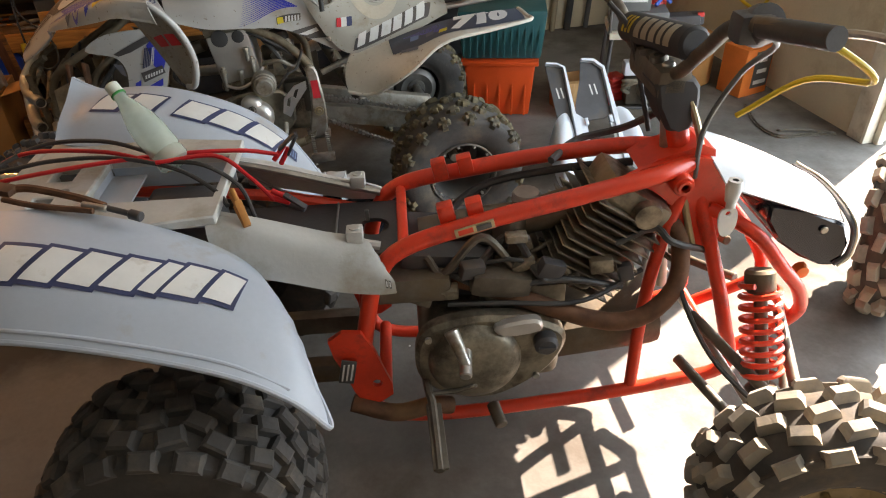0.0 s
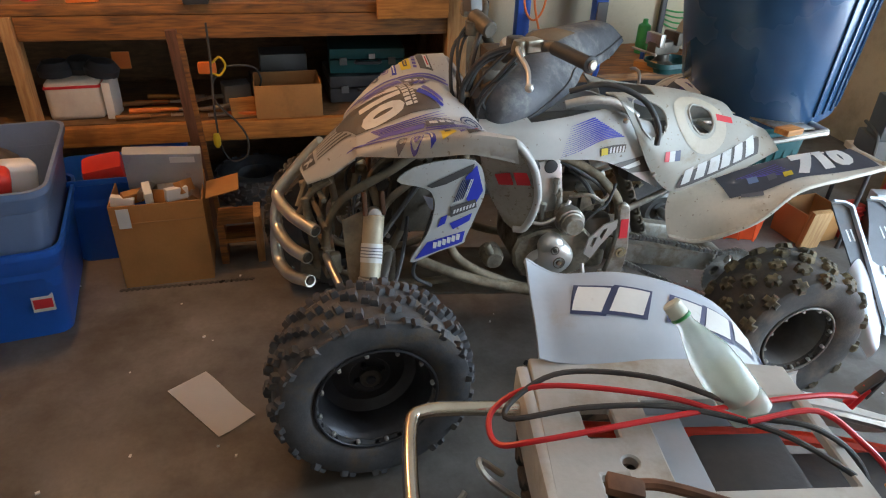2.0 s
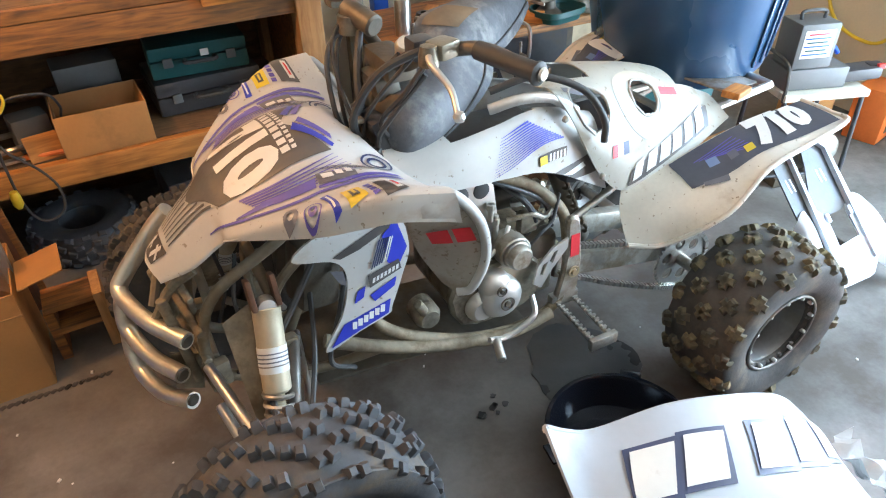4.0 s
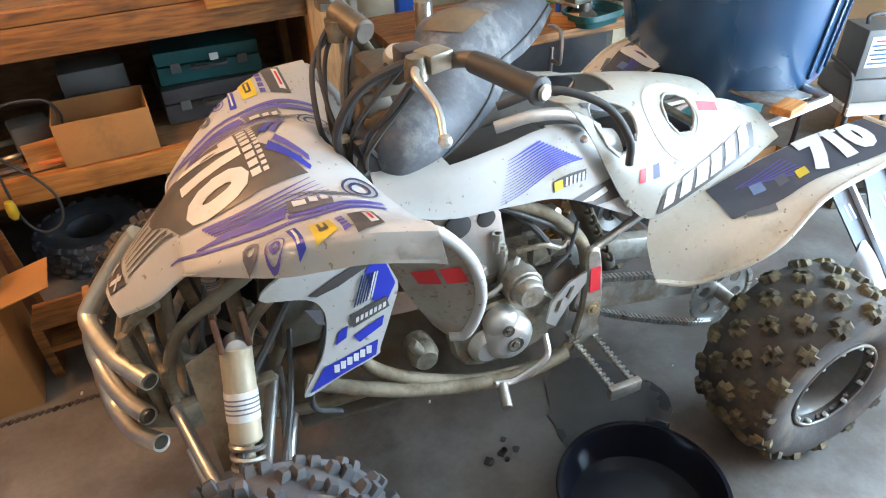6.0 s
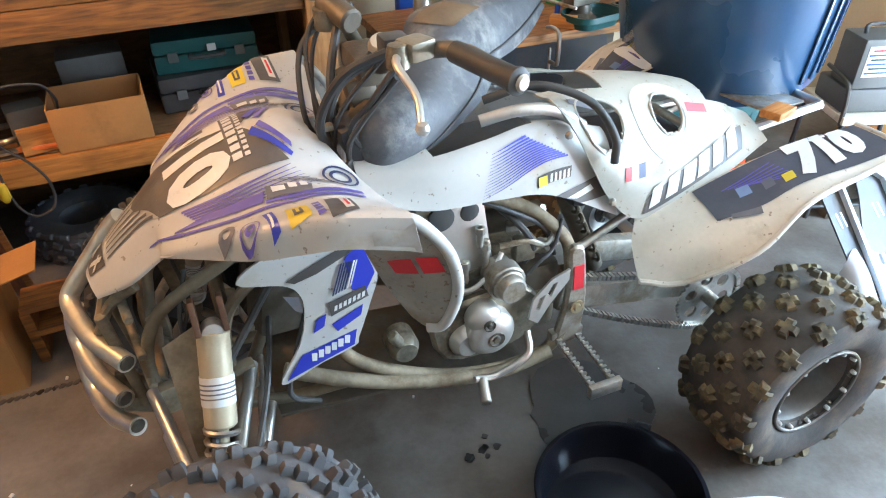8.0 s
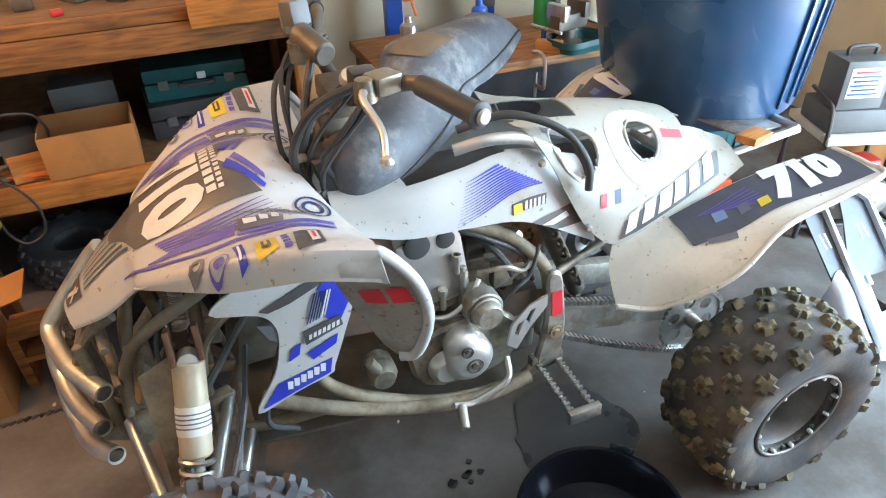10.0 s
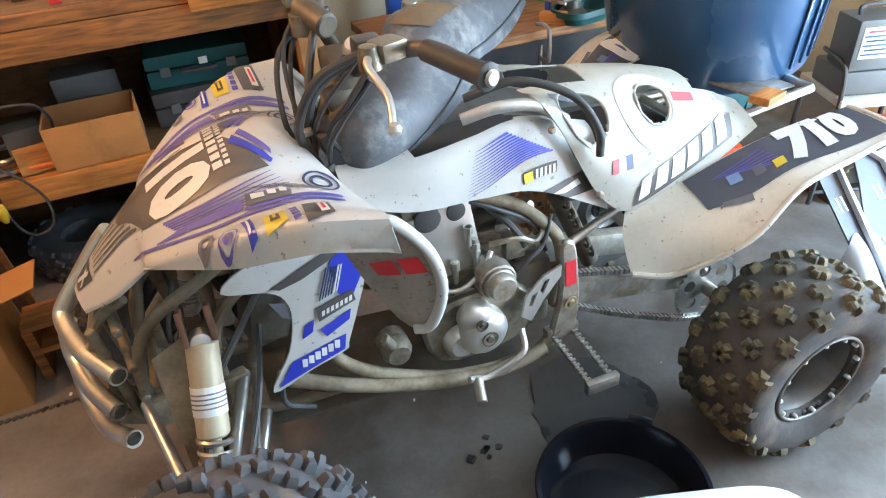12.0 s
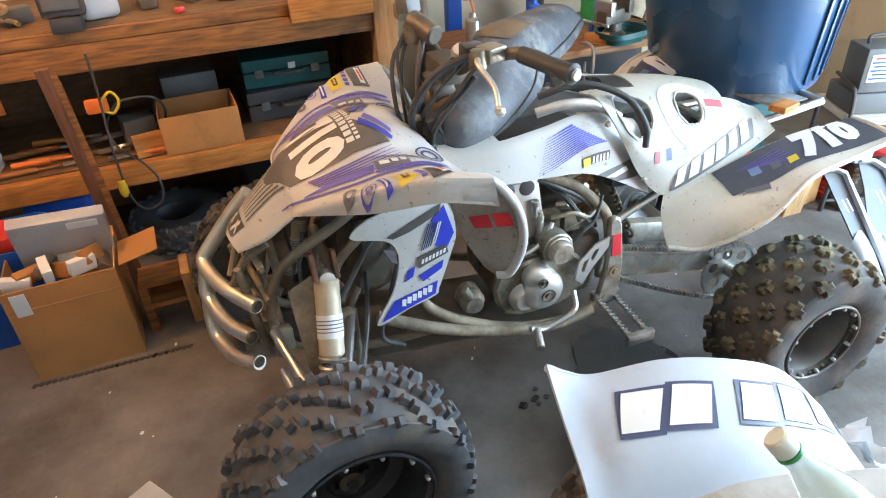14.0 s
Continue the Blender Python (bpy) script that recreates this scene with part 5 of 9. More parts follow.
for side in (1, -1):
    arm = bmesh.new()
    for x0, x1, z0, z1 in ((0.72, 0.655, 0.47, 0.40), (0.52, 0.615, 0.47, 0.40), (0.72, 0.66, 0.34, 0.235), (0.50, 0.61, 0.34, 0.235)):
        add(arm, rod((x0, side * 0.12, z0), (x1, side * 0.40, z1), 0.013))
    part("suspension_arm", arm, M_STEEL, quad, "scratched steel suspension arms")
    part("steering_knuckle", add(box(0.05, 0.05, 0.20, (0.635, side * 0.41, 0.31), 0.012), rod((0.635, side * 0.40, 0.283), (0.635, side * 0.50, 0.283), 0.03, seg=18)), M_DARK, quad)
    part("tie_rod", rod((0.50, side * 0.05, 0.42), (0.56, side * 0.40, 0.36), 0.008), M_STEEL, quad)
    top, low = Vector((0.575, side * 0.17, 0.625)), Vector((0.625, side * 0.335, 0.34))
    ax = (low - top).normalized()
    sh = part("front_shock", add(rod(top, top + ax * 0.19, 0.031, seg=20), rod(top - ax * 0.02, low, 0.014)), M_SHOCK, quad, "tan bodied front shock with a white label")
    m = Matrix.Translation(top + ax * 0.115) @ ax.to_track_quat("Z", "Y").to_matrix().to_4x4()
    b = lathe([(0.0325, -0.028), (0.0325, 0.028)], 20)
    bmesh.ops.solidify(b, geom=b.faces[:], thickness=0.001)
    bmesh.ops.transform(b, matrix=m, verts=b.verts)
    tag = part("label", b, M_DECALW, sh, "white printed sticker")
    for q in range(4):
        b = lathe([(0.0334, -0.016 + 0.009 * q), (0.0334, -0.013 + 0.009 * q)], 20)
        bmesh.ops.delete(b, geom=[v for v in b.verts if abs(math.atan2(v.co.y, v.co.x) - (1.2 if side > 0 else -1.2)) > 2.2 - 0.25 * (q % 2)], context="VERTS")
        bmesh.ops.solidify(b, geom=b.faces[:], thickness=0.0004)
        bmesh.ops.transform(b, matrix=m, verts=b.verts)
        part("print_line", b, M_GREYG, tag)
    b = lathe([(0, 0.012), (0.008, 0.012), (0.020, 0.008), (0.022, 0), (0.022, -0.025)], 16)
    bmesh.ops.transform(b, matrix=pose(top.x, top.y + side * 0.015, top.z + 0.005, -75 * side, 0, 0), verts=b.verts)
    part("eyelet", b, M_ALU_CLEAN, sh, "bright alloy shock bolt")
    part("clevis", add(box(0.012, 0.05, 0.07, (top.x - 0.026, top.y - side * 0.01, top.z + 0.03), 0.004, (side * 26, 0, 0)), box(0.012, 0.05, 0.07, (top.x + 0.026, top.y - side * 0.01, top.z + 0.03), 0.004, (side * 26, 0, 0))), M_RUST, sh, "brown shock clevis")
    px = ax.orthogonal().normalized()
    py = ax.cross(px)
    part("spring", tube([low - ax * (0.02 + 0.13 * k / 42) + 0.030 * (math.cos(k * 0.9) * px + math.sin(k * 0.9) * py) for k in range(43)], 0.006, 6, 2), M_STEEL, sh, "bare coil spring")
    part("shock_guard", plate([(-0.035, -0.17), (0.035, -0.17), (0.045, 0.06), (-0.03, 0.09)], 0.003, "y", 0.0), M_DUSTRAIL, sh, "dust caked plastic shock guard").matrix_basis = pose(top.x + 0.05, top.y + side * 0.02, top.z - 0.07, side * 26, 0, 0)
    part("brake_hose", tube([(0.46, side * 0.10, 0.60), (0.50, side * 0.22, 0.50), (0.56, side * 0.34, 0.42), (0.60, side * 0.40, 0.36)], 0.006, 6), M_RUBBER, quad)

# bumper of bent alloy tubes
bump = part("front_bumper", tube([(0.700, -0.120, 0.745), (0.728, -0.132, 0.715), (0.768, -0.140, 0.668), (0.835, -0.142, 0.590), (0.852, -0.130, 0.564), (0.840, -0.075, 0.554), (0.804, 0.020, 0.555), (0.745, 0.115, 0.553)], 0.020, 16, 8), M_CHROME, quad, "polished alloy tube front bumper")
part("bumper_tube", tube([(0.850, -0.135, 0.545), (0.862, -0.130, 0.500), (0.862, -0.105, 0.455), (0.827, 0.000, 0.442), (0.775, 0.105, 0.456)], 0.020, 16, 8), M_CHROME, bump)
part("bumper_tube", tube([(0.862, -0.130, 0.470), (0.872, -0.125, 0.390), (0.866, -0.085, 0.335), (0.828, 0.020, 0.342), (0.772, 0.105, 0.370)], 0.020, 16, 8), M_CHROME, bump)
# the tubes are solid; dark discs stand in for their shaded bores
for x, y, z in ((0.744, 0.1165, 0.553), (0.7735, 0.1075, 0.4563), (0.7705, 0.1073, 0.3708)):
    part("tube_mouth", rod((x + 0.004, y - 0.006, z), (x - 0.0005, y + 0.001, z), 0.016, seg=18), M_DARK, bump, "dark disc standing in for the shaded tube bore")
for y in (0.075, -0.075):
    part("bumper_strut", add(tube([(0.690, y, 0.70), (0.745, y * 0.8, 0.66), (0.790, y * 0.3, 0.57)], 0.011, 8), rod((0.770, y * 0.8, 0.64), (0.745, y, 0.40), 0.012)), M_DUSTRAIL, bump)
for z0, z1 in ((0.66, 0.655), (0.585, 0.56), (0.49, 0.48), (0.40, 0.39)):
    part("bumper_strut", rod((0.755, -0.12, z0), (0.715, 0.12, z1), 0.009), M_DUSTRAIL, bump)
part("tow_plate", plate([(0.725, 0.44), (0.790, 0.47), (0.800, 0.36), (0.740, 0.33)], 0.008, "y", 0.03, 0, [circle(0.762, 0.40, 0.014, 0.014, 12)]), M_DUSTRAIL, bump)

# handlebar and controls
bar = part("handlebar", tube([(0.065, 0.385, 1.110), (0.095, 0.24, 1.115), (0.155, 0.14, 1.080), (0.175, 0.06, 1.040), (0.175, -0.06, 1.040), (0.185, -0.14, 1.085), (0.155, -0.24, 1.130), (0.14, -0.385, 1.135)], 0.014, 12, 8), M_DARK, quad, "dark tapered handlebar")
part("grip", add(tube([(0.100, 0.245, 1.114), (0.062, 0.392, 1.109)], 0.0185, 16), lathe([(0, 0.006), (0.016, 0.004), (0.022, 0), (0.022, -0.006)], 18, (0.062, 0.392, 1.109), (-90, 0, 15))), M_RUBBER, bar, "worn black rubber grip")
part("bar_end", lathe([(0, 0.005), (0.010, 0.004), (0.014, 0)], 16, (0.060, 0.399, 1.109), (-90, 0, 15)), M_ALU, bar, "scuffed alloy bar end")
part("grip", tube([(0.155, -0.25, 1.131), (0.14, -0.39, 1.135)], 0.0185, 16), M_RUBBER, bar, "worn black rubber grip")
perch = part("clutch_perch", add(box(0.055, 0.05, 0.035, (0.150, 0.195, 1.112), 0.010, (0, 0, 20)), lathe([(0, 0.02), (0.016, 0.018), (0.02, 0.0), (0.02, -0.02)], 14, (0.185, 0.205, 1.108))), M_ALU_DARK, bar, "clutch lever perch")
part("lever", tube([(0.185, 0.205, 1.110), (0.200, 0.245, 1.105), (0.190, 0.30, 1.075), (0.200, 0.345, 1.045)], 0.0075, 10, 6, False, 0.006), M_ALU_CLEAN, perch, "bent alloy clutch lever")
part("lever_tip", lathe([(0, -0.012), (0.009, -0.008), (0.012, 0), (0.009, 0.008), (0, 0.012)], 12, (0.200, 0.350, 1.043)), M_ALU_CLEAN, perch)
part("bar_clamp", box(0.07, 0.14, 0.05, (0.18, 0, 1.03), 0.012), M_DARK, bar)
part("switch_box", box(0.05, 0.05, 0.045, (0.165, 0.125, 1.095), 0.010), M_BLACKP, bar)
part("brake_reservoir", add(box(0.06, 0.05, 0.04, (0.21, -0.20, 1.125), 0.008), lathe([(0, 0.01), (0.03, 0.01), (0.03, -0.03)], 16, (0.22, -0.11, 1.10))), M_ALU_DARK, bar)
# chrome cap for the bright reflection at the bars, not a lamp
part("head_lamp", lathe([(0, 0.012), (0.02, 0.010), (0.026, 0), (0.026, -0.03)], 20, (0.17, 0.075, 1.085), (-25, 10, 0)), M_CHROME, bar, "small bright chrome cap")
for k, pts in enumerate(([(0.17, 0.15, 1.10), (0.26, 0.13, 1.06), (0.30, 0.07, 0.95), (0.27, 0.05, 0.86)], [(0.16, -0.15, 1.10), (0.28, -0.10, 1.05), (0.31, -0.02, 0.94), (0.28, -0.02, 0.86)], [(0.17, 0.10, 1.08), (0.25, 0.06, 1.02), (0.28, 0.02, 0.92)], [(0.17, 0.18, 1.09), (0.22, 0.16, 1.02), (0.25, 0.10, 0.94), (0.20, 0.08, 0.86)], [(0.2, -0.1, 1.1), (0.25, -0.02, 1.0), (0.26, 0.03, 0.9)])):
    part("control_cable", tube(pts, 0.006 if k % 2 else 0.009, 8), M_RUBBER, bar)
part("vent_hose", tube([(-0.04, 0.06, 0.935), (-0.14, 0.10, 0.965), (-0.24, 0.15, 0.930), (-0.285, 0.185, 0.860), (-0.29, 0.19, 0.800)], 0.009, 10), M_RUBBER, quad, "black rubber breather hose")
part("alloy_hoop", tube([(-0.02, 0.09, 0.905), (-0.09, 0.115, 0.925), (-0.17, 0.125, 0.915), (-0.24, 0.13, 0.87)], 0.013, 10), M_ALU_CLEAN, quad, "pale alloy frame hoop")

# seat lying across the bars and tank
PAN = Skin([
    [(0.225, 0.080, 0.855), (0.215, 0.098, 0.850), (0.195, 0.108, 0.846), (0.175, 0.106, 0.842), (0.160, 0.092, 0.842)],
    [(0.246, 0.050, 0.905), (0.230, 0.092, 0.914), (0.175, 0.122, 0.912), (0.110, 0.105, 0.885), (0.060, 0.066, 0.862)],
    [(0.220, 0.020, 0.962), (0.195, 0.065, 0.972), (0.125, 0.092, 0.964), (0.035, 0.070, 0.930), (-0.040, 0.026, 0.906)],
    [(0.140, -0.035, 0.975), (0.115, 0.005, 0.985), (0.052, 0.030, 0.982), (-0.030, 0.012, 0.956), (-0.102, -0.028, 0.928)],
    [(0.074, -0.110, 1.019), (0.050, -0.065, 1.028), (-0.008, -0.042, 1.024), (-0.080, -0.056, 0.988), (-0.150, -0.098, 0.945)],
    [(0.022, -0.170, 1.059), (-0.010, -0.125, 1.062), (-0.080, -0.100, 1.046), (-0.155, -0.112, 0.998), (-0.222, -0.150, 0.950)],
    [(-0.107, -0.230, 1.062), (-0.135, -0.192, 1.066), (-0.185, -0.172, 1.054), (-0.245, -0.180, 1.012), (-0.300, -0.210, 0.966)],
    [(-0.241, -0.290, 1.067), (-0.270, -0.265, 1.068), (-0.300, -0.252, 1.058), (-0.335, -0.252, 1.030), (-0.366, -0.268, 1.000)],
], (0, 0.7, 0.7))
seat = part("seat", PAN.sheet(30, 18, 0.030), M_SEAT, quad, "dusty grey-black seat leaning behind the bars")
part("patch", PAN.patch([(0.10, 0.02), (0.30, 0.02), (0.30, 0.30), (0.12, 0.24)], 8, 6, 0.003), M_SEATWORN, seat, "brown worn seat patch")
part("patch", PAN.patch([(0.66, 0.10), (0.80, 0.10), (0.80, 0.45), (0.66, 0.45)], 6, 6, 0.003), M_SEATWORN, seat, "brown worn seat patch")
part("seam", tube([PAN.at(q / 20, 0.86) + PAN.normal(q / 20, 0.86) * 0.002 for q in range(21)], 0.003, 6, 2), M_RUBBER, seat)
for k, pts in enumerate(([(0.19, 0.15, 1.09), (0.25, 0.10, 1.00), (0.27, 0.05, 0.92), (0.27, 0.03, 0.82)], [(0.20, 0.10, 1.08), (0.26, 0.04, 0.99), (0.275, 0.0, 0.90), (0.27, 0.0, 0.80)], [(0.20, -0.08, 1.12), (0.25, -0.12, 1.05), (0.28, -0.06, 0.95), (0.27, -0.04, 0.82)], [(0.18, 0.18, 1.06), (0.24, 0.14, 0.97), (0.255, 0.09, 0.90), (0.24, 0.06, 0.82)], [(0.22, -0.12, 1.12), (0.27, -0.10, 1.06), (0.285, -0.04, 0.98), (0.27, 0.02, 0.88)])):
    part("control_cable", tube(pts, 0.0048 + 0.0012 * (k % 2), 8), M_RUBBER, bar)
part("stem_clamp", box(0.06, 0.09, 0.10, (0.20, 0.0, 0.97), 0.015, (0, 12, 0)), M_DARK, bar)
part("stem_guard", box(0.05, 0.14, 0.09, (0.235, 0.02, 0.90), 0.02, (0, 18, 0)), M_BLACKP, bar)
part("throttle_drum", rod((0.19, -0.04, 1.095), (0.22, -0.13, 1.12), 0.025, seg=18), M_DARK, bar, "dark round throttle housing")
part("bar_switch", box(0.045, 0.05, 0.05, (0.215, -0.17, 1.15), 0.008, (10, 0, 20)), M_GREYP, bar)
# solid black slab stands in for the dark hollow under the tank cover
part("tank_hollow", box(0.20, 0.20, 0.03, (-0.03, 0.0, 0.80), 0.01), M_BLACKP, quad)

# ---- red framed quad, stripped ----
red = thing("stripped_quad", RED, "stripped old quad with red frame and white rear fenders", "quad bike")
T2_FRONT = tyre_mesh(0.263, 0.185, 0.13, (0.050, 0.028), 5, 17, 0.024, 11)
T2_REAR = tyre_mesh(0.275, 0.25, 0.125, (0.050, 0.036), 7, 20, 0.020, 12)
R2 = rim_mesh(0.132, 0.165, 0.02)
R2R = rim_mesh(0.122, 0.23, 0.0)
FX, RX = 1.20, -0.06
wheel(red, pose(FX + 0.02, -0.535, 0.262, 90, 0, -10), T2_FRONT, R2, M_TYRE_MUD, M_RIM_TAN, "faded tan steel front rim", M_TYRE_LITDUST)
wheel(red, pose(RX, -0.415, 0.273, 90, 0, 0), T2_REAR, R2R, M_TYRE_MUD, M_RIM_TAN, "faded steel rear rim")
wheel(red, pose(RX, 0.415, 0.273, -90, 0, 0), T2_REAR, R2R.copy(), M_TYRE_MUD, M_RIM_TAN, "faded steel rear rim")
part("rear_axle", rod((RX, -0.40, 0.273), (RX, 0.40, 0.273), 0.02, seg=16), M_DARK, red)
for k, side in enumerate((-1, 1)):
    up = 0.0 if side < 0 else 0.03
    rows = [[(-0.425, 0.190, 0.815), (-0.430, 0.290, 0.805), (-0.428, 0.380, 0.775), (-0.415, 0.440, 0.735)],
            [(-0.385, 0.190, 0.838), (-0.390, 0.290, 0.828), (-0.390, 0.385, 0.800), (-0.380, 0.465, 0.755)],
            [(-0.240, 0.185, 0.832), (-0.240, 0.290, 0.828), (-0.240, 0.390, 0.803), (-0.235, 0.478, 0.755)],
            [(-0.080, 0.180, 0.785), (-0.080, 0.285, 0.785), (-0.080, 0.385, 0.765), (-0.075, 0.482, 0.715)],
            [(0.060, 0.172, 0.700), (0.075, 0.270, 0.722), (0.085, 0.370, 0.706), (0.090, 0.485, 0.650)],
            [(0.118, 0.185, 0.625), (0.165, 0.290, 0.650), (0.185, 0.380, 0.635), (0.190, 0.490, 0.580)],
            [(0.180, 0.330, 0.560), (0.215, 0.400, 0.550), (0.235, 0.445, 0.535), (0.245, 0.490, 0.505)]]
    if side > 0:
        rows = []
        for x, zs, ys in ((-0.385, (0.800, 0.830, 0.855, 0.888), (0.190, 0.240, 0.310, 0.378)), (-0.355, (0.790, 0.825, 0.848, 0.868), (0.190, 0.240, 0.310, 0.377)),
                          (-0.310, (0.785, 0.830, 0.848, 0.852), (0.188, 0.243, 0.310, 0.376)), (-0.200, (0.775, 0.820, 0.842, 0.852), (0.185, 0.245, 0.312, 0.380)),
                          (-0.090, (0.750, 0.792, 0.814, 0.824), (0.182, 0.248, 0.315, 0.384)), (0.020, (0.705, 0.738, 0.758, 0.764), (0.178, 0.260, 0.335, 0.402)),
                          (0.100, (0.650, 0.665, 0.685, 0.688), (0.180, 0.290, 0.355, 0.415)), (0.150, (0.600, 0.610, 0.620, 0.625), (0.230, 0.300, 0.355, 0.400)),
                          (0.190, (0.550, 0.555, 0.558, 0.560), (0.290, 0.320, 0.350, 0.380))):
            rows.append([(x, ys[jj], zs[jj]) for jj in range(4)])
        up = 0.0
    else:
        rows = [[(x + (0.03 if q < 2 else 0.01), y * (1, 1, 0.98, 0.95)[j], z) for j, (x, y, z) in enumerate(r)] for q, r in enumerate(rows)]
    sk = Skin([[(x, side * y, z + up) for x, y, z in r] for r in rows])
    fen = part("rear_fender", sk.sheet(36, 24, 0.005), M_FENDER, red, "white rear fender with block letter decal outlined in navy")
    part("fender_lip", tube([(x, side * y, z + up - 0.006) for x, y, z in [r[3] for r in rows] + [rows[-1][2], rows[-1][1], rows[-1][0]]], 0.006, 8), M_FENDER, fen)
    if side < 0:
        part("fender_ridge", tube([(x, side * (0.85 * y3 + 0.15 * y2), 0.85 * z3 + 0.15 * z2 + up + 0.002) for (x, y2, z2), (_, y3, z3) in [(r[2], r[3]) for r in rows[1:6]]], 0.004, 8), M_FENDER, fen)
    # the model lettering as seven plain blocks, white on navy
    n = 7
    wide = [1.35, 1.0, 1.0, 1.0, 0.5, 1.0, 1.0] if side < 0 else [1.25, 1.0, 1.0, 0.3, 0.2, 1.0, 1.0]
    total = sum(wide)
    gone = () if side < 0 else (3, 4)
    run = 0.0
    for q in range(n):
        a, b = run / total, (run + wide[q]) / total
        run += wide[q]
        if q in gone:
            continue
        if side < 0:
            u0, u1 = 0.265 + 0.43 * a, 0.265 + 0.43 * b
        else:
            u0, u1 = 0.745 - 0.495 * a, 0.745 - 0.495 * b
        s = 0.018 if side < 0 else -0.018
        d = (u1 - u0) * 0.05
        va, vb = (0.32, 0.66) if side < 0 else (0.42, 0.80)
        decal(sk, [(u0 + s, va), (u1 + s, va + 0.02), (u1 - s, vb), (u0 - s, vb - 0.02)], M_NAVY, fen, "decal", 5, 6, 0.002)
        decal(sk, [(u0 + s + d * 2, va + 0.035), (u1 + s - d * 2, va + 0.053), (u1 - s - d * 2, vb - 0.033), (u0 - s + d * 2, vb - 0.053)], M_DECALW, fen, "decal", 5, 6, 0.0035)
    if side > 0:
        decal(sk, [(0.785, 0.50), (0.83, 0.51), (0.83, 0.74), (0.785, 0.73)], M_NAVY, fen, "decal", 3, 4, 0.002)
        for j in range(3):
            decal(sk, [(0.790 + 0.013 * j, 0.54), (0.796 + 0.013 * j, 0.54), (0.796 + 0.013 * j, 0.68), (0.790 + 0.013 * j, 0.68)], M_GREYTOTE, fen, "decal", 1, 3, 0.0035)

# deck between the fenders: a moulded tray with openings
deck = part("rear_deck", plate([(-0.42, -0.20), (-0.40, 0.21), (-0.10, 0.20), (0.05, 0.175), (0.05, -0.165), (-0.10, -0.185)], 0.02, "z", 0.765, 0,
            [[(-0.235, -0.085), (-0.235, 0.10), (0.03, 0.10), (0.03, -0.085)], circle(-0.29, -0.03, 0.012), [(-0.34, 0.02), (-0.34, 0.085), (-0.29, 0.085), (-0.29, 0.02)], [(-0.34, -0.095), (-0.34, -0.05), (-0.30, -0.05), (-0.30, -0.095)]], 0.003), M_FENDER_TAN, red, "yellowed moulded rear deck with cut openings")
part("deck_back", box(0.022, 0.38, 0.10, (-0.415, 0.0, 0.735), 0.008), M_FENDER_TAN, deck)
part("tray_wall", add(add(box(0.27, 0.006, 0.06, (-0.10, 0.105, 0.745), 0.002), box(0.27, 0.006, 0.06, (-0.10, -0.09, 0.745), 0.002)), box(0.006, 0.19, 0.085, (-0.24, 0.006, 0.740), 0.002)), M_FENDER, deck)
part("tray_shelf", box(0.075, 0.19, 0.006, (-0.20, 0.006, 0.745), 0.002), M_FENDER, deck, "white moulded tray shelf")
part("battery", box(0.16, 0.14, 0.10, (-0.07, 0.01, 0.675), 0.012), M_BLACKP, red, "black battery box under the deck")
part("inner_floor", plate([(-0.05, -0.11), (-0.05, 0.11), (0.40, 0.105), (0.40, -0.115)], 0.01, "z", 0.625, 0, [circle(0.345, -0.005, 0.035, 0.035, 18)]), M_BLACKP, red, "flat black plastic tray under the seat")
part("tray_rib", add(box(0.004, 0.19, 0.012, (0.26, 0, 0.640), 0.001), box(0.010, 0.010, 0.03, (0.33, 0.02, 0.65), 0.003)), M_GREYP, red)
for side in (-1, 1):
    rows = [[(0.020, side * 0.110, 0.770), (0.025, side * 0.165, 0.745), (0.040, side * 0.185, 0.660)],
            [(0.120, side * 0.112, 0.742), (0.130, side * 0.160, 0.722), (0.150, side * 0.190, 0.635)],
            [(0.250, side * 0.115, 0.700), (0.260, side * 0.165, 0.672), (0.270, side * 0.195, 0.600)],
            [(0.330, side * 0.120, 0.680), (0.345, side * 0.175, 0.640), (0.350, side * 0.200, 0.590)],
            [(0.360, side * 0.160, 0.640), (0.385, side * 0.185, 0.615), (0.390, side * 0.200, 0.590)]]
    ck = Skin(rows, (0, side * 0.6, 0.8))
    sc = part("side_cover", ck.sheet(22, 14, 0.004), M_FENDER_TAN, red, "yellowed white side cover with a dark badge")
    if side < 0:
        for a in (0.855, 0.905):
            decal(ck, [(a, 0.62), (a + 0.035, 0.62), (a + 0.035, 0.84), (a, 0.84)], M_BLACKG, sc, "decal", 3, 3)
            decal(ck, [(a + 0.008, 0.66), (a + 0.026, 0.66), (a + 0.026, 0.80), (a + 0.008, 0.80)], M_DECALW, sc, "decal", 3, 3, 0.0035)
    part("seat_rail", tube([(0.0, side * 0.118, 0.765), (0.15, side * 0.116, 0.720), (0.30, side * 0.115, 0.672), (0.36, side * 0.115, 0.655)], 0.010, 8), M_FENDER_TAN if side < 0 else M_STEEL, red)
    part("mount_tab", add(box(0.035, 0.035, 0.03, (0.31, side * 0.117, 0.690), 0.005), lathe([(0.005, 0.002), (0.011, 0.002), (0.011, -0.004)], 12, (0.31, side * 0.117, 0.706))), M_FENDER_TAN, red, "cream seat mounting tab with a bolt hole")

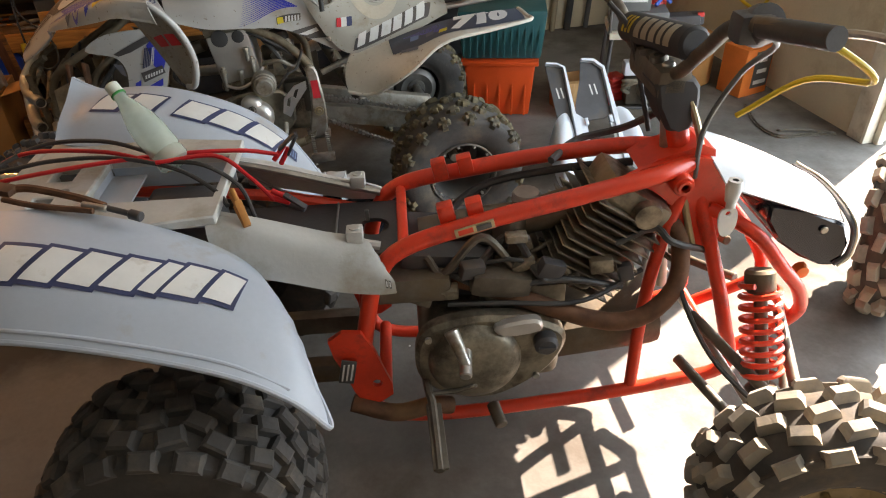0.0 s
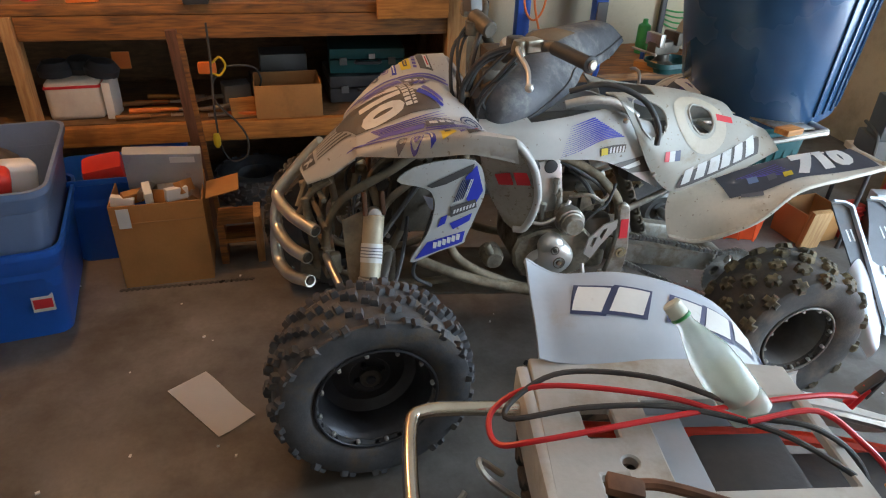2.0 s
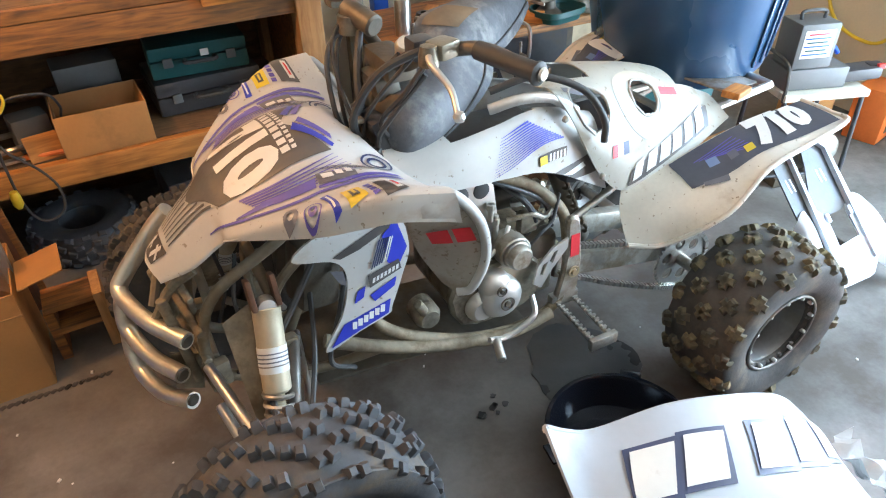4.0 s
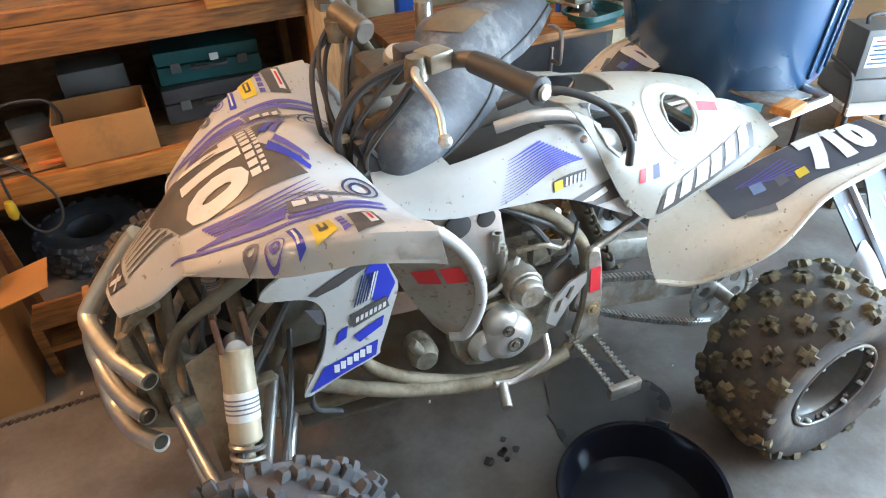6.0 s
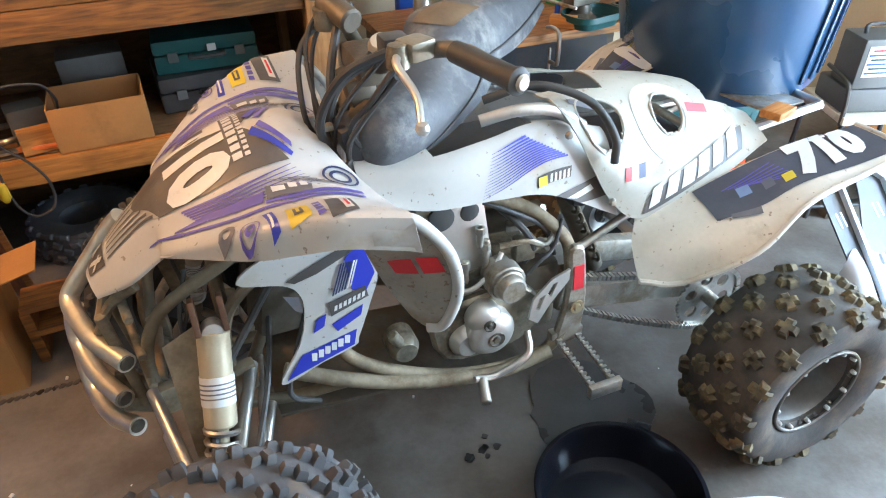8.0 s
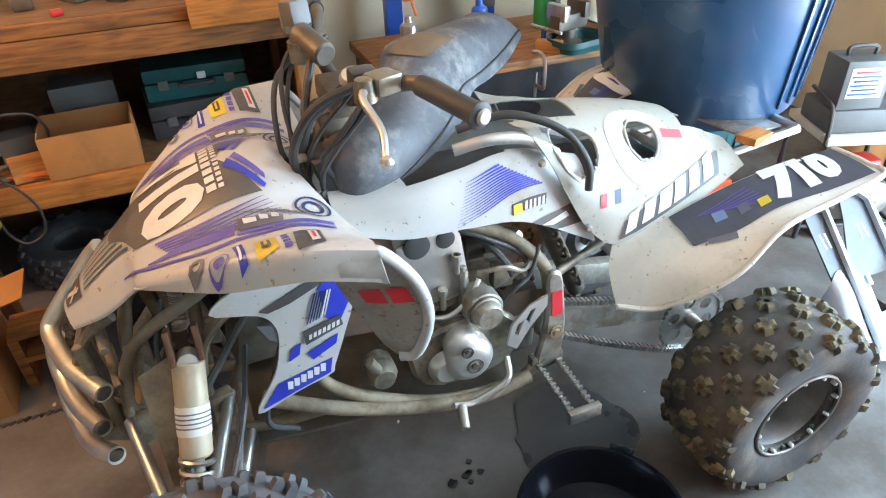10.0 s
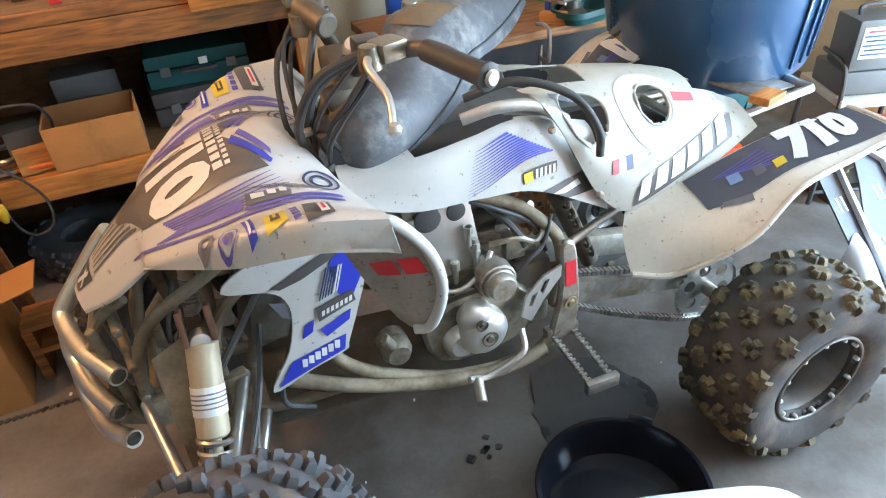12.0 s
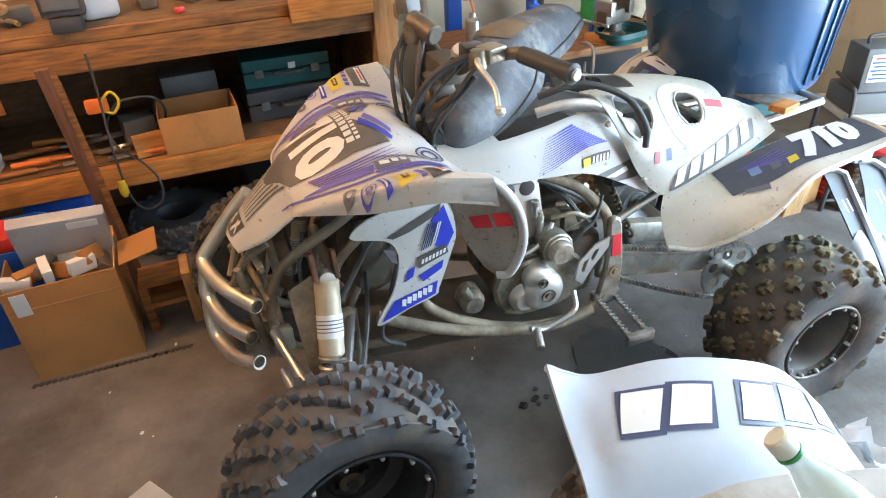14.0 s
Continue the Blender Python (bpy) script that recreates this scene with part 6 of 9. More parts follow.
# red tube frame
near = tube([(0.290, -0.150, 0.270), (0.300, -0.145, 0.380), (0.318, -0.140, 0.480), (0.345, -0.135, 0.580), (0.410, -0.130, 0.655), (0.590, -0.125, 0.708), (0.780, -0.115, 0.745), (0.950, -0.090, 0.768), (1.060, -0.035, 0.770)], 0.0195, 14, 8)
far = tube([(0.290, 0.140, 0.270), (0.300, 0.135, 0.380), (0.318, 0.130, 0.480), (0.345, 0.125, 0.590), (0.410, 0.120, 0.668), (0.590, 0.115, 0.705), (0.780, 0.105, 0.735), (0.950, 0.085, 0.755), (1.060, 0.035, 0.765)], 0.0195, 14, 8)
fr = part("frame_rail", near, M_RED, red, "red painted top frame rail")
part("frame_rail", far, M_RED, red, "red painted top frame rail")
decal_plate = part("badge", box(0.085, 0.004, 0.020, (0.560, -0.146, 0.703), 0.001, (0, -13, 4)), M_GOLD, fr, "gold and black rail badge")
for k in range(2):
    part("badge_bar", box(0.032, 0.002, 0.012, (0.541 + 0.038 * k, -0.1495, 0.699 + 0.009 * k), 0.0005, (0, -13, 4)), M_BLACKG if k else M_RED, decal_plate)
for side in (-1, 1):
    part("lower_rail", tube([(1.075, side * 0.045, 0.690), (1.110, side * 0.100, 0.560), (1.150, side * 0.150, 0.400), (1.180, side * 0.155, 0.260), (1.050, side * 0.155, 0.215), (0.800, side * 0.155, 0.180), (0.480, side * 0.155, 0.160), (0.330, side * 0.152, 0.190), (0.285, side * 0.150, 0.290)], 0.017, 12), M_RED, red, "red painted lower frame rail")
    part("down_tube", tube([(1.045, side * 0.040, 0.720), (0.990, side * 0.085, 0.580), (0.960, side * 0.120, 0.420), (0.950, side * 0.150, 0.200)], 0.015, 10), M_RED, red)
    part("swing_bracket", plate([(0.225, 0.440), (0.30, 0.46), (0.345, 0.34), (0.36, 0.26), (0.29, 0.235), (0.255, 0.33)], 0.012, "y", side * 0.165 - 0.006, 2, [circle(0.325, 0.30, 0.012, 0.012, 12)]), M_RED, red, "red pressed swingarm bracket")
    part("shock_tower", tube([(1.10, side * 0.06, 0.66), (1.18, side * 0.13, 0.63), (1.25, side * 0.15, 0.55), (1.33, side * 0.13, 0.45), (1.36, side * 0.09, 0.34), (1.20, side * 0.10, 0.25)], 0.016, 10), M_RED, red)
    part("seat_bracket", add(box(0.035, 0.030, 0.05, (0.505, side * 0.10, 0.715), 0.005, (0, -12, 0)), box(0.035, 0.030, 0.045, (0.565, side * 0.10, 0.725), 0.005, (0, -12, 0))), M_RED, red, "red folded tank bracket")
part("neck_gusset", plate([(0.93, 0.76), (1.02, 0.80), (1.09, 0.80), (1.10, 0.62), (1.04, 0.60), (1.00, 0.68)], 0.10, "y", -0.05, 2), M_RED, red, "red welded steering head gusset")
part("head_lug", add(lathe([(0.010, 0.05), (0.021, 0.05), (0.024, 0.045), (0.024, 0.0), (0.010, 0.0)], 18, (1.010, -0.055, 0.745), (90, 0, 0)), lathe([(0.010, 0.012), (0.016, 0.012), (0.016, 0.0), (0.010, 0.0)], 14, (1.010, -0.102, 0.745), (90, 0, 0))), M_RED, red)
part("steering_head", rod((1.07, 0, 0.62), (1.00, 0, 0.885), 0.028, seg=18), M_RED, red)
for a, b, r in (((0.41, -0.12, 0.655), (0.41, 0.12, 0.665), 0.012), ((0.34, -0.13, 0.22), (0.34, 0.13, 0.22), 0.016), ((1.36, -0.09, 0.34), (1.36, 0.09, 0.34), 0.014), ((1.18, -0.155, 0.26), (1.18, 0.155, 0.26), 0.014)):
    part("cross_bar", rod(a, b, r), M_RED, red)
part("neck_plate", plate([(0.90, 0.755), (1.02, 0.79), (1.10, 0.77), (1.135, 0.66), (1.13, 0.56), (1.075, 0.55), (1.02, 0.66), (0.96, 0.715)], 0.012, "y", -0.062, 3), M_RED, red, "red pressed neck plate")
clut = random.Random(8)
for k in range(16):
    x, y, z = 0.42 + 0.038 * k, clut.uniform(-0.13, 0.08), clut.uniform(0.49, 0.62)
    pts = [(x, y, z), (x + clut.uniform(0.03, 0.10), y + clut.uniform(-0.05, 0.05), z + clut.uniform(-0.03, 0.06)), (x + clut.uniform(0.10, 0.18), y + clut.uniform(-0.05, 0.05), z + clut.uniform(-0.04, 0.06)), (x + clut.uniform(0.16, 0.26), y + clut.uniform(-0.03, 0.06), z + clut.uniform(-0.06, 0.04))]
    part("hose", tube(pts, clut.uniform(0.005, 0.010), 8), (M_RUBBER, M_DARK, M_RUBBER, M_ALU_DARK)[k % 4], red)
for k in range(9):
    x, z = 0.44 + 0.058 * k, clut.uniform(0.50, 0.585)
    part("bracket", box(clut.uniform(0.03, 0.06), 0.03, clut.uniform(0.02, 0.045), (x, -0.135 + clut.uniform(0, 0.04), z), 0.006, (clut.uniform(-20, 20), clut.uniform(-30, 30), clut.uniform(-20, 20))), (M_DARK, M_ALU_DARK, M_BLACKP)[k % 3], red)
part("air_box", box(0.22, 0.20, 0.12, (0.50, 0.0, 0.545), 0.03, (0, 6, 0)), M_BLACKP, red)
part("dark_sump", box(0.30, 0.22, 0.10, (0.88, 0.0, 0.33), 0.03, (0, -6, 0)), M_DARK, red)

# engine
e2 = part("engine", add(box(0.34, 0.24, 0.20, (0.60, -0.02, 0.34), 0.04, (0, 0, 0), 3), box(0.20, 0.20, 0.10, (0.68, -0.02, 0.47), 0.03)), M_ALU_DARK, red, "oily aluminium engine block")
COV = [(0.42, 0.40), (0.455, 0.465), (0.56, 0.49), (0.68, 0.475), (0.76, 0.43), (0.755, 0.36), (0.70, 0.29), (0.60, 0.235), (0.50, 0.25), (0.43, 0.31)]
part("clutch_cover", add(plate(COV, 0.045, "y", -0.185, 4, (), 0.010), lathe([(0, 0.034), (0.07, 0.032), (0.095, 0.022), (0.105, 0.008), (0.108, 0)], 32, (0.555, -0.185, 0.365), (90, 0, 0))), M_ALU_DARK, e2, "dull golden alloy clutch cover")
for x, z in ((0.45, 0.44), (0.70, 0.455), (0.70, 0.305)):
    part("cover_bolt", lathe([(0, 0.008), (0.008, 0.008), (0.008, 0)], 8, (x, -0.185, z), (90, 0, 0)), M_STEEL, e2)
part("filler_cap", add(lathe([(0, 0.03), (0.02, 0.03), (0.028, 0.022), (0.028, 0)], 12, (0.715, -0.185, 0.415), (90, 0, 0)), box(0.04, 0.02, 0.008, (0.715, -0.21, 0.415), 0.002)), M_BLACKP, e2, "black oil filler cap")
part("bright_casting", plate([(0.60, 0.475), (0.69, 0.49), (0.70, 0.455), (0.62, 0.445)], 0.03, "y", -0.205, 3, (), 0.006), M_ALU_CLEAN, e2)
part("kick_boss", add(rod((0.535, -0.18, 0.43), (0.525, -0.275, 0.405), 0.014), rod((0.50, -0.20, 0.475), (0.53, -0.25, 0.415), 0.017, 0.012)), M_STEEL, e2, "steel shift shaft stub")
CY = (0.86, -0.01, 0.60)
cyl = part("cylinder", box(0.13, 0.15, 0.22, (0.855, -0.01, 0.585), 0.02, (0, 33, 0)), M_DARK, e2, "black finned cylinder")
for k in range(11):
    t = k / 10
    part("fin", box(0.20 - 0.02 * abs(t - 0.5), 0.21, 0.004, (0.795 + 0.112 * t, -0.01, 0.500 + 0.175 * t), 0.0015, (0, 33, 0)), M_ALU_DARK if k % 3 else M_DARK, cyl)
part("cylinder_head", add(box(0.16, 0.17, 0.07, (0.925, -0.01, 0.685), 0.02, (0, 33, 0)), lathe([(0, 0.02), (0.03, 0.018), (0.035, 0)], 20, (0.94, -0.098, 0.68), (90, 0, 0))), M_ALU_DARK, e2, "oily cylinder head")
part("intake_boot", add(tube([(0.80, 0.0, 0.66), (0.70, 0.0, 0.63), (0.58, 0.0, 0.62), (0.45, 0.0, 0.60)], 0.04, 14), lathe([(0, 0.06), (0.035, 0.06), (0.04, 0.05), (0.04, -0.05), (0.03, -0.06), (0, -0.06)], 18, (0.65, -0.03, 0.60))), M_DARK, e2, "greasy carburettor and boot")
part("carb_top", lathe([(0, 0.02), (0.03, 0.02), (0.034, 0.012), (0.034, -0.02)], 18, (0.70, 0.03, 0.66)), M_ALU, e2)
part("carb_link", box(0.05, 0.03, 0.02, (0.66, -0.08, 0.63), 0.006), M_ALU, e2)
for pts, r in (([(0.50, -0.10, 0.56), (0.60, -0.13, 0.53), (0.75, -0.14, 0.55), (0.90, -0.12, 0.50)], 0.008), ([(0.48, 0.03, 0.60), (0.60, 0.10, 0.66), (0.78, 0.09, 0.70), (0.95, 0.05, 0.73)], 0.010), ([(0.76, 0.06, 0.74), (0.84, 0.14, 0.75), (0.95, 0.13, 0.78), (1.01, 0.05, 0.86)], 0.009), ([(0.50, -0.14, 0.50), (0.62, -0.16, 0.51), (0.80, -0.16, 0.50), (0.95, -0.10, 0.53)], 0.006)):
    part("engine_hose", tube(pts, r, 8), M_RUBBER, e2)
part("exhaust_header", tube([(0.98, -0.03, 0.66), (1.03, -0.09, 0.60), (1.00, -0.16, 0.50), (0.86, -0.18, 0.45), (0.55, -0.10, 0.53), (0.40, -0.06, 0.54)], 0.021, 12), M_RUST, e2, "rusty exhaust header")
part("sump_clutter", add(box(0.18, 0.10, 0.07, (0.42, -0.09, 0.54), 0.02), box(0.14, 0.10, 0.06, (0.62, -0.10, 0.54), 0.02, (0, 8, 0))), M_DARK, e2)
pegr = part("foot_peg", add(add(tube([(0.44, -0.17, 0.30), (0.445, -0.24, 0.325), (0.45, -0.27, 0.315), (0.455, -0.42, 0.285)], 0.010, 8), box(0.034, 0.16, 0.010, (0.455, -0.34, 0.300), 0.003, (10, 0, 2))), tube([(0.45, -0.245, 0.33), (0.50, -0.245, 0.332), (0.545, -0.245, 0.345), (0.54, -0.22, 0.315), (0.46, -0.22, 0.305)], 0.005, 6)), M_DARK, red, "bent black steel foot peg and brake pedal")
part("peg_stub", rod((0.60, -0.17, 0.20), (0.615, -0.23, 0.185), 0.016), M_DARK, red)
part("heat_shield", tube([(0.26, -0.17, 0.24), (0.36, -0.18, 0.205), (0.45, -0.175, 0.215), (0.50, -0.165, 0.20)], 0.022, 10), M_RUST, red)
lab = part("shock_label", box(0.035, 0.004, 0.07, (0.262, -0.187, 0.36), 0.002, (0, 12, 0)), M_BLACKG, red, "black hang tag with pale stripes")
for k in range(3):
    part("stripe", box(0.004, 0.002, 0.05, (0.252 + 0.010 * k, -0.190, 0.36), 0.0, (0, 12, 0)), M_DECALW, lab)
part("swingarm", add(box(0.34, 0.04, 0.06, (0.11, -0.09, 0.28), 0.012), box(0.34, 0.04, 0.06, (0.11, 0.09, 0.28), 0.012)), M_DARK, red)

# front suspension
for side in (-1, 1):
    ao = bmesh.new()
    for x0, x1, z0, z1 in ((1.28, 1.21, 0.42, 0.36), (1.07, 1.19, 0.42, 0.36), (1.33, 1.215, 0.29, 0.21), (1.06, 1.19, 0.28, 0.21)):
        add(ao, rod((x0, side * 0.14, z0), (x1, side * 0.42, z1), 0.013))
    part("suspension_arm", ao, M_DARK, red, "dark steel suspension arms")
    part("steering_knuckle", add(box(0.05, 0.05, 0.18, (1.20, side * 0.42, 0.285), 0.012), rod((1.20, side * 0.41, 0.273), (1.20, side * 0.50, 0.273), 0.03, seg=18)), M_DARK, red)
    top, low = Vector((1.165, side * 0.205, 0.590)), Vector((1.175, side * 0.330, 0.330))
    ax = (low - top).normalized()
    px = ax.orthogonal().normalized()
    py = ax.cross(px)
    sh = part("front_shock", add(rod(top, low, 0.014), add(rod(top, top + ax * 0.05, 0.032, seg=18), rod(low - ax * 0.03, low, 0.036, seg=18))), M_DARK, red)
    part("spring", tube([top + ax * (0.03 + 0.215 * k / 72) + 0.040 * (math.cos(k * 0.75) * px + math.sin(k * 0.75) * py) for k in range(73)], 0.0065, 6, 2), M_RED, sh, "red coil spring")
    part("tie_rod", rod((1.08, side * 0.05, 0.40), (1.14, side * 0.42, 0.33), 0.009), M_STEEL, red)
    part("brake_line", tube([(1.04, side * 0.05, 0.62), (1.02, side * 0.16, 0.52), (1.06, side * 0.28, 0.42), (1.14, side * 0.40, 0.36)], 0.006, 6), M_RUBBER, red)
part("steering_shaft", rod((1.05, 0, 0.40), (0.975, 0, 0.98), 0.014), M_STEEL, red)
part("wiring", tube([(1.02, -0.02, 0.92), (1.06, -0.04, 0.80), (1.04, -0.05, 0.70), (1.06, -0.10, 0.58)], 0.008, 8), M_GOLD, red, "tan taped wiring loom")

# headlight cowl
COWL = Skin([
    [(1.085, 0.150, 0.755), (1.075, 0.060, 0.805), (1.080, -0.040, 0.790), (1.100, -0.120, 0.745)],
    [(1.180, 0.155, 0.735), (1.175, 0.060, 0.765), (1.185, -0.050, 0.755), (1.200, -0.135, 0.715)],
    [(1.290, 0.140, 0.695), (1.290, 0.050, 0.715), (1.300, -0.050, 0.705), (1.310, -0.130, 0.670)],
    [(1.375, 0.110, 0.655), (1.385, 0.040, 0.668), (1.390, -0.050, 0.662), (1.385, -0.120, 0.640)]])
cowl = part("headlight_cowl", COWL.sheet(18, 16, 0.004), M_SPARE, red, "white headlight cowl over a black nose")
part("cowl_nose", plate([(1.20, 0.70), (1.385, 0.635), (1.405, 0.54), (1.36, 0.525), (1.24, 0.60)], 0.25, "y", -0.128, 2, (), 0.006), M_BLACKGLOSS, red, "glossy black headlight nose")
part("nose_trim", tube([(1.385, 0.115, 0.655), (1.398, 0.0, 0.662), (1.396, -0.128, 0.640), (1.412, -0.130, 0.560), (1.385, -0.130, 0.530)], 0.006, 8), M_BLACKP, cowl)
part("trim_light", tube([(1.392, 0.115, 0.662), (1.405, 0.0, 0.668), (1.403, -0.130, 0.645), (1.420, -0.133, 0.560), (1.395, -0.133, 0.525)], 0.0035, 6), M_CHROME, cowl)
part("cowl_bolt", lathe([(0, 0.004), (0.008, 0.003), (0.009, 0)], 12, (1.335, -0.132, 0.628), (90, 0, 0)), M_ALU, red)
part("marker_lamp", lathe([(0, 0.02), (0.015, 0.018), (0.02, 0)], 14, (1.33, -0.10, 0.50), (90, 0, 0)), M_CABLE_O, red, "small amber marker lamp")
part("grab_loop", tube([(-0.42, 0.125, 0.745), (-0.52, 0.130, 0.745), (-0.585, 0.125, 0.745), (-0.610, 0.090, 0.745), (-0.610, -0.075, 0.745), (-0.585, -0.110, 0.745), (-0.52, -0.117, 0.745), (-0.42, -0.113, 0.745)], 0.0125, 12, 8), M_GRABLOOP, red, "chrome rear grab loop")
part("rear_hook", tube([(-0.43, -0.10, 0.70), (-0.50, -0.11, 0.66), (-0.56, -0.10, 0.65), (-0.57, -0.06, 0.68), (-0.53, -0.02, 0.72)], 0.005, 6), M_STEEL, red, "bent wire hook")
part("rear_stay", tube([(-0.44, -0.03, 0.70), (-0.50, -0.03, 0.76), (-0.51, -0.005, 0.77), (-0.47, 0.01, 0.72)], 0.005, 6), M_STEEL, red)
part("rear_frame", add(tube([(0.34, -0.12, 0.60), (0.10, -0.12, 0.66), (-0.20, -0.11, 0.70), (-0.42, -0.11, 0.72)], 0.014, 8), tube([(0.34, 0.12, 0.60), (0.10, 0.12, 0.66), (-0.20, 0.11, 0.70), (-0.42, 0.11, 0.72)], 0.014, 8)), M_RED, red)

# handlebar
hb = part("handlebar", tube([(0.86, 0.50, 1.06), (0.895, 0.37, 1.06), (0.945, 0.27, 1.02), (0.970, 0.20, 0.955), (0.980, 0.00, 0.955), (1.00, -0.09, 1.03), (0.995, -0.22, 1.12), (1.03, -0.41, 1.155)], 0.014, 12, 8), M_DARK, red, "black handlebar with a crossbar pad")
PAD_A, PAD_B = Vector((0.960, 0.215, 0.990)), Vector((0.998, -0.060, 1.035))
pad = part("bar_pad", rod(PAD_A, PAD_B, 0.034, seg=24), M_FOAM, hb, "black foam crossbar pad with yellow and tan marks")
pad_x = (PAD_B - PAD_A).normalized()
pad_n = Vector((-0.46, -0.80, 0.42))
pad_n = (pad_n - pad_x * pad_n.dot(pad_x)).normalized()
pad_y = pad_n.cross(pad_x)
PAD_TURN = Matrix((pad_x, pad_y, pad_n)).transposed().to_4x4()
for t, w, h, material in ((0.13, 0.010, 0.040, M_YELLOW), (0.185, 0.010, 0.040, M_YELLOW), (0.24, 0.010, 0.040, M_YELLOW), (0.36, 0.024, 0.050, M_CREAM), (0.48, 0.024, 0.050, M_CREAM), (0.60, 0.024, 0.050, M_CREAM), (0.71, 0.018, 0.050, M_CREAM), (0.82, 0.024, 0.050, M_CREAM)):
    bm = bmesh.new()
    rings = []
    for q in range(7):
        a = (q / 6 - 0.5) * h / 0.034
        c = PAD_A.lerp(PAD_B, t) + 0.0348 * (math.cos(a) * pad_n + math.sin(a) * pad_y) + pad_x * (0.006 * (q / 3 - 1))
        rings.append((bm.verts.new(c - pad_x * w / 2), bm.verts.new(c + pad_x * w / 2)))
    for (a, b), (c, d) in zip(rings, rings[1:]):
        bm.faces.new((a, b, d, c))
    bmesh.ops.solidify(bm, geom=bm.faces[:], thickness=0.0012)
    part("pad_mark", bm, material, pad)
part("grip", tube([(1.005, -0.27, 1.13), (1.032, -0.42, 1.157)], 0.018, 14), M_RUBBER, hb, "black rubber grip")
part("grip", tube([(0.89, 0.38, 1.06), (0.858, 0.51, 1.06)], 0.018, 14), M_RUBBER, hb, "black rubber grip")
part("throttle_box", add(box(0.06, 0.05, 0.05, (1.005, -0.235, 1.12), 0.012), lathe([(0, 0.02), (0.03, 0.018), (0.034, 0), (0.034, -0.02)], 18, (1.02, -0.24, 1.125), (60, 0, 0))), M_BLACKP, hb, "black thumb throttle housing")
part("lever", tube([(1.03, -0.24, 1.12), (1.07, -0.28, 1.12), (1.11, -0.36, 1.14), (1.125, -0.44, 1.15)], 0.007, 8), M_ALU, hb, "alloy brake lever")
part("lever", tube([(0.91, 0.35, 1.06), (0.94, 0.41, 1.05), (0.92, 0.51, 1.05)], 0.007, 8), M_ALU, hb, "alloy clutch lever")
part("bar_clamp", add(box(0.075, 0.20, 0.065, (0.985, 0.07, 0.940), 0.018), add(lathe([(0.010, 0.012), (0.018, 0.012), (0.020, 0)], 16, (0.965, 0.090, 0.972), (0, -15, 0)), lathe([(0.010, 0.012), (0.018, 0.012), (0.020, 0)], 16, (0.968, 0.035, 0.974), (0, -15, 0)))), M_DARK, hb)
part("control_cable", tube([(1.03, -0.22, 1.11), (1.10, -0.16, 1.06), (1.09, -0.08, 0.98), (1.05, -0.06, 0.86), (1.05, -0.06, 0.74)], 0.006, 8), M_GREYP, hb, "grey control cable")
part("stem_bracket", plate([(0.945, 0.945), (1.025, 0.955), (1.045, 0.905), (1.035, 0.84), (0.985, 0.84)], 0.10, "y", -0.03, 2, (), 0.008), M_FOAM, hb, "black steering stem bracket")
part("control_cable", tube([(0.90, 0.20, 1.05), (0.94, 0.16, 1.0), (0.96, 0.10, 0.9), (0.98, 0.06, 0.8)], 0.006, 8), M_RUBBER, hb)
part("brake_hose", tube([(1.05, -0.26, 1.13), (1.12, -0.30, 1.10), (1.20, -0.30, 1.04), (1.16, -0.18, 1.0), (1.09, -0.10, 0.90)], 0.006, 8), M_CABLE_Y, hb, "yellow cable")
part("key", add(add(lathe([(0.006, 0.02), (0.014, 0.02), (0.017, 0.0), (0.012, -0.03), (0, -0.03)], 16, (1.085, -0.165, 0.770)), rod((1.085, -0.165, 0.745), (1.087, -0.167, 0.725), 0.010)), plate([(1.070, 0.720), (1.100, 0.722), (1.108, 0.690), (1.100, 0.660), (1.080, 0.658), (1.068, 0.69)], 0.005, "y", -0.168, 3, [circle(1.085, 0.712, 0.006, 0.006, 10)])), M_DECALW, red, "ignition key with a pale tag")

# ---- the workbench ----
BV = 1.09


def R(u, v, z, rx=0, ry=0, rz=0):
    return ROOM @ pose(u, v, z, rx, ry, rz)


bench = thing("workbench", ROOM, "long rough timber workbench with an open lower shelf", "workbench")
part("bench_top", box(3.4, 0.66, 0.04, (-1.72, BV + 0.345, 0.965), 0.004), M_PLY, bench, "worn dark bench top board")
part("front_beam", box(1.74, 0.04, 0.095, (-0.935, BV, 0.895), 0.004), M_OLDWOOD, bench, "stained front beam")
part("front_beam", box(1.60, 0.04, 0.095, (-2.63, BV, 0.895), 0.004), M_PINE, bench)
part("edge_board", box(3.36, 0.03, 0.04, (-1.74, BV - 0.005, 0.965), 0.003), M_OLDWOOD, bench)
part("shelf_beam", box(1.72, 0.04, 0.085, (-0.945, BV, 0.440), 0.004), M_PINE, bench, "pine shelf beam")
part("shelf_beam", box(1.60, 0.04, 0.085, (-2.63, BV, 0.440), 0.004), M_PINE, bench)
part("shelf_board", box(3.3, 0.62, 0.02, (-1.72, BV + 0.335, 0.475), 0.003), M_PLY, bench)
part("post", box(0.09, 0.088, 1.10, (-0.03, BV + 0.005, 0.55), 0.004), M_PINE_V, bench, "pale pine corner post")
part("post", box(0.045, 0.088, 0.945, (-1.832, BV + 0.005, 0.472), 0.004), M_PINE_V, bench, "reddish timber post")
part("post", box(0.088, 0.088, 0.945, (-0.03, WALL_V - 0.06, 0.472), 0.004), M_PINE_V, bench)
part("back_panel", box(3.4, 0.02, 0.94, (-1.72, WALL_V - 0.015, 0.47), 0.002), M_PLY, bench, "dark panel behind the shelf")
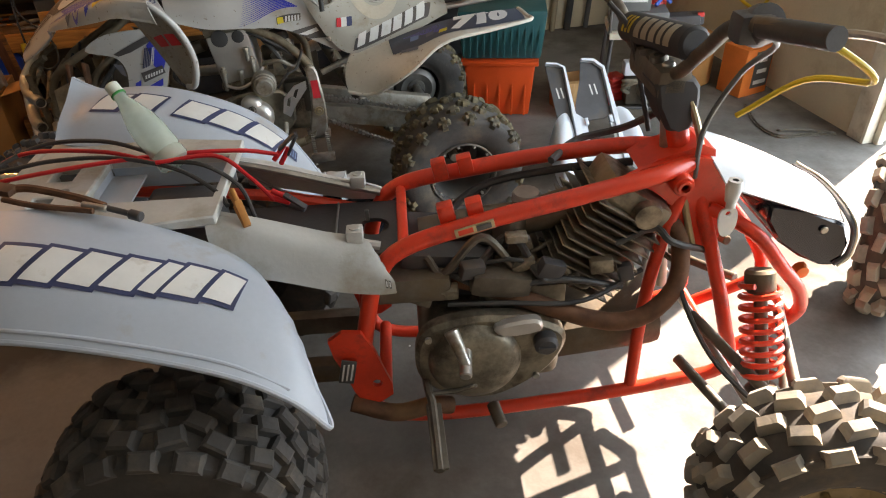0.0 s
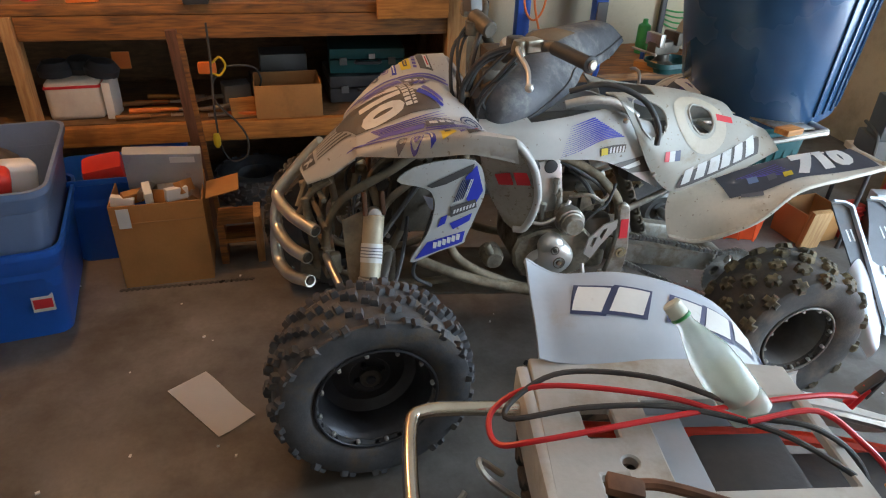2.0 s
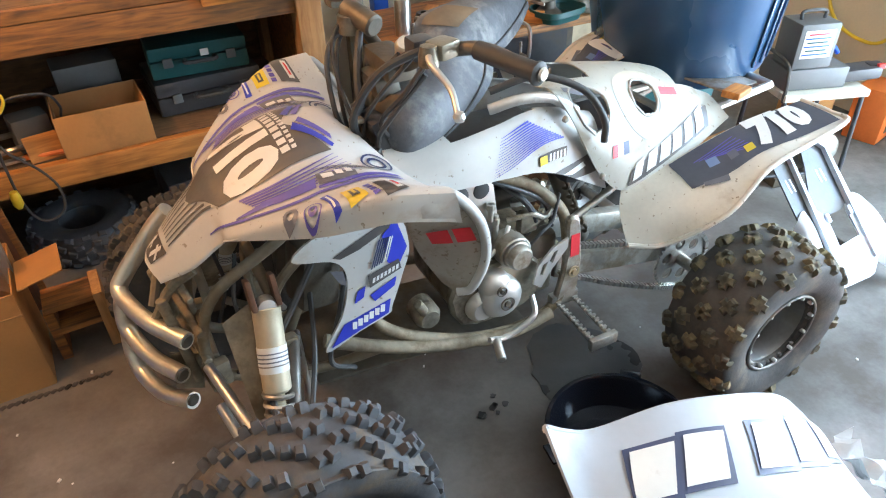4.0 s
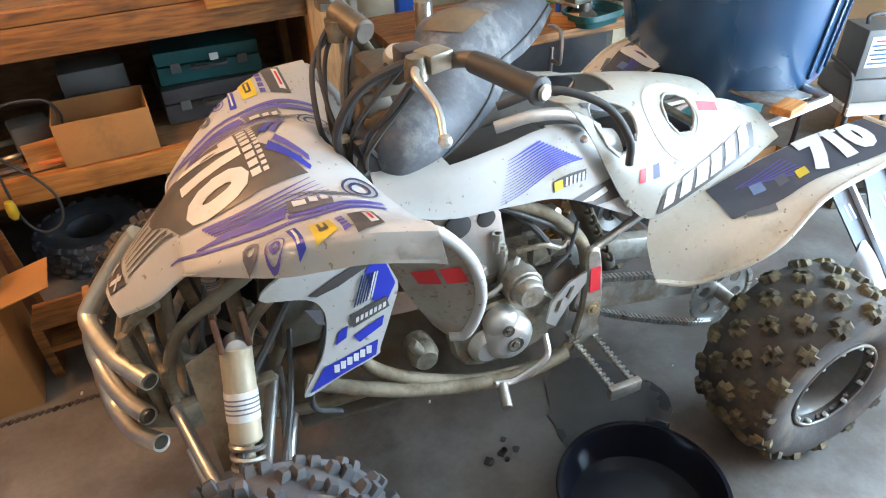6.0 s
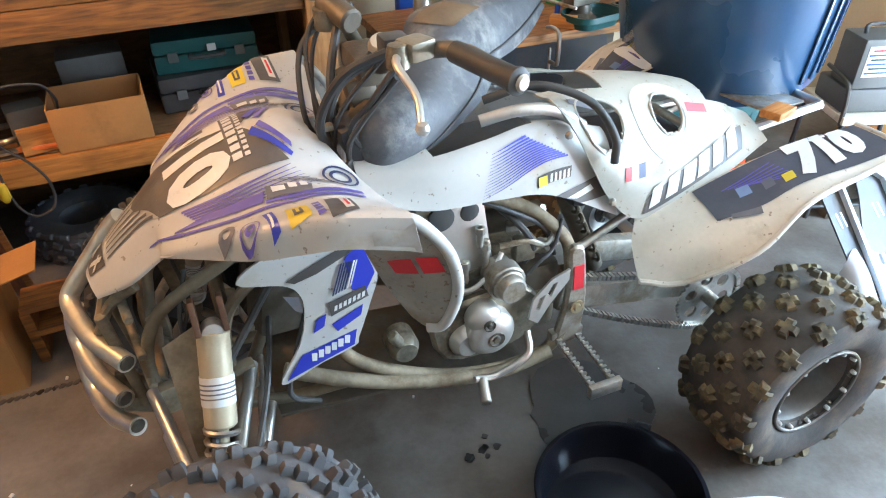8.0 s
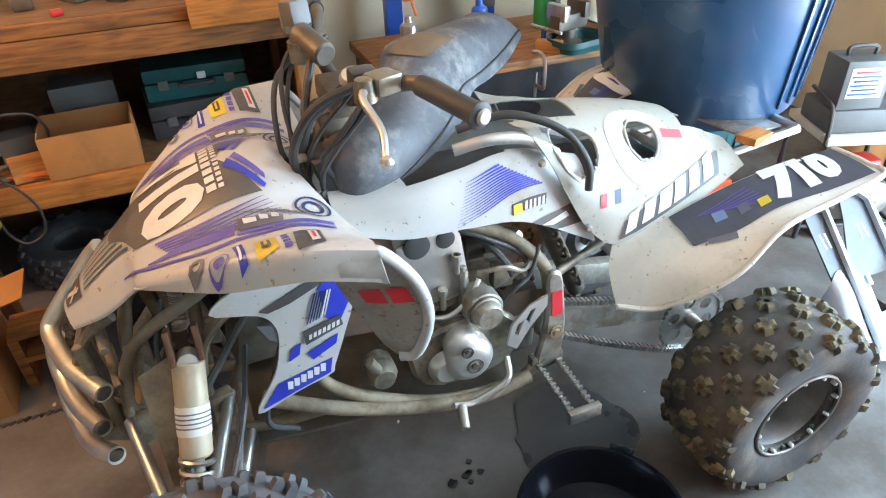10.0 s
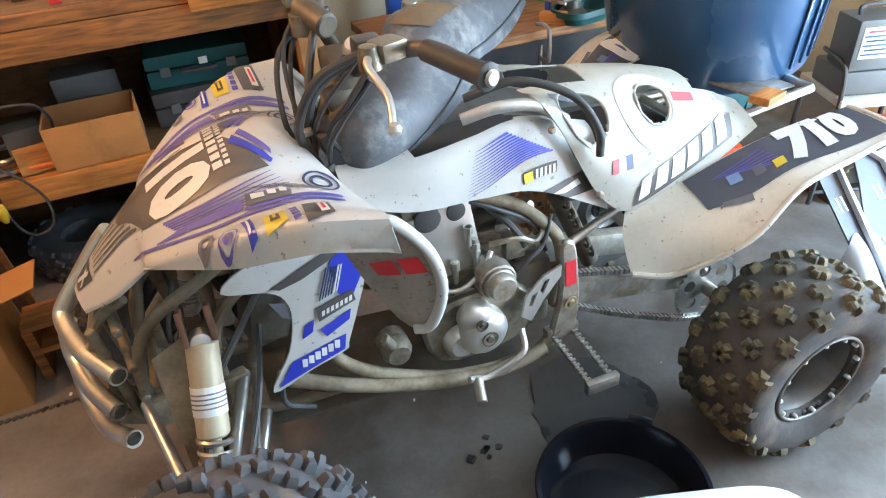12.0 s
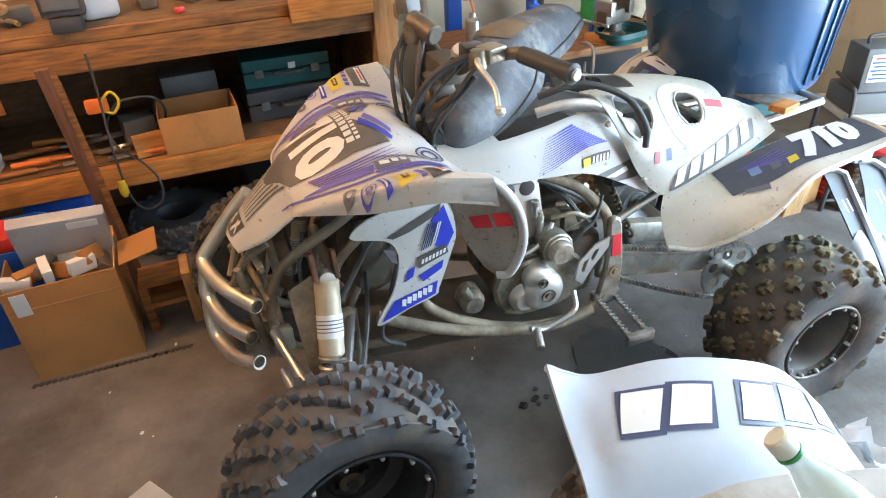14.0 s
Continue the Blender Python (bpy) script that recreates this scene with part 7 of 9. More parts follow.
part("end_panel", box(0.02, 0.56, 0.45, (-0.03, BV + 0.35, 0.70), 0.002), M_OLDWOOD, bench)
single("pine_offcut", box(0.31, 0.035, 0.115, (0, 0, 0), 0.003), M_PINE, R(-0.235, BV - 0.045, 0.982), "pale pine board nailed along the bench edge", "board")


def open_carton(name, sx, sy, sz, m, label, flaps=((1, 0.06, -50),), dirty=None, wall_t=0.005):
    c = thing(name, m, label, "box")
    part("bottom", box(sx, sy, wall_t, (0, 0, wall_t / 2), 0.001), M_CARD, c)
    for k, (x, y, a, b) in enumerate(((0, -sy / 2, sx, wall_t), (0, sy / 2, sx, wall_t), (-sx / 2, 0, wall_t, sy - wall_t), (sx / 2, 0, wall_t, sy - wall_t))):
        part("side", box(a, b, sz, (x, y, sz / 2), 0.001), M_CARD if k in (0, 3) else M_CARD_IN, c)
    for side, size, ang in flaps:
        if side == 1:
            part("flap", box(wall_t, sy - 0.01, size, (0, 0, 0), 0.001), M_CARD, c, "", pose(sx / 2 + math.sin(radians(-ang)) * size / 2 * 1.0, 0, sz + math.cos(radians(ang)) * size / 2, 0, -ang, 0))
        elif side == 2:
            part("flap", box(sx - 0.01, wall_t, size, (0, 0, 0), 0.001), M_CARD, c, "", pose(0, -sy / 2 - math.sin(radians(-ang)) * size / 2, sz + math.cos(radians(ang)) * size / 2, -ang, 0, 0))
    return c


car = open_carton("small_carton", 0.29, 0.22, 0.150, R(-0.79, BV + 0.105, 0.486, 0, 0, 2), "open brown cardboard carton on the bench shelf", ((1, 0.10, 168),))
single("parts_box", box(0.11, 0.10, 0.05, (0, 0, 0.025), 0.004), M_GREYP, R(-0.83, BV + 0.14, 0.492, 0, 8, 10), "grey parts packet inside the carton", "packet")
single("printed_card", box(0.085, 0.06, 0.003, (0, 0, 0.0015), 0.0005), M_PAPER, R(-0.83, BV + 0.14, 0.5435, 0, 8, 10), "pale printed card on the packet", "card")


def tool_case(name, sx, sy, sz, m, material, label):
    c = thing(name, m, label, "tool case", group="tool cases on the shelf")
    part("base", box(sx, sy, sz * 0.55, (0, 0, sz * 0.275), 0.012), material, c)
    part("lid", box(sx, sy, sz * 0.43, (0, 0, sz * 0.775), 0.014), material, c)
    part("handle", tube([(-sx * 0.15, -sy / 2, sz * 0.5), (-sx * 0.14, -sy / 2 - 0.03, sz * 0.5), (sx * 0.14, -sy / 2 - 0.03, sz * 0.5), (sx * 0.15, -sy / 2, sz * 0.5)], 0.008, 8), M_BLACKP, c)
    for k in (-1, 1):
        part("latch", box(0.035, 0.008, 0.035, (k * sx * 0.32, -sy / 2 - 0.004, sz * 0.5), 0.003), M_GREYP, c, "grey snap latch")
    return c


tool_case("tool_case", 0.40, 0.30, 0.13, R(-0.40, BV + 0.33, 0.486, 0, 0, 3), M_BLACKP, "black plastic tool case lying on the shelf")
tool_case("tool_case", 0.36, 0.28, 0.12, R(-0.40, BV + 0.34, 0.617, 0, 0, -2), M_TEAL, "dark teal plastic tool case stacked on a black one")
tool_case("tool_case", 0.26, 0.20, 0.09, R(-0.83, BV + 0.40, 0.486, 0, 0, 8), M_BLACKP, "small black tool case at the back of the shelf")
single("parts_tin", box(0.22, 0.16, 0.11, (0, 0, 0.055), 0.008), M_GREYP, R(-0.80, BV + 0.40, 0.577, 0, 0, 4), "grey metal parts tin", "tin")
single("pale_sticker", box(0.03, 0.004, 0.025, (0, 0, 0), 0.001), M_PAPER, R(-0.385, BV + 0.19, 0.70), "small pale sticker on the tool case", "sticker")
single("grey_junction_box", box(0.12, 0.10, 0.12, (0, 0, 0.06), 0.010), M_GREYP, R(-1.02, BV + 0.17, 0.486, 0, 0, 14), "grey plastic junction box with wires", "box")
single("wood_wedge", box(0.12, 0.09, 0.012, (0, 0, 0), 0.002), M_PINE, R(-0.985, BV + 0.05, 0.525, 60, 0, 12), "yellow-brown wooden wedge on the shelf", "wood block")


def hammer(name, m, length, material, label, thick=0.013):
    h = thing(name, m, label, "hand tool", group="hand tools on the shelf")
    part("handle", add(rod((0, 0, thick), (length * 0.55, 0, thick), thick, thick * 0.8), rod((length * 0.5, 0, thick), (length, 0, thick), thick * 0.45)), material, h)
    part("blade", box(length * 0.2, thick * 1.4, thick * 0.8, (length * 0.97, 0, thick), 0.002), M_STEEL, h, "steel blade")
    return h


for k in range(6):
    hammer("hand_tool", R(-1.53 + 0.05 * (k % 3), BV + 0.05 + 0.05 * k, 0.486 + 0.012 * (k % 2), 0, 0, 4 - 4 * (k % 3)), 0.26 - 0.02 * (k % 2), (M_OLDWOOD, M_CABLE_O, M_PINE)[k % 3], ("brown wooden handled tool on the shelf", "orange handled tool on the shelf", "pale wooden handled tool on the shelf")[k % 3])
pl = thing("snips", R(-1.06, BV + 0.045, 0.486, 0, 0, 6), "metal snips with red-orange handles on the shelf", "hand tool")
part("handle", tube([(0.0, 0, 0.015), (0.05, 0.022, 0.018), (0.13, 0.03, 0.015)], 0.008, 8), M_CABLE_O, pl)
part("handle", tube([(0.0, 0, 0.015), (0.05, -0.018, 0.018), (0.13, -0.022, 0.015)], 0.008, 8), M_CABLE_O, pl)
part("jaws", box(0.09, 0.028, 0.012, (-0.04, 0, 0.015), 0.004), M_STEEL, pl)
for k, (a, b, c) in enumerate((((-0.06, 0.05, 0.0), (0.04, 0.02, 0.02), (0.10, 0.10, 0.0)), ((-0.10, 0.12, 0.02), (0.0, 0.07, 0.05), (0.09, 0.14, 0.03)))):
    single("scrap_metal", tube([a, b, c], 0.010, 8), M_STEEL, R(-1.12, BV + 0.07, 0.50), "bare scrap of bent metal on the shelf", "scrap", group="scraps on the shelf")
bag = thing("paper_sack", R(-1.69, BV + 0.16, 0.486, 0, 0, 4), "white printed paper sack with a red band", "sack")
part("sack", box(0.22, 0.16, 0.17, (0, 0, 0.085), 0.025, seg=3), M_BAG, bag)
part("band", box(0.222, 0.163, 0.012, (0, 0, 0.145), 0.002), M_REDG, bag, "printed red band")
single("carton_pack", box(0.035, 0.12, 0.16, (0, 0, 0.08), 0.003), M_PAPER, R(-1.545, BV + 0.14, 0.486, 0, 0, -6), "white printed card pack", "pack")
for k in range(3):
    single("rag", lathe([(0, 0.07), (0.05, 0.06), (0.075, 0.03), (0.07, 0.0), (0, 0.0)], 12), M_BLACKP, R(-1.76 + 0.09 * k, BV + 0.19 + 0.05 * (k % 2), 0.657 - 0.001 * k, 6 * k, 0, 40 * k), "dark crumpled rag on the sack", "rag", group="rags on the sack")
single("red_sign", box(0.075, 0.006, 0.075, (0, 0, 0), 0.001), M_CABLE_O, R(-1.50, BV + 0.24, 0.70), "small square orange-red tag hanging in the shelf", "tag")

# stake with cords
stake = thing("timber_stake", R(-1.165, BV - 0.125, 0, 5.5, -2.5, 0), "dark red timber stake leaning on the bench", "stake")
part("stake", box(0.042, 0.022, 0.92, (0, 0, 0.475), 0.004), M_STICK, stake)
part("strip", box(0.022, 0.012, 0.90, (0.028, -0.005, 0.470), 0.003), M_OLDWOOD, stake)
cl = thing("spring_clamp", R(-1.11, BV - 0.05, 0.735), "orange-red clamp with a yellow loop on the stake", "clamp")
part("body", box(0.075, 0.03, 0.05, (0, 0, 0), 0.010), M_CABLE_O, cl)
part("loop", tube([(0.02, -0.01, 0.02), (0.055, -0.01, 0.045), (0.075, -0.01, 0.01), (0.05, -0.01, -0.03), (0.02, -0.01, -0.02)], 0.005, 8), M_CABLE_Y, cl, "yellow cord loop")
single("power_cord", tube([(-1.13, BV - 0.06, 0.92), (-1.13, BV - 0.075, 0.80), (-1.135, BV - 0.09, 0.68), (-1.14, BV - 0.10, 0.55), (-1.13, BV - 0.11, 0.40), (-1.09, BV - 0.10, 0.33), (-1.03, BV - 0.09, 0.35), (-1.02, BV - 0.08, 0.43), (-1.06, BV - 0.06, 0.50), (-1.13, BV - 0.05, 0.58), (-1.14, BV - 0.04, 0.66), (-1.08, BV - 0.03, 0.73), (-0.97, BV + 0.0, 0.72), (-0.94, BV + 0.04, 0.66), (-0.95, BV + 0.10, 0.60)], 0.0045, 8), M_RUBBER, R(0.04, 0, 0), "thin dark power cord looped over the stake", "cord")
single("cord_plug", lathe([(0, 0.03), (0.012, 0.028), (0.016, 0.01), (0.016, -0.02), (0.007, -0.035), (0, -0.035)], 14), M_CABLE_Y, R(-1.105, BV - 0.117, 0.44), "yellow cord plug hanging by the stake", "plug")

# on the bench top
fl = thing("work_light", R(-1.12, BV + 0.0, 0.985), "black floodlight standing on the bench edge", "work light")
part("housing", box(0.14, 0.06, 0.13, (0, 0, 0.115), 0.015), M_BLACKP, fl)
part("lens", box(0.11, 0.006, 0.09, (0, -0.032, 0.12), 0.002), M_GREYP, fl, "grey lens with printed lines")
part("stand", box(0.10, 0.08, 0.05, (0, 0, 0.025), 0.010), M_BLACKP, fl)
jug = thing("white_jug", R(-1.03, BV + 0.15, 0.985, 0, 0, 20), "white plastic jug on the bench", "jug")
part("jug", box(0.13, 0.10, 0.20, (0, 0, 0.10), 0.03, seg=3), M_SPARE, jug)
part("cap", lathe([(0, 0.03), (0.02, 0.03), (0.022, 0)], 14, (0, 0, 0.20)), M_GREENP, jug)
chg = thing("battery_charger", R(-1.56, BV + 0.07, 0.985, 0, 0, 12), "orange and grey tool battery charger on the bench", "charger")
part("base", box(0.12, 0.09, 0.03, (0, 0, 0.015), 0.006), M_CABLE_O, chg)
part("battery", box(0.10, 0.08, 0.05, (0, 0, 0.055), 0.010), M_GREYP, chg)
single("red_bottle", lathe([(0, 0.16), (0.015, 0.16), (0.018, 0.13), (0.035, 0.11), (0.038, 0.0), (0, 0)], 18), M_REDP, R(-1.76, BV + 0.10, 0.985), "red plastic bottle on the bench", "bottle")
for k in range(9):
    x = -1.45 + 0.145 * k
    single("bench_clutter", box(0.07 + 0.03 * (k % 3), 0.06, 0.035 + 0.02 * (k % 2), (0, 0, (0.035 + 0.02 * (k % 2)) / 2), 0.008), (M_DARK, M_GREYP, M_BLACKP, M_RUST)[k % 4], R(x, BV + 0.18 + 0.04 * (k % 3), 0.985, 0, 0, 25 * k), ("greasy metal engine part on the bench", "grey plastic part on the bench", "black plastic part on the bench", "rusty metal bracket on the bench")[k % 4], "loose part", group="parts on the bench")
single("coiled_rope", tube([(0.08 * math.cos(a * 0.7) - 0.02 * math.sin(a * 0.2), 0.05 * math.sin(a * 0.7), 0.012 + 0.006 * a) for a in range(20)], 0.009, 8, 3), M_TANTUBE, R(-1.37, BV + 0.14, 0.985), "tan rope coiled on the bench", "rope")
single("red_clip", box(0.035, 0.02, 0.02, (0, 0, 0.01), 0.005), M_REDP, R(-0.76, BV + 0.06, 0.985, 0, 0, 20), "small red plastic clip on the bench", "clip")
tool_case("tool_case", 0.30, 0.20, 0.11, R(-0.17, BV + 0.30, 0.985, 0, 0, 4), M_GREENP, "dark green case on the bench corner")

# under the bench
old = thing("old_tyre", R(-0.98, BV + 0.27, 0.066), "worn black tyre lying under the bench", "tyre")
fit_tyre(old, tyre_mesh(0.21, 0.13, 0.10, (0.03, 0.02), 5, 20, 0.012, 21), M_TYRE, "")
single("black_crate", box(0.42, 0.36, 0.22, (0, 0, 0.11), 0.02), M_BLACKP, R(-0.45, BV + 0.34, 0, 0, 0, 4), "black plastic crate under the bench", "crate")
single("jerry_can", box(0.26, 0.16, 0.30, (0, 0, 0.15), 0.04, seg=3), M_BLUEP, R(-1.42, BV + 0.28, 0, 0, 0, 6), "dark blue can under the bench", "can")

# ---- boxes on the floor by the bench ----


def tote(name, m, sx, sy, sz, material, label, wall_t=0.006, taper=0.86):
    c = thing(name, m, label, "storage tote", group="storage totes")
    def ring(z, k, r):
        a, b = sx / 2 * k, sy / 2 * k
        pts = []
        for cx, cy, a0 in ((a - r, b - r, 0), (-a + r, b - r, 90), (-a + r, -b + r, 180), (a - r, -b + r, 270)):
            for q in range(5):
                w = radians(a0 + 22.5 * q)
                pts.append((cx + r * math.cos(w), cy + r * math.sin(w), z))
        return pts
    bm = bmesh.new()
    loops = [ring(0, taper, 0.05), ring(sz * 0.75, taper + (1 - taper) * 0.75, 0.055), ring(sz * 0.78, 1.0, 0.06), ring(sz - 0.025, 1.03, 0.06), ring(sz - 0.022, 1.07, 0.065), ring(sz, 1.07, 0.065), ring(sz, 1.02, 0.06), ring(sz * 0.76, 0.97, 0.05), ring(0.012, taper * 0.97, 0.045)]
    vs = [[bm.verts.new(p) for p in l] for l in loops]
    n = len(vs[0])
    for a, b in zip(vs, vs[1:]):
        for k in range(n):
            bm.faces.new((a[k], a[(k + 1) % n], b[(k + 1) % n], b[k]))
    bm.faces.new(vs[0][::-1])
    bm.faces.new(vs[-1])
    part("tub", bm, material, c)
    return c


blue_tote = tote("storage_tote", R(-1.85, 0.52, 0, 0, 0, 8), 0.44, 0.62, 0.37, M_BLUETOTE, "blue plastic storage tote on the floor")
st = part("label", box(0.07, 0.003, 0.10, (0.13, -0.287, 0.17), 0.0005, (-8, 0, 0)), M_DECALW, blue_tote, "red and white printed label")
part("label_block", box(0.06, 0.003, 0.035, (0.13, -0.291, 0.15), 0.0005, (-8, 0, 0)), M_REDG, st)
grey_tote = tote("storage_tote", R(-1.85, 0.52, 0.25, 0, 0, 8), 0.46, 0.64, 0.34, M_GREYTOTE, "grey-blue storage tote nested in a blue one")
single("red_jug", box(0.12, 0.10, 0.20, (0, 0, 0.10), 0.03, seg=3), M_REDP, R(-1.80, 0.36, 0.42, 6, 12, 20), "red and white jug inside the tote", "jug")
single("white_jug", box(0.12, 0.09, 0.18, (0, 0, 0.09), 0.03, seg=3), M_SPARE, R(-1.74, 0.45, 0.42, 0, 10, 30), "white plastic jug inside the tote", "jug")
single("black_bag", lathe([(0, 0.20), (0.08, 0.19), (0.15, 0.13), (0.17, 0.05), (0.15, 0.0), (0, 0)], 14), M_BLACKP, R(-1.90, 0.60, 0.40, 8, 0, 10), "black plastic bag inside the tote", "bag")
tote("storage_tote", R(-1.56, 0.90, 0.0, 0, 0, 4), 0.36, 0.26, 0.38, M_BLUETOTE, "blue storage tote with red contents by the bench")
single("red_bucket", box(0.16, 0.14, 0.10, (0, 0, 0.05), 0.03), M_REDP, R(-1.55, 0.88, 0.32, 8, -6, 10), "red plastic bucket inside the blue tote", "bucket")
big = open_carton("large_carton", 0.335, 0.30, 0.36, R(-1.325, 0.70, 0, 0, 0, 3), "brown cardboard carton full of hardware", ((2, 0.10, 165),))
part("flap", box(0.005, 0.16, 0.13, (0, 0, 0), 0.001), M_CARD, big, "tan open side flap", pose(0.245, -0.06, 0.37, 0, 78, 0))
part("label", box(0.045, 0.002, 0.085, (-0.12, -0.158, 0.31), 0.0004, (4, 0, 0)), M_PAPER, big, "pale shipping label")
part("fold", box(0.335, 0.004, 0.004, (0, -0.154, 0.285), 0.0005), M_CARD_IN, big)
bx = thing("clear_organiser", R(-1.30, 0.75, 0.30, 24, 4, 4), "cloudy clear plastic organiser in the carton", "organiser")
part("case", box(0.28, 0.045, 0.26, (0, 0, 0.13), 0.008), M_CLEAR, bx)
part("label", box(0.09, 0.002, 0.03, (0.07, -0.0245, 0.23), 0.0004), M_PAPER, bx)
for k in range(9):
    single("hardware_pack", box(0.085, 0.03, 0.05, (0, 0, 0.025), 0.004), (M_PAPER, M_CARD, M_STEEL)[k % 3], R(-1.45 + 0.034 * k, 0.60 + 0.03 * (k % 3), 0.325 + 0.012 * (k % 4), 20 * (k % 3), 12 - 8 * (k % 4), 35 * k), ("white boxed hardware pack in the carton", "brown boxed hardware pack in the carton", "bare metal part in the carton")[k % 3], "hardware", group="hardware packs in the carton")
lw = thing("wood_step", R(-1.02, 0.72, 0, 0, 0, 2), "small weathered wooden step of boards", "wood step")
part("side_board", box(0.03, 0.14, 0.22, (0.06, 0, 0.11), 0.003), M_PINE_V, lw, "grey board")
part("tread_board", box(0.16, 0.12, 0.02, (-0.02, 0.0, 0.20), 0.003), M_OLDWOOD, lw)
part("tread_board", box(0.16, 0.12, 0.02, (-0.02, 0.0, 0.11), 0.003), M_OLDWOOD, lw)
part("side_board", box(0.03, 0.12, 0.19, (-0.09, 0, 0.095), 0.003), M_OLDWOOD, lw)
pc = [(-1.911, 2.253), (-1.682, 2.07), (-1.763, 1.971), (-1.998, 2.146)]
bm = bmesh.new()
g = []
for i in range(9):
    a = Vector((*pc[0], 0)).lerp(Vector((*pc[1], 0)), i / 8)
    b = Vector((*pc[3], 0)).lerp(Vector((*pc[2], 0)), i / 8)
    g.append([bm.verts.new(a.lerp(b, j / 6) + Vector((0, 0, 0.003 + 0.004 * (1 + math.sin(i * 0.9) * math.cos(j * 0.8))))) for j in range(7)])
for i in range(8):
    for j in range(6):
        bm.faces.new((g[i][j], g[i + 1][j], g[i + 1][j + 1], g[i][j + 1]))
bmesh.ops.solidify(bm, geom=bm.faces[:], thickness=0.001)
single("paper_sheet", bm, M_PAPER, Matrix.Identity(4), "crumpled white sheet of paper on the concrete floor", "paper")
debris = bmesh.new()
for k in range(60):
    a = rng.uniform(-2.2, 1.2)
    b = rng.uniform(-1.2, 0.9)
    s = rng.uniform(0.003, 0.008)
    add(debris, box(s * 1.5, s, s * 0.6, (a, b, s * 0.3), 0, (0, 0, rng.uniform(0, 90))))
tagged(part("floor_debris", debris, M_PAPER, None, "", ROOM), "pale crumbs and grit scattered on the concrete", "debris", kind="stuff")
for k in range(26):
    t = k / 25
    film("stain", [(-1.50 + 0.5 * t + 0.012, 0.52 + 0.006), (-1.50 + 0.5 * t, 0.53), (-1.50 + 0.5 * t - 0.009, 0.518), (-1.50 + 0.5 * t, 0.512)], ROOM, M_OIL, "dark grit spot along a floor joint", 0.003)

# ---- wall side behind the quad ----
tb = thing("side_bench", ROOM, "low steel side bench crowded with tools", "bench")
part("top", box(1.25, 0.55, 0.035, (0.85, 1.22, 0.66), 0.004), M_OLDWOOD, tb, "dark wooden top")
for u, v in ((0.27, 0.98), (1.43, 0.98), (0.27, 1.46), (1.43, 1.46)):
    part("leg", box(0.05, 0.05, 0.645, (u, v, 0.3225), 0.004), M_DARK, tb)
# black sheet added for the shadow under the side bench
part("under_panel", box(1.10, 0.02, 0.60, (0.85, 1.42, 0.33), 0.002), M_BLACKP, tb)
press = thing("shop_press", R(0.68, 1.60, 0), "blue steel H-frame shop press against the wall", "press")
for u in (-0.22, 0.22):
    part("upright", box(0.07, 0.06, 1.50, (u, 0, 0.75), 0.004), M_BLUEP, press)
    part("foot", box(0.07, 0.16, 0.04, (u, 0, 0.02), 0.004), M_BLUEP, press)
part("crosshead", box(0.51, 0.07, 0.09, (0, 0, 1.46), 0.004), M_BLUEP, press)
part("bed", box(0.51, 0.07, 0.08, (0, 0, 0.98), 0.004), M_BLUEP, press)
part("ram", lathe([(0, 0), (0.03, 0), (0.035, 0.02), (0.035, 0.25), (0.05, 0.26), (0.05, 0.30), (0, 0.30)], 18, (0, 0, 1.12)), M_STEEL, press)
part("bolt_plate", box(0.06, 0.012, 0.16, (0.22, -0.037, 0.80), 0.003), M_GREYP, press, "grey bolted plate")
single("extension_cord", tube([(0.46, 1.55, 1.20), (0.44, 1.54, 1.00), (0.45, 1.53, 0.86), (0.50, 1.53, 0.80), (0.55, 1.53, 0.86), (0.56, 1.53, 1.0), (0.53, 1.53, 1.10), (0.49, 1.53, 1.02), (0.50, 1.53, 0.88), (0.53, 1.50, 0.74)], 0.006, 8), M_CABLE_O, ROOM, "orange extension cord hanging on the press", "cord")
vis = thing("bench_vise", R(0.98, 1.02, 0.678, 0, 0, 15), "dark cast bench vise with a pale handle", "vise")
part("base", lathe([(0, 0), (0.06, 0), (0.06, 0.02), (0.035, 0.04), (0.03, 0.07), (0, 0.07)], 18), M_DARK, vis)
part("body", add(box(0.16, 0.06, 0.06, (0, 0, 0.10), 0.012), box(0.03, 0.10, 0.06, (0.05, 0, 0.14), 0.006)), M_DARK, vis)
part("jaw", box(0.03, 0.10, 0.06, (-0.06, 0, 0.14), 0.006), M_STEEL, vis)
part("handle", rod((-0.12, -0.08, 0.09), (-0.12, 0.08, 0.09), 0.006), M_STEEL, vis)
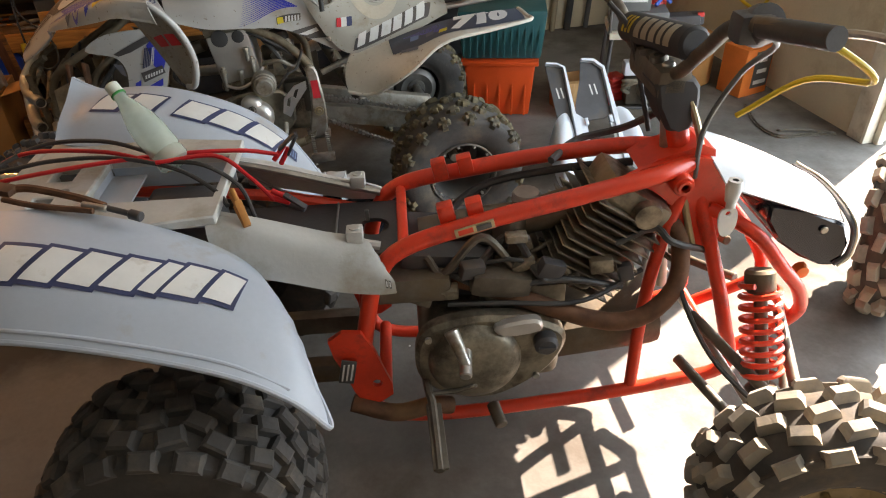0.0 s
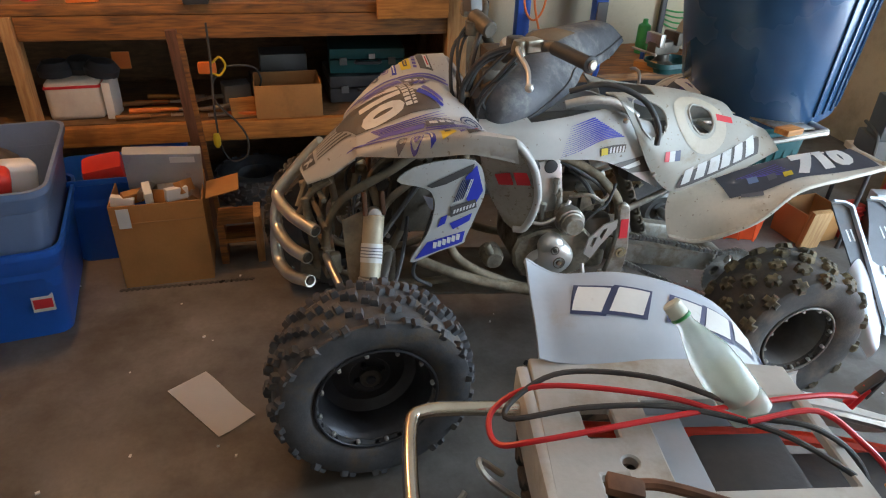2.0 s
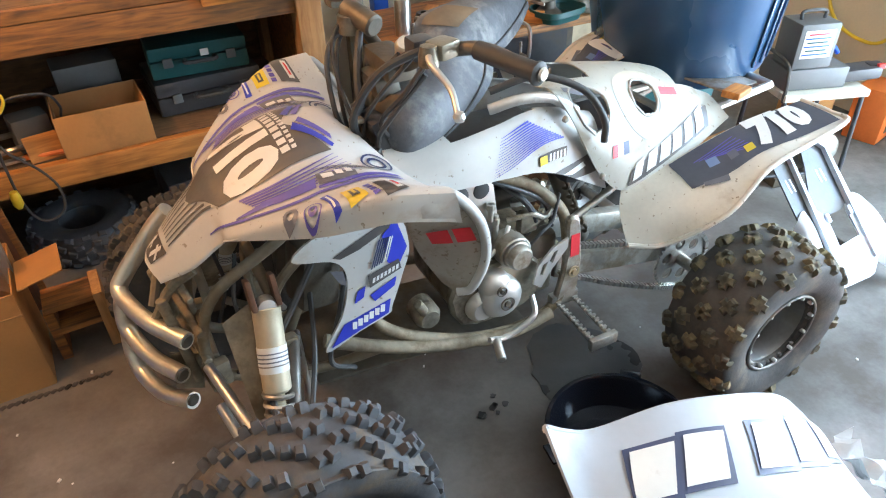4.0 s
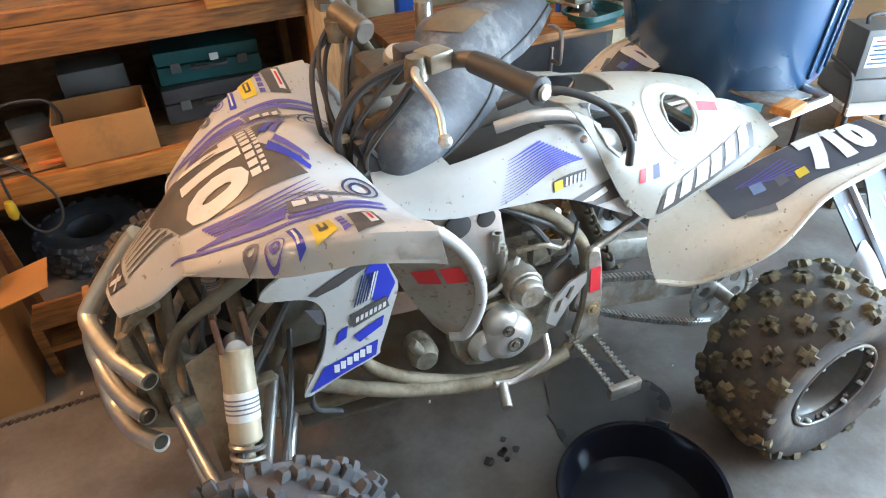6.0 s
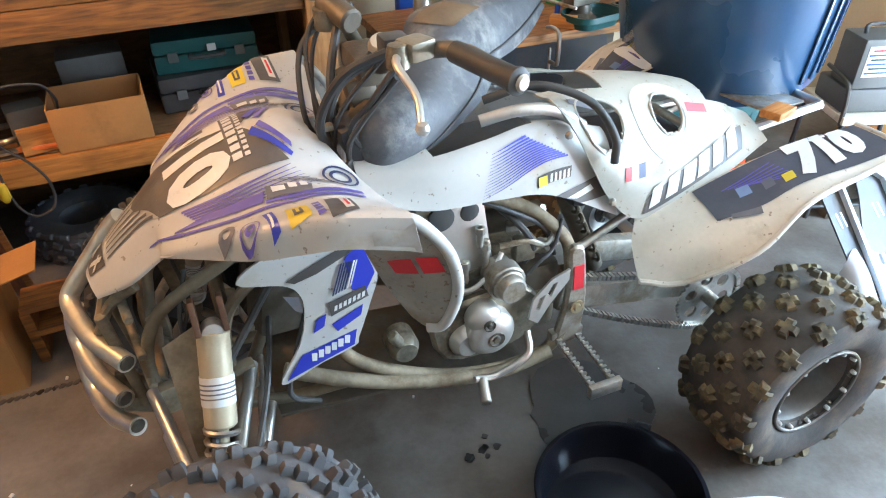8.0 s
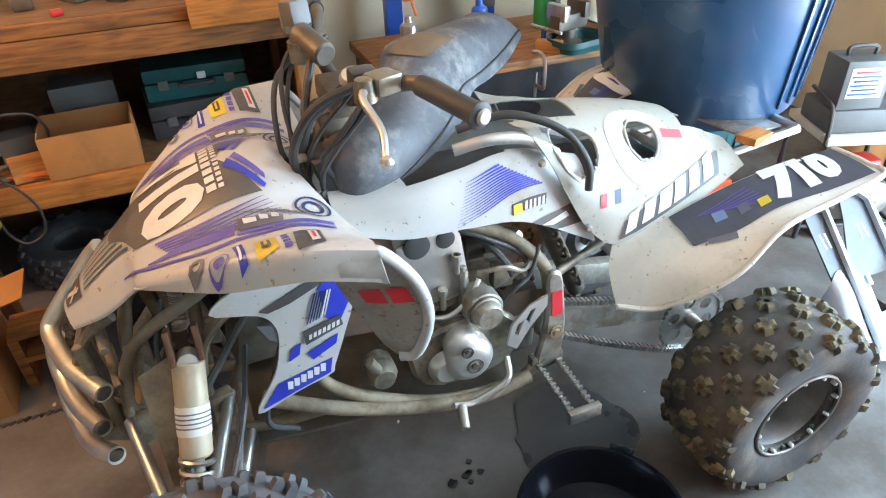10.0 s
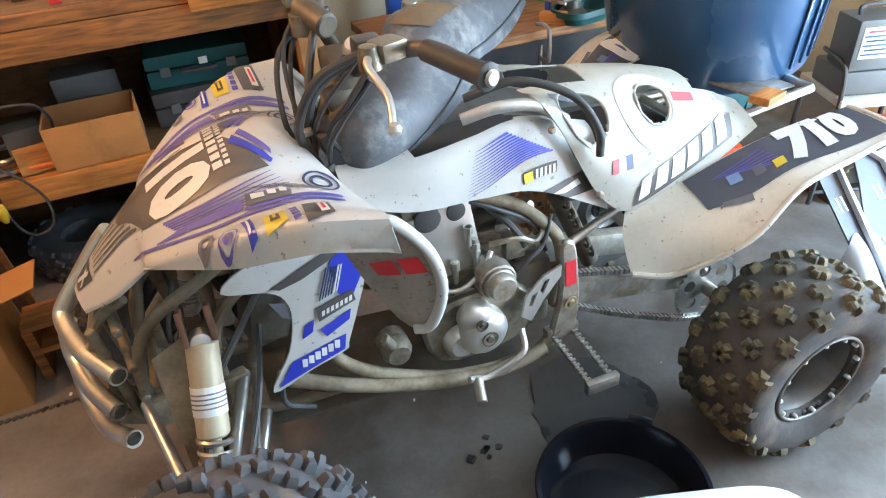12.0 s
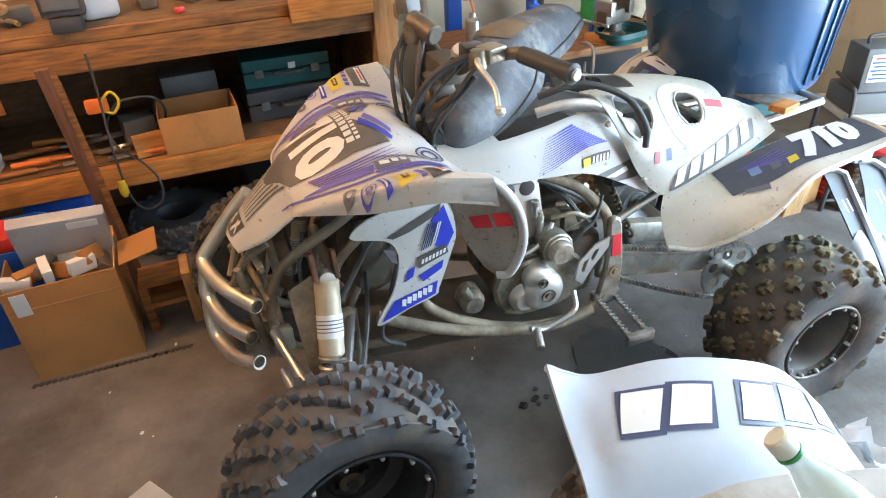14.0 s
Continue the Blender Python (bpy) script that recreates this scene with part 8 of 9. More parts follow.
for k in range(16):
    kind = k % 5
    u, v = 0.36 + 0.066 * k, 1.02 + 0.09 * (k % 4)
    if kind == 0:
        single("spray_can", lathe([(0, 0.17), (0.012, 0.17), (0.015, 0.15), (0.030, 0.14), (0.033, 0.13), (0.033, 0), (0, 0)], 16), (M_STEEL, M_GREENP, M_BLUEP)[k % 3], R(u, v + 0.1, 0.678), "spray can standing on the side bench", "can", group="spray cans on the side bench")
    elif kind == 1:
        single("metal_bracket", add(box(0.09, 0.012, 0.05, (0, 0, 0.025), 0.003), box(0.012, 0.05, 0.05, (0.04, 0.02, 0.025), 0.003)), M_STEEL, R(u, v, 0.678, 0, 0, 30 * k), "bare metal bracket on the side bench", "bracket")
    elif kind == 2:
        single("machine_part", add(lathe([(0.015, 0), (0.04, 0), (0.045, 0.02), (0.03, 0.05), (0.015, 0.05)], 16), box(0.03, 0.08, 0.02, (0.03, 0, 0.01), 0.004)), M_DARK, R(u, v, 0.678, 0, 0, 20 * k), "greasy machine part on the side bench", "machine part")
    elif kind == 3:
        single("wood_block", box(0.10, 0.05, 0.04, (0, 0, 0.02), 0.003), M_PINE, R(u, v - 0.02, 0.678, 0, 0, 17 * k), "pale wooden block on the side bench", "wood block")
    else:
        single("blue_clamp", add(box(0.13, 0.02, 0.015, (0, 0, 0.008), 0.003), box(0.02, 0.02, 0.06, (0.05, 0, 0.03), 0.003)), M_BLUEP, R(u, v - 0.05, 0.678, 0, 0, 15 * k), "blue steel clamp on the side bench", "clamp")
cc = thing("c_clamp", R(0.86, 0.955, 0.64, 0, 0, 0), "steel C-clamp gripping the side bench edge", "clamp")
part("bow", tube([(-0.05, 0.03, 0.05), (-0.05, -0.02, 0.06), (-0.05, -0.06, 0.04), (-0.05, -0.06, -0.06), (-0.05, -0.03, -0.07), (-0.05, 0.0, -0.07)], 0.008, 8), M_STEEL, cc)
part("screw", rod((-0.05, 0.0, -0.12), (-0.05, 0.0, -0.02), 0.006), M_STEEL, cc)
tote("parts_tray", R(1.0, 0.98, 0.678, 0, 0, 10), 0.22, 0.16, 0.05, M_TEALB, "pale teal plastic parts tray on the side bench")
single("vacuum_hose", tube([(1.12, 1.10, 0.74), (1.18, 1.12, 0.86), (1.30, 1.14, 0.82), (1.36, 1.10, 0.66), (1.36, 1.04, 0.50), (1.30, 0.94, 0.42)], 0.055, 16), M_TANTUBE, ROOM, "tan flexible hose drooping over the bench", "hose")
wf = thing("wall_frame", R(1.53, WALL_V - 0.03, 0.95), "black rectangular frame leaning on the wall", "frame")
for a, b, c, d in ((0.0, 0.45, 0.32, 0.03), (0.0, -0.45, 0.32, 0.03), (0.16, 0, 0.03, 0.92), (-0.16, 0, 0.03, 0.92)):
    part("bar", box(c, 0.025, d, (a, 0, b), 0.003), M_BLACKP, wf)
for k in range(4):
    single("green_cable", tube([(-0.14, 0, 0.0), (-0.05, -0.01, -0.015 - 0.006 * k), (0.06, -0.01, -0.012 - 0.006 * k), (0.15, 0, 0.01)], 0.005, 6), M_GREENP, R(1.52, WALL_V - 0.02, 0.80 - 0.025 * k), "green cable strung on the wall", "cable", group="cables on the wall")
for k, (u, r) in enumerate(((1.95, 0.02), (2.06, 0.025), (2.2, 0.018), (2.38, 0.02))):
    single("wall_pipe", tube([(u, WALL_V - 0.03, 0.0), (u + 0.03, WALL_V - 0.04, 0.6), (u - 0.02, WALL_V - 0.03, 1.2), (u + 0.05, WALL_V - 0.03, 1.9)], r, 10), (M_TANTUBE, M_BLACKP, M_GREYP, M_TANTUBE)[k], ROOM, ("tan pipe leaning on the wall", "black pipe leaning on the wall", "grey pipe leaning on the wall", "tan pipe leaning on the wall")[k], "pipe", group="pipes leaning on the wall")

# blue bin on the quad's tail
bin_m = QUAD @ pose(-0.945, -0.25, 0.775, -4, 7, 0) @ Matrix.Scale(1.16, 4)
bn = thing("plastic_bin", bin_m, "large glossy navy plastic bin standing on the quad's tail", "bin")
part("tub", lathe([(0, 0), (0.225, 0), (0.232, 0.008), (0.285, 0.50), (0.30, 0.505), (0.305, 0.515), (0.305, 0.55), (0.297, 0.555), (0.29, 0.55), (0.278, 0.49), (0.222, 0.02), (0, 0.02)], 64), M_BIN, bn)
for k in range(2):
    a = radians(70 + 180 * k)
    part("handle", box(0.03, 0.12, 0.035, (0.315 * math.cos(a), 0.315 * math.sin(a), 0.515), 0.010, (0, 0, math.degrees(a))), M_BIN, bn)
for k in range(5):
    a = radians(98 + 9 * k)
    part("rib", box(0.006, 0.010, 0.44, (0.2615 * math.cos(a), 0.2615 * math.sin(a), 0.25), 0.002, (0, 6.3, math.degrees(a))), M_BIN, bn)
single("rag_pile", lathe([(0, 0.08), (0.10, 0.07), (0.18, 0.03), (0.20, 0.0), (0, 0.0)], 16), M_CARD, bin_m @ pose(0, 0, 0.50, 5, 0, 0), "tan crumpled packing in the bin", "packing")
for a, b, c in (((-0.05, -0.06, 0.10), (0.02, -0.02, 0.45), (-0.06, 0.02, 0.80)), ((0.06, 0.04, 0.10), (0.04, 0.08, 0.46), (0.16, 0.05, 0.78))):
    single("bent_pipe", tube([a, b, c], 0.028, 12), M_TANTUBE, bin_m, "bent tan pipe sticking out of the bin", "pipe", group="pipes in the bin")
single("wood_slip", box(0.09, 0.05, 0.02, (0, 0, 0.01), 0.003), M_PINE, QUAD @ pose(-0.80, 0.13, 0.787, 0, -4, 20), "small pale wooden block on the quad's tail", "wood block")

# ---- far right corner ----
ot = thing("orange_tote", R(1.22, 0.62, 0.0, 0, 0, -20), "bright orange ribbed storage tote on the floor", "storage tote")
part("tub", box(0.36, 0.30, 0.28, (0, 0, 0.14), 0.015, taper=0.86), M_ORANGE, ot)
for k in range(5):
    part("rib", box(0.010, 0.008, 0.24, (-0.13 + 0.065 * k, -0.142, 0.13), 0.002, (-5, 0, 0)), M_ORANGE, ot)
part("rim", box(0.39, 0.33, 0.022, (0, 0, 0.285), 0.006), M_ORANGE, ot)
tt = thing("teal_tote", R(1.23, 0.64, 0.297, 0, 0, -18), "dark teal ribbed tote stacked on the orange one", "storage tote")
part("tub", box(0.44, 0.32, 0.24, (0, 0, 0.12), 0.015, taper=0.9), M_TEAL, tt)
for k in range(12):
    part("rib", box(0.006, 0.006, 0.21, (-0.19 + 0.034 * k, -0.156, 0.115), 0.001, (-4, 0, 0)), M_TEAL, tt)
single("plank_offcut", box(0.10, 0.03, 0.20, (0, 0, 0.10), 0.003), M_PINE_V, R(1.53, 0.36, 0, 8, 0, 0), "pale upright plank offcut on the floor", "plank")
cb = open_carton("small_carton", 0.22, 0.18, 0.16, R(1.60, 0.48, 0, 0, 0, 6), "brown carton behind the spare bodywork", ())
fins = thing("finned_part", R(1.78, 0.42, 0, 0, 0, 8), "red finned engine part on the floor", "engine part")
part("core", box(0.08, 0.08, 0.18, (0, 0, 0.09), 0.010), M_REDP, fins)
for k in range(6):
    part("fin", box(0.10, 0.10, 0.008, (0, 0, 0.04 + 0.024 * k), 0.002), M_REDP, fins)

# spare bodywork: a white front body set with two black panels leaning back from the bridge
sp2 = thing("spare_bodywork", R(1.40, 0.0, 0.0), "white spare quad bodywork with black side panels standing on the floor", "bodywork")
LEAN = pose(0, -0.34, 0.088, 42, 0, 0)
for outline, border, slots in (
        ([(-0.172, 0.10), (-0.105, 0.10), (-0.098, 0.30), (-0.094, 0.465), (-0.120, 0.482), (-0.168, 0.490)],
         [(-0.118, 0.0), (-0.104, 0.0), (-0.092, 0.20), (-0.086, 0.47), (-0.120, 0.492), (-0.168, 0.500), (-0.168, 0.491), (-0.120, 0.483), (-0.096, 0.465), (-0.108, 0.20)], (-0.142, -0.122)),
        ([(-0.090, 0.235), (-0.060, 0.215), (0.040, 0.215), (0.072, 0.232), (0.082, 0.445), (0.050, 0.480), (-0.004, 0.490), (-0.030, 0.40), (-0.072, 0.30)],
         [(0.074, 0.02), (0.094, 0.02), (0.096, 0.25), (0.094, 0.45), (0.054, 0.492), (-0.004, 0.500), (-0.004, 0.491), (0.048, 0.481), (0.082, 0.444), (0.076, 0.22)], (0.012, 0.034))):
    pn = part("panel", plate(outline, 0.006, "z", 0.0), M_BLACKP, sp2, "black side panel with pale slots", LEAN)
    part("border", plate(border, 0.020, "z", 0.004), M_SPARE, sp2, "white moulded border", LEAN)
    for x in slots:
        part("slot", box(0.007, 0.050, 0.004, (x, 0.355, 0.005), 0.001, (0, 0, 4)), M_DECALW, pn)
part("bridge", plate([(-0.112, 0.0), (0.090, 0.012), (0.088, 0.245), (0.066, 0.212), (0.056, 0.205), (0.060, 0.110), (-0.054, 0.100), (-0.048, 0.205), (-0.060, 0.225), (-0.098, 0.262)], 0.008, "z", 0.006), M_SPARE, sp2, "white bridge with a cut-out", LEAN)
part("apron", plate([(-0.112, 0.0), (0.090, 0.006), (0.084, -0.045), (0.060, -0.052), (-0.080, -0.050), (-0.106, -0.040)], 0.006, "z", 0.0), M_SPARE, sp2, "", pose(0, -0.339, 0.092, 78, 0, 0))
for x in (-0.050, 0.062):
    part("hook", box(0.016, 0.034, 0.014, (x, 0.205, 0.016), 0.004), M_SPARE, sp2, "", LEAN)
# black block added for the shaded inside below the bridge
part("inner_box", box(0.17, 0.20, 0.11, (-0.01, -0.20, 0.055), 0.012), M_BLACKP, sp2, "black block standing in for the shaded inside under the bridge")
for mirror in (0, 1):
    def at(x, y, z):
        return (-0.020 - x if mirror else x, y, z)
    fw = Skin([[at(0.092, -0.150, 0.262), at(0.125, -0.155, 0.268), at(0.165, -0.175, 0.240), at(0.180, -0.165, 0.150)],
               [at(0.092, -0.215, 0.210), at(0.138, -0.222, 0.236), at(0.182, -0.245, 0.200), at(0.200, -0.240, 0.110)],
               [at(0.094, -0.285, 0.135), at(0.140, -0.300, 0.160), at(0.188, -0.325, 0.135), at(0.205, -0.320, 0.060)],
               [at(0.100, -0.335, 0.090), at(0.140, -0.360, 0.098), at(0.186, -0.385, 0.080), at(0.200, -0.380, 0.030)],
               [at(0.140, -0.385, 0.055), at(0.158, -0.405, 0.055), at(0.180, -0.418, 0.040), at(0.190, -0.410, 0.004)]])
    part("flare", fw.sheet(16, 12, 0.004), M_SPARE, sp2, "rounded white fender flare")

# stand with charger and machine
stand = thing("steel_stand", R(1.89, 0.38, 0, 0, 0, -20), "black tubular stand with a pale top board", "stand")
for u, v in ((-0.17, -0.13), (0.17, -0.13), (-0.17, 0.13), (0.17, 0.13)):
    part("leg", tube([(u * 1.12, v, 0.0), (u * 1.06, v, 0.2), (u, v, 0.41)], 0.010, 10), M_BLACKP, stand)
part("base_bar", rod((-0.19, -0.13, 0.05), (0.19, -0.13, 0.05), 0.008), M_BLACKP, stand)
part("base_bar", rod((0.19, -0.13, 0.05), (0.19, 0.13, 0.05), 0.008), M_BLACKP, stand)
part("top_board", box(0.37, 0.30, 0.03, (0, 0, 0.42), 0.004), M_TRIM, stand, "pale board top")
part("back_hoop", tube([(-0.18, -0.13, 0.40), (-0.185, -0.13, 0.50), (-0.18, -0.09, 0.55), (-0.17, 0.06, 0.56)], 0.008, 8), M_BLACKP, stand)
single("equipment_case", box(0.27, 0.20, 0.09, (0, 0, 0.045), 0.012), M_GREYP, R(1.845, 0.385, 0.436, 0, 0, -20), "flat grey equipment case on the stand", "case")
ch = thing("car_battery_charger", R(1.795, 0.375, 0.527, 0, 0, -18), "grey car battery charger with a pale label", "battery charger")
part("housing", box(0.17, 0.14, 0.18, (0, 0, 0.09), 0.010), M_GREYP, ch)
part("label", box(0.130, 0.002, 0.11, (0, -0.071, 0.10), 0.0004), M_DECALW, ch, "pale label with coloured bars")
for k in range(6):
    part("label_bar", box(0.11 - 0.02 * (k % 2), 0.002, 0.006, (-0.005, -0.0725, 0.06 + 0.016 * k), 0.0003), (M_BLUEP, M_TEALB, M_BLUEP, M_TEALB, M_BLUEP, M_REDG)[k], ch)
part("handle", tube([(-0.05, 0, 0.18), (-0.045, 0, 0.21), (0.045, 0, 0.21), (0.05, 0, 0.18)], 0.007, 8), M_BLACKP, ch)
single("red_canister", lathe([(0, 0.17), (0.02, 0.17), (0.035, 0.155), (0.05, 0.12), (0.05, 0.0), (0, 0.0)], 24), M_REDP, R(1.96, 0.43, 0.436), "red metal canister on the stand", "canister")
single("blue_spreader", tube([(0, 0, 0.01), (0.05, 0.02, 0.04), (0.09, 0.02, 0.01)], 0.010, 8), M_BLUEP, R(1.91, 0.34, 0.527), "blue steel spreader on the stand", "spreader")
bc = thing("black_tray", R(2.00, 0.27, 0.437, 0, -4, -22), "black plastic tray on the stand edge", "tray")
part("tray", box(0.20, 0.09, 0.05, (0, 0, 0.045), 0.010), M_BLACKP, bc)
part("clip", box(0.06, 0.05, 0.06, (0.09, 0, 0.045), 0.010), M_BLACKP, bc)
part("red_tab", box(0.03, 0.02, 0.02, (0.10, -0.03, 0.07), 0.004), M_REDP, bc)
eng2 = thing("small_engine", R(1.90, 0.36, 0.0, 0, 0, -14), "small pull-start engine under the stand", "engine")
part("block", box(0.18, 0.16, 0.14, (0, 0, 0.12), 0.02), M_DARK, eng2)
part("shroud", lathe([(0, 0.05), (0.05, 0.05), (0.08, 0.035), (0.09, 0.0), (0, 0.0)], 24, (0.05, -0.08, 0.15), (90, 0, 0)), M_ALU, eng2)
part("air_filter", box(0.08, 0.07, 0.07, (-0.07, -0.04, 0.24), 0.012), M_SPARE, eng2, "white air filter box")
part("tank", box(0.14, 0.10, 0.08, (0.06, 0.02, 0.24), 0.025), M_REDP, eng2, "red fuel tank")
part("foot_plate", box(0.30, 0.24, 0.045, (0, 0, 0.0225), 0.004), M_DARK, eng2)
for k in range(3):
    part("hose", tube([(-0.08, -0.08, 0.12 + 0.03 * k), (-0.12, -0.12, 0.16 + 0.02 * k), (-0.05, -0.14, 0.20), (0.03, -0.12, 0.16)], 0.010, 8), M_ALU_DARK, eng2)
drm = lathe([(0, 0.26), (0.12, 0.26), (0.125, 0.25), (0.125, 0.0), (0, 0.0)], 24)
single("brown_drum", drm, M_CARD, R(2.36, 0.66, 0), "brown fibre drum against the wall", "drum")
ob2 = thing("orange_carton", R(2.55, 0.42, 0, 0, 0, 14), "orange carton with a black and white printed panel", "carton")
part("carton", box(0.20, 0.16, 0.26, (0, 0, 0.13), 0.004), M_CABLE_O, ob2)
part("panel", box(0.12, 0.002, 0.20, (0.03, -0.081, 0.14), 0.0004), M_BLACKG, ob2, "black panel with pale bars")
for k in range(3):
    part("panel_bar", box(0.09 - 0.02 * k, 0.002, 0.022, (0.03, -0.0825, 0.07 + 0.06 * k), 0.0004), M_DECALW, ob2)
chain = thing("steel_chain", ROOM, "loose dark steel chain on the concrete floor", "chain")
CH = spline([(2.44, 0.20, 0.008), (2.36, -0.02, 0.008), (2.38, -0.16, 0.008), (2.50, -0.18, 0.008), (2.64, -0.20, 0.008), (2.52, -0.13, 0.008), (2.42, -0.10, 0.008)], 9)
for k in range(len(CH) - 1):
    d = CH[k + 1] - CH[k]
    ang = math.degrees(math.atan2(d.y, d.x))
    bm = tube([(-0.013, 0.006, 0), (0.013, 0.006, 0), (0.018, 0, 0), (0.013, -0.006, 0), (-0.013, -0.006, 0), (-0.018, 0, 0)], 0.003, 5, 2, True)
    part("link", bm, M_DARK, chain, "", Matrix.Translation(CH[k]) @ pose(0, 0, 0, 55 if k % 2 else 0, 0, ang))
WU = DOOR_U - 0.02
single("hanging_cord", tube([(WU, 0.98, 1.35), (WU - 0.02, 0.97, 1.0), (WU - 0.02, 0.95, 0.66), (WU - 0.03, 0.86, 0.46), (WU - 0.02, 0.70, 0.38), (WU - 0.02, 0.55, 0.42), (WU - 0.02, 0.45, 0.70), (WU, 0.40, 1.2)], 0.009, 8), M_CABLE_Y, ROOM, "yellow extension cord hanging on the wall", "cord", group="cords hanging on the wall")
single("hanging_cord", tube([(WU, 0.60, 1.5), (WU - 0.03, 0.58, 1.1), (WU - 0.03, 0.50, 0.80), (WU - 0.03, 0.40, 0.74), (WU - 0.03, 0.33, 0.84), (WU - 0.02, 0.32, 1.2), (WU, 0.30, 1.5)], 0.007, 8), M_CABLE_Y, ROOM, "yellow cord looped on the wall", "cord", group="cords hanging on the wall")
for k in range(4):
    v = 1.40 - 0.17 * k
    single("hanging_cord", tube([(WU, v, 1.6), (WU - 0.03, v - 0.05, 1.2), (WU - 0.03, v + 0.04, 0.9), (WU - 0.03, v - 0.12, 0.72 + 0.03 * k), (WU - 0.03, v - 0.2, 0.95), (WU, v - 0.16, 1.5)], 0.005, 6), (M_RUBBER, M_TANTUBE)[k % 2], ROOM, ("black cord hanging on the wall", "tan cord hanging on the wall")[k % 2], "cord", group="cords hanging on the wall")

# ---- loose things on and by the red quad ----
pan = thing("drain_pan", Matrix.Translation((-0.490, 2.215, 0)), "round glossy black oil drain pan on the floor", "drain pan")
part("pan", lathe([(0, 0), (0.165, 0), (0.172, 0.006), (0.190, 0.095), (0.200, 0.100), (0.203, 0.105), (0.200, 0.112), (0.190, 0.112), (0.184, 0.100), (0.166, 0.012), (0.10, 0.010), (0, 0.010)], 56), M_BLACKGLOSS, pan)
for k in range(3):
    a = radians(60 + 130 * k)
    part("grip", box(0.03, 0.06, 0.012, (0.205 * math.cos(a), 0.205 * math.sin(a), 0.106), 0.004, (0, 0, math.degrees(a))), M_BLACKGLOSS, pan)
pg = bmesh.new()
gg = [[pg.verts.new((0.045 * i - 0.09 + 0.012 * math.sin(3 * j + i), 0.045 * j - 0.09 + 0.012 * math.cos(2 * i + j), 0.03 * math.sin(1.9 * i + 0.7 * j) + 0.025 * math.cos(2.3 * j - i))) for j in range(6)] for i in range(6)]
for i in range(5):
    for j in range(5):
        pg.faces.new((gg[i][j], gg[i + 1][j], gg[i + 1][j + 1], gg[i][j + 1]))
bmesh.ops.subdivide_edges(pg, edges=pg.edges[:], cuts=2, smooth=0.8, use_grid_fill=True)
bmesh.ops.solidify(pg, geom=pg.faces[:], thickness=0.002)
single("plastic_wrapper", pg, M_CLEAR, RED @ pose(0.235, 0.345, 0.555, 10, 25, 20) @ Matrix.Scale(0.5, 4), "crumpled clear printed wrapper tucked by the fender", "wrapper")

BOT_WAY = Vector((-0.116, 0.090, 0.135))
bot = thing("drink_bottle", RED @ Matrix.Translation((-0.070, 0.045, 0.795)) @ BOT_WAY.to_track_quat("Z", "Y").to_matrix().to_4x4(), "pale green plastic bottle lying across the red quad's deck", "bottle")
part("bottle", lathe([(0, 0), (0.028, 0.0), (0.036, 0.006), (0.037, 0.03), (0.034, 0.036), (0.037, 0.042), (0.037, 0.09), (0.034, 0.12), (0.023, 0.155), (0.0145, 0.18), (0.0145, 0.20), (0, 0.20)], 28), M_BOTTLE, bot)
part("cap", lathe([(0, 0.222), (0.013, 0.222), (0.0155, 0.219), (0.0155, 0.198), (0, 0.198)], 20), M_CAP, bot, "pale screw cap")
part("ring", lathe([(0.0135, 0.197), (0.0165, 0.197), (0.0165, 0.192), (0.0135, 0.192)], 20), M_GREENP, bot)
grip_p = thing("locking_pliers", RED @ pose(-0.20, -0.180, 0.833, 0, 6, -14), "rusty locking pliers lying on the fender", "pliers")
part("handle", tube([(-0.15, 0.02, 0.0), (-0.10, 0.030, 0.006), (0.0, 0.022, 0.008), (0.06, 0.012, 0.006)], 0.008, 8), M_RUST, grip_p)
part("handle", tube([(-0.13, -0.01, 0.0), (-0.06, -0.018, 0.004), (0.05, -0.008, 0.006)], 0.006, 8), M_RUST, grip_p)
part("jaw_shank", rod((0.02, 0.006, 0.006), (0.07, 0.004, 0.006), 0.007), M_STEEL, grip_p)
part("screw", add(rod((0.05, 0.010, 0.006), (0.115, 0.004, 0.004), 0.006), rod((0.115, 0.004, 0.004), (0.14, 0.0, 0.004), 0.010)), M_BLACKP, grip_p)
part("jaw", box(0.05, 0.03, 0.014, (-0.15, 0.015, 0.004), 0.004), M_RUST, grip_p)
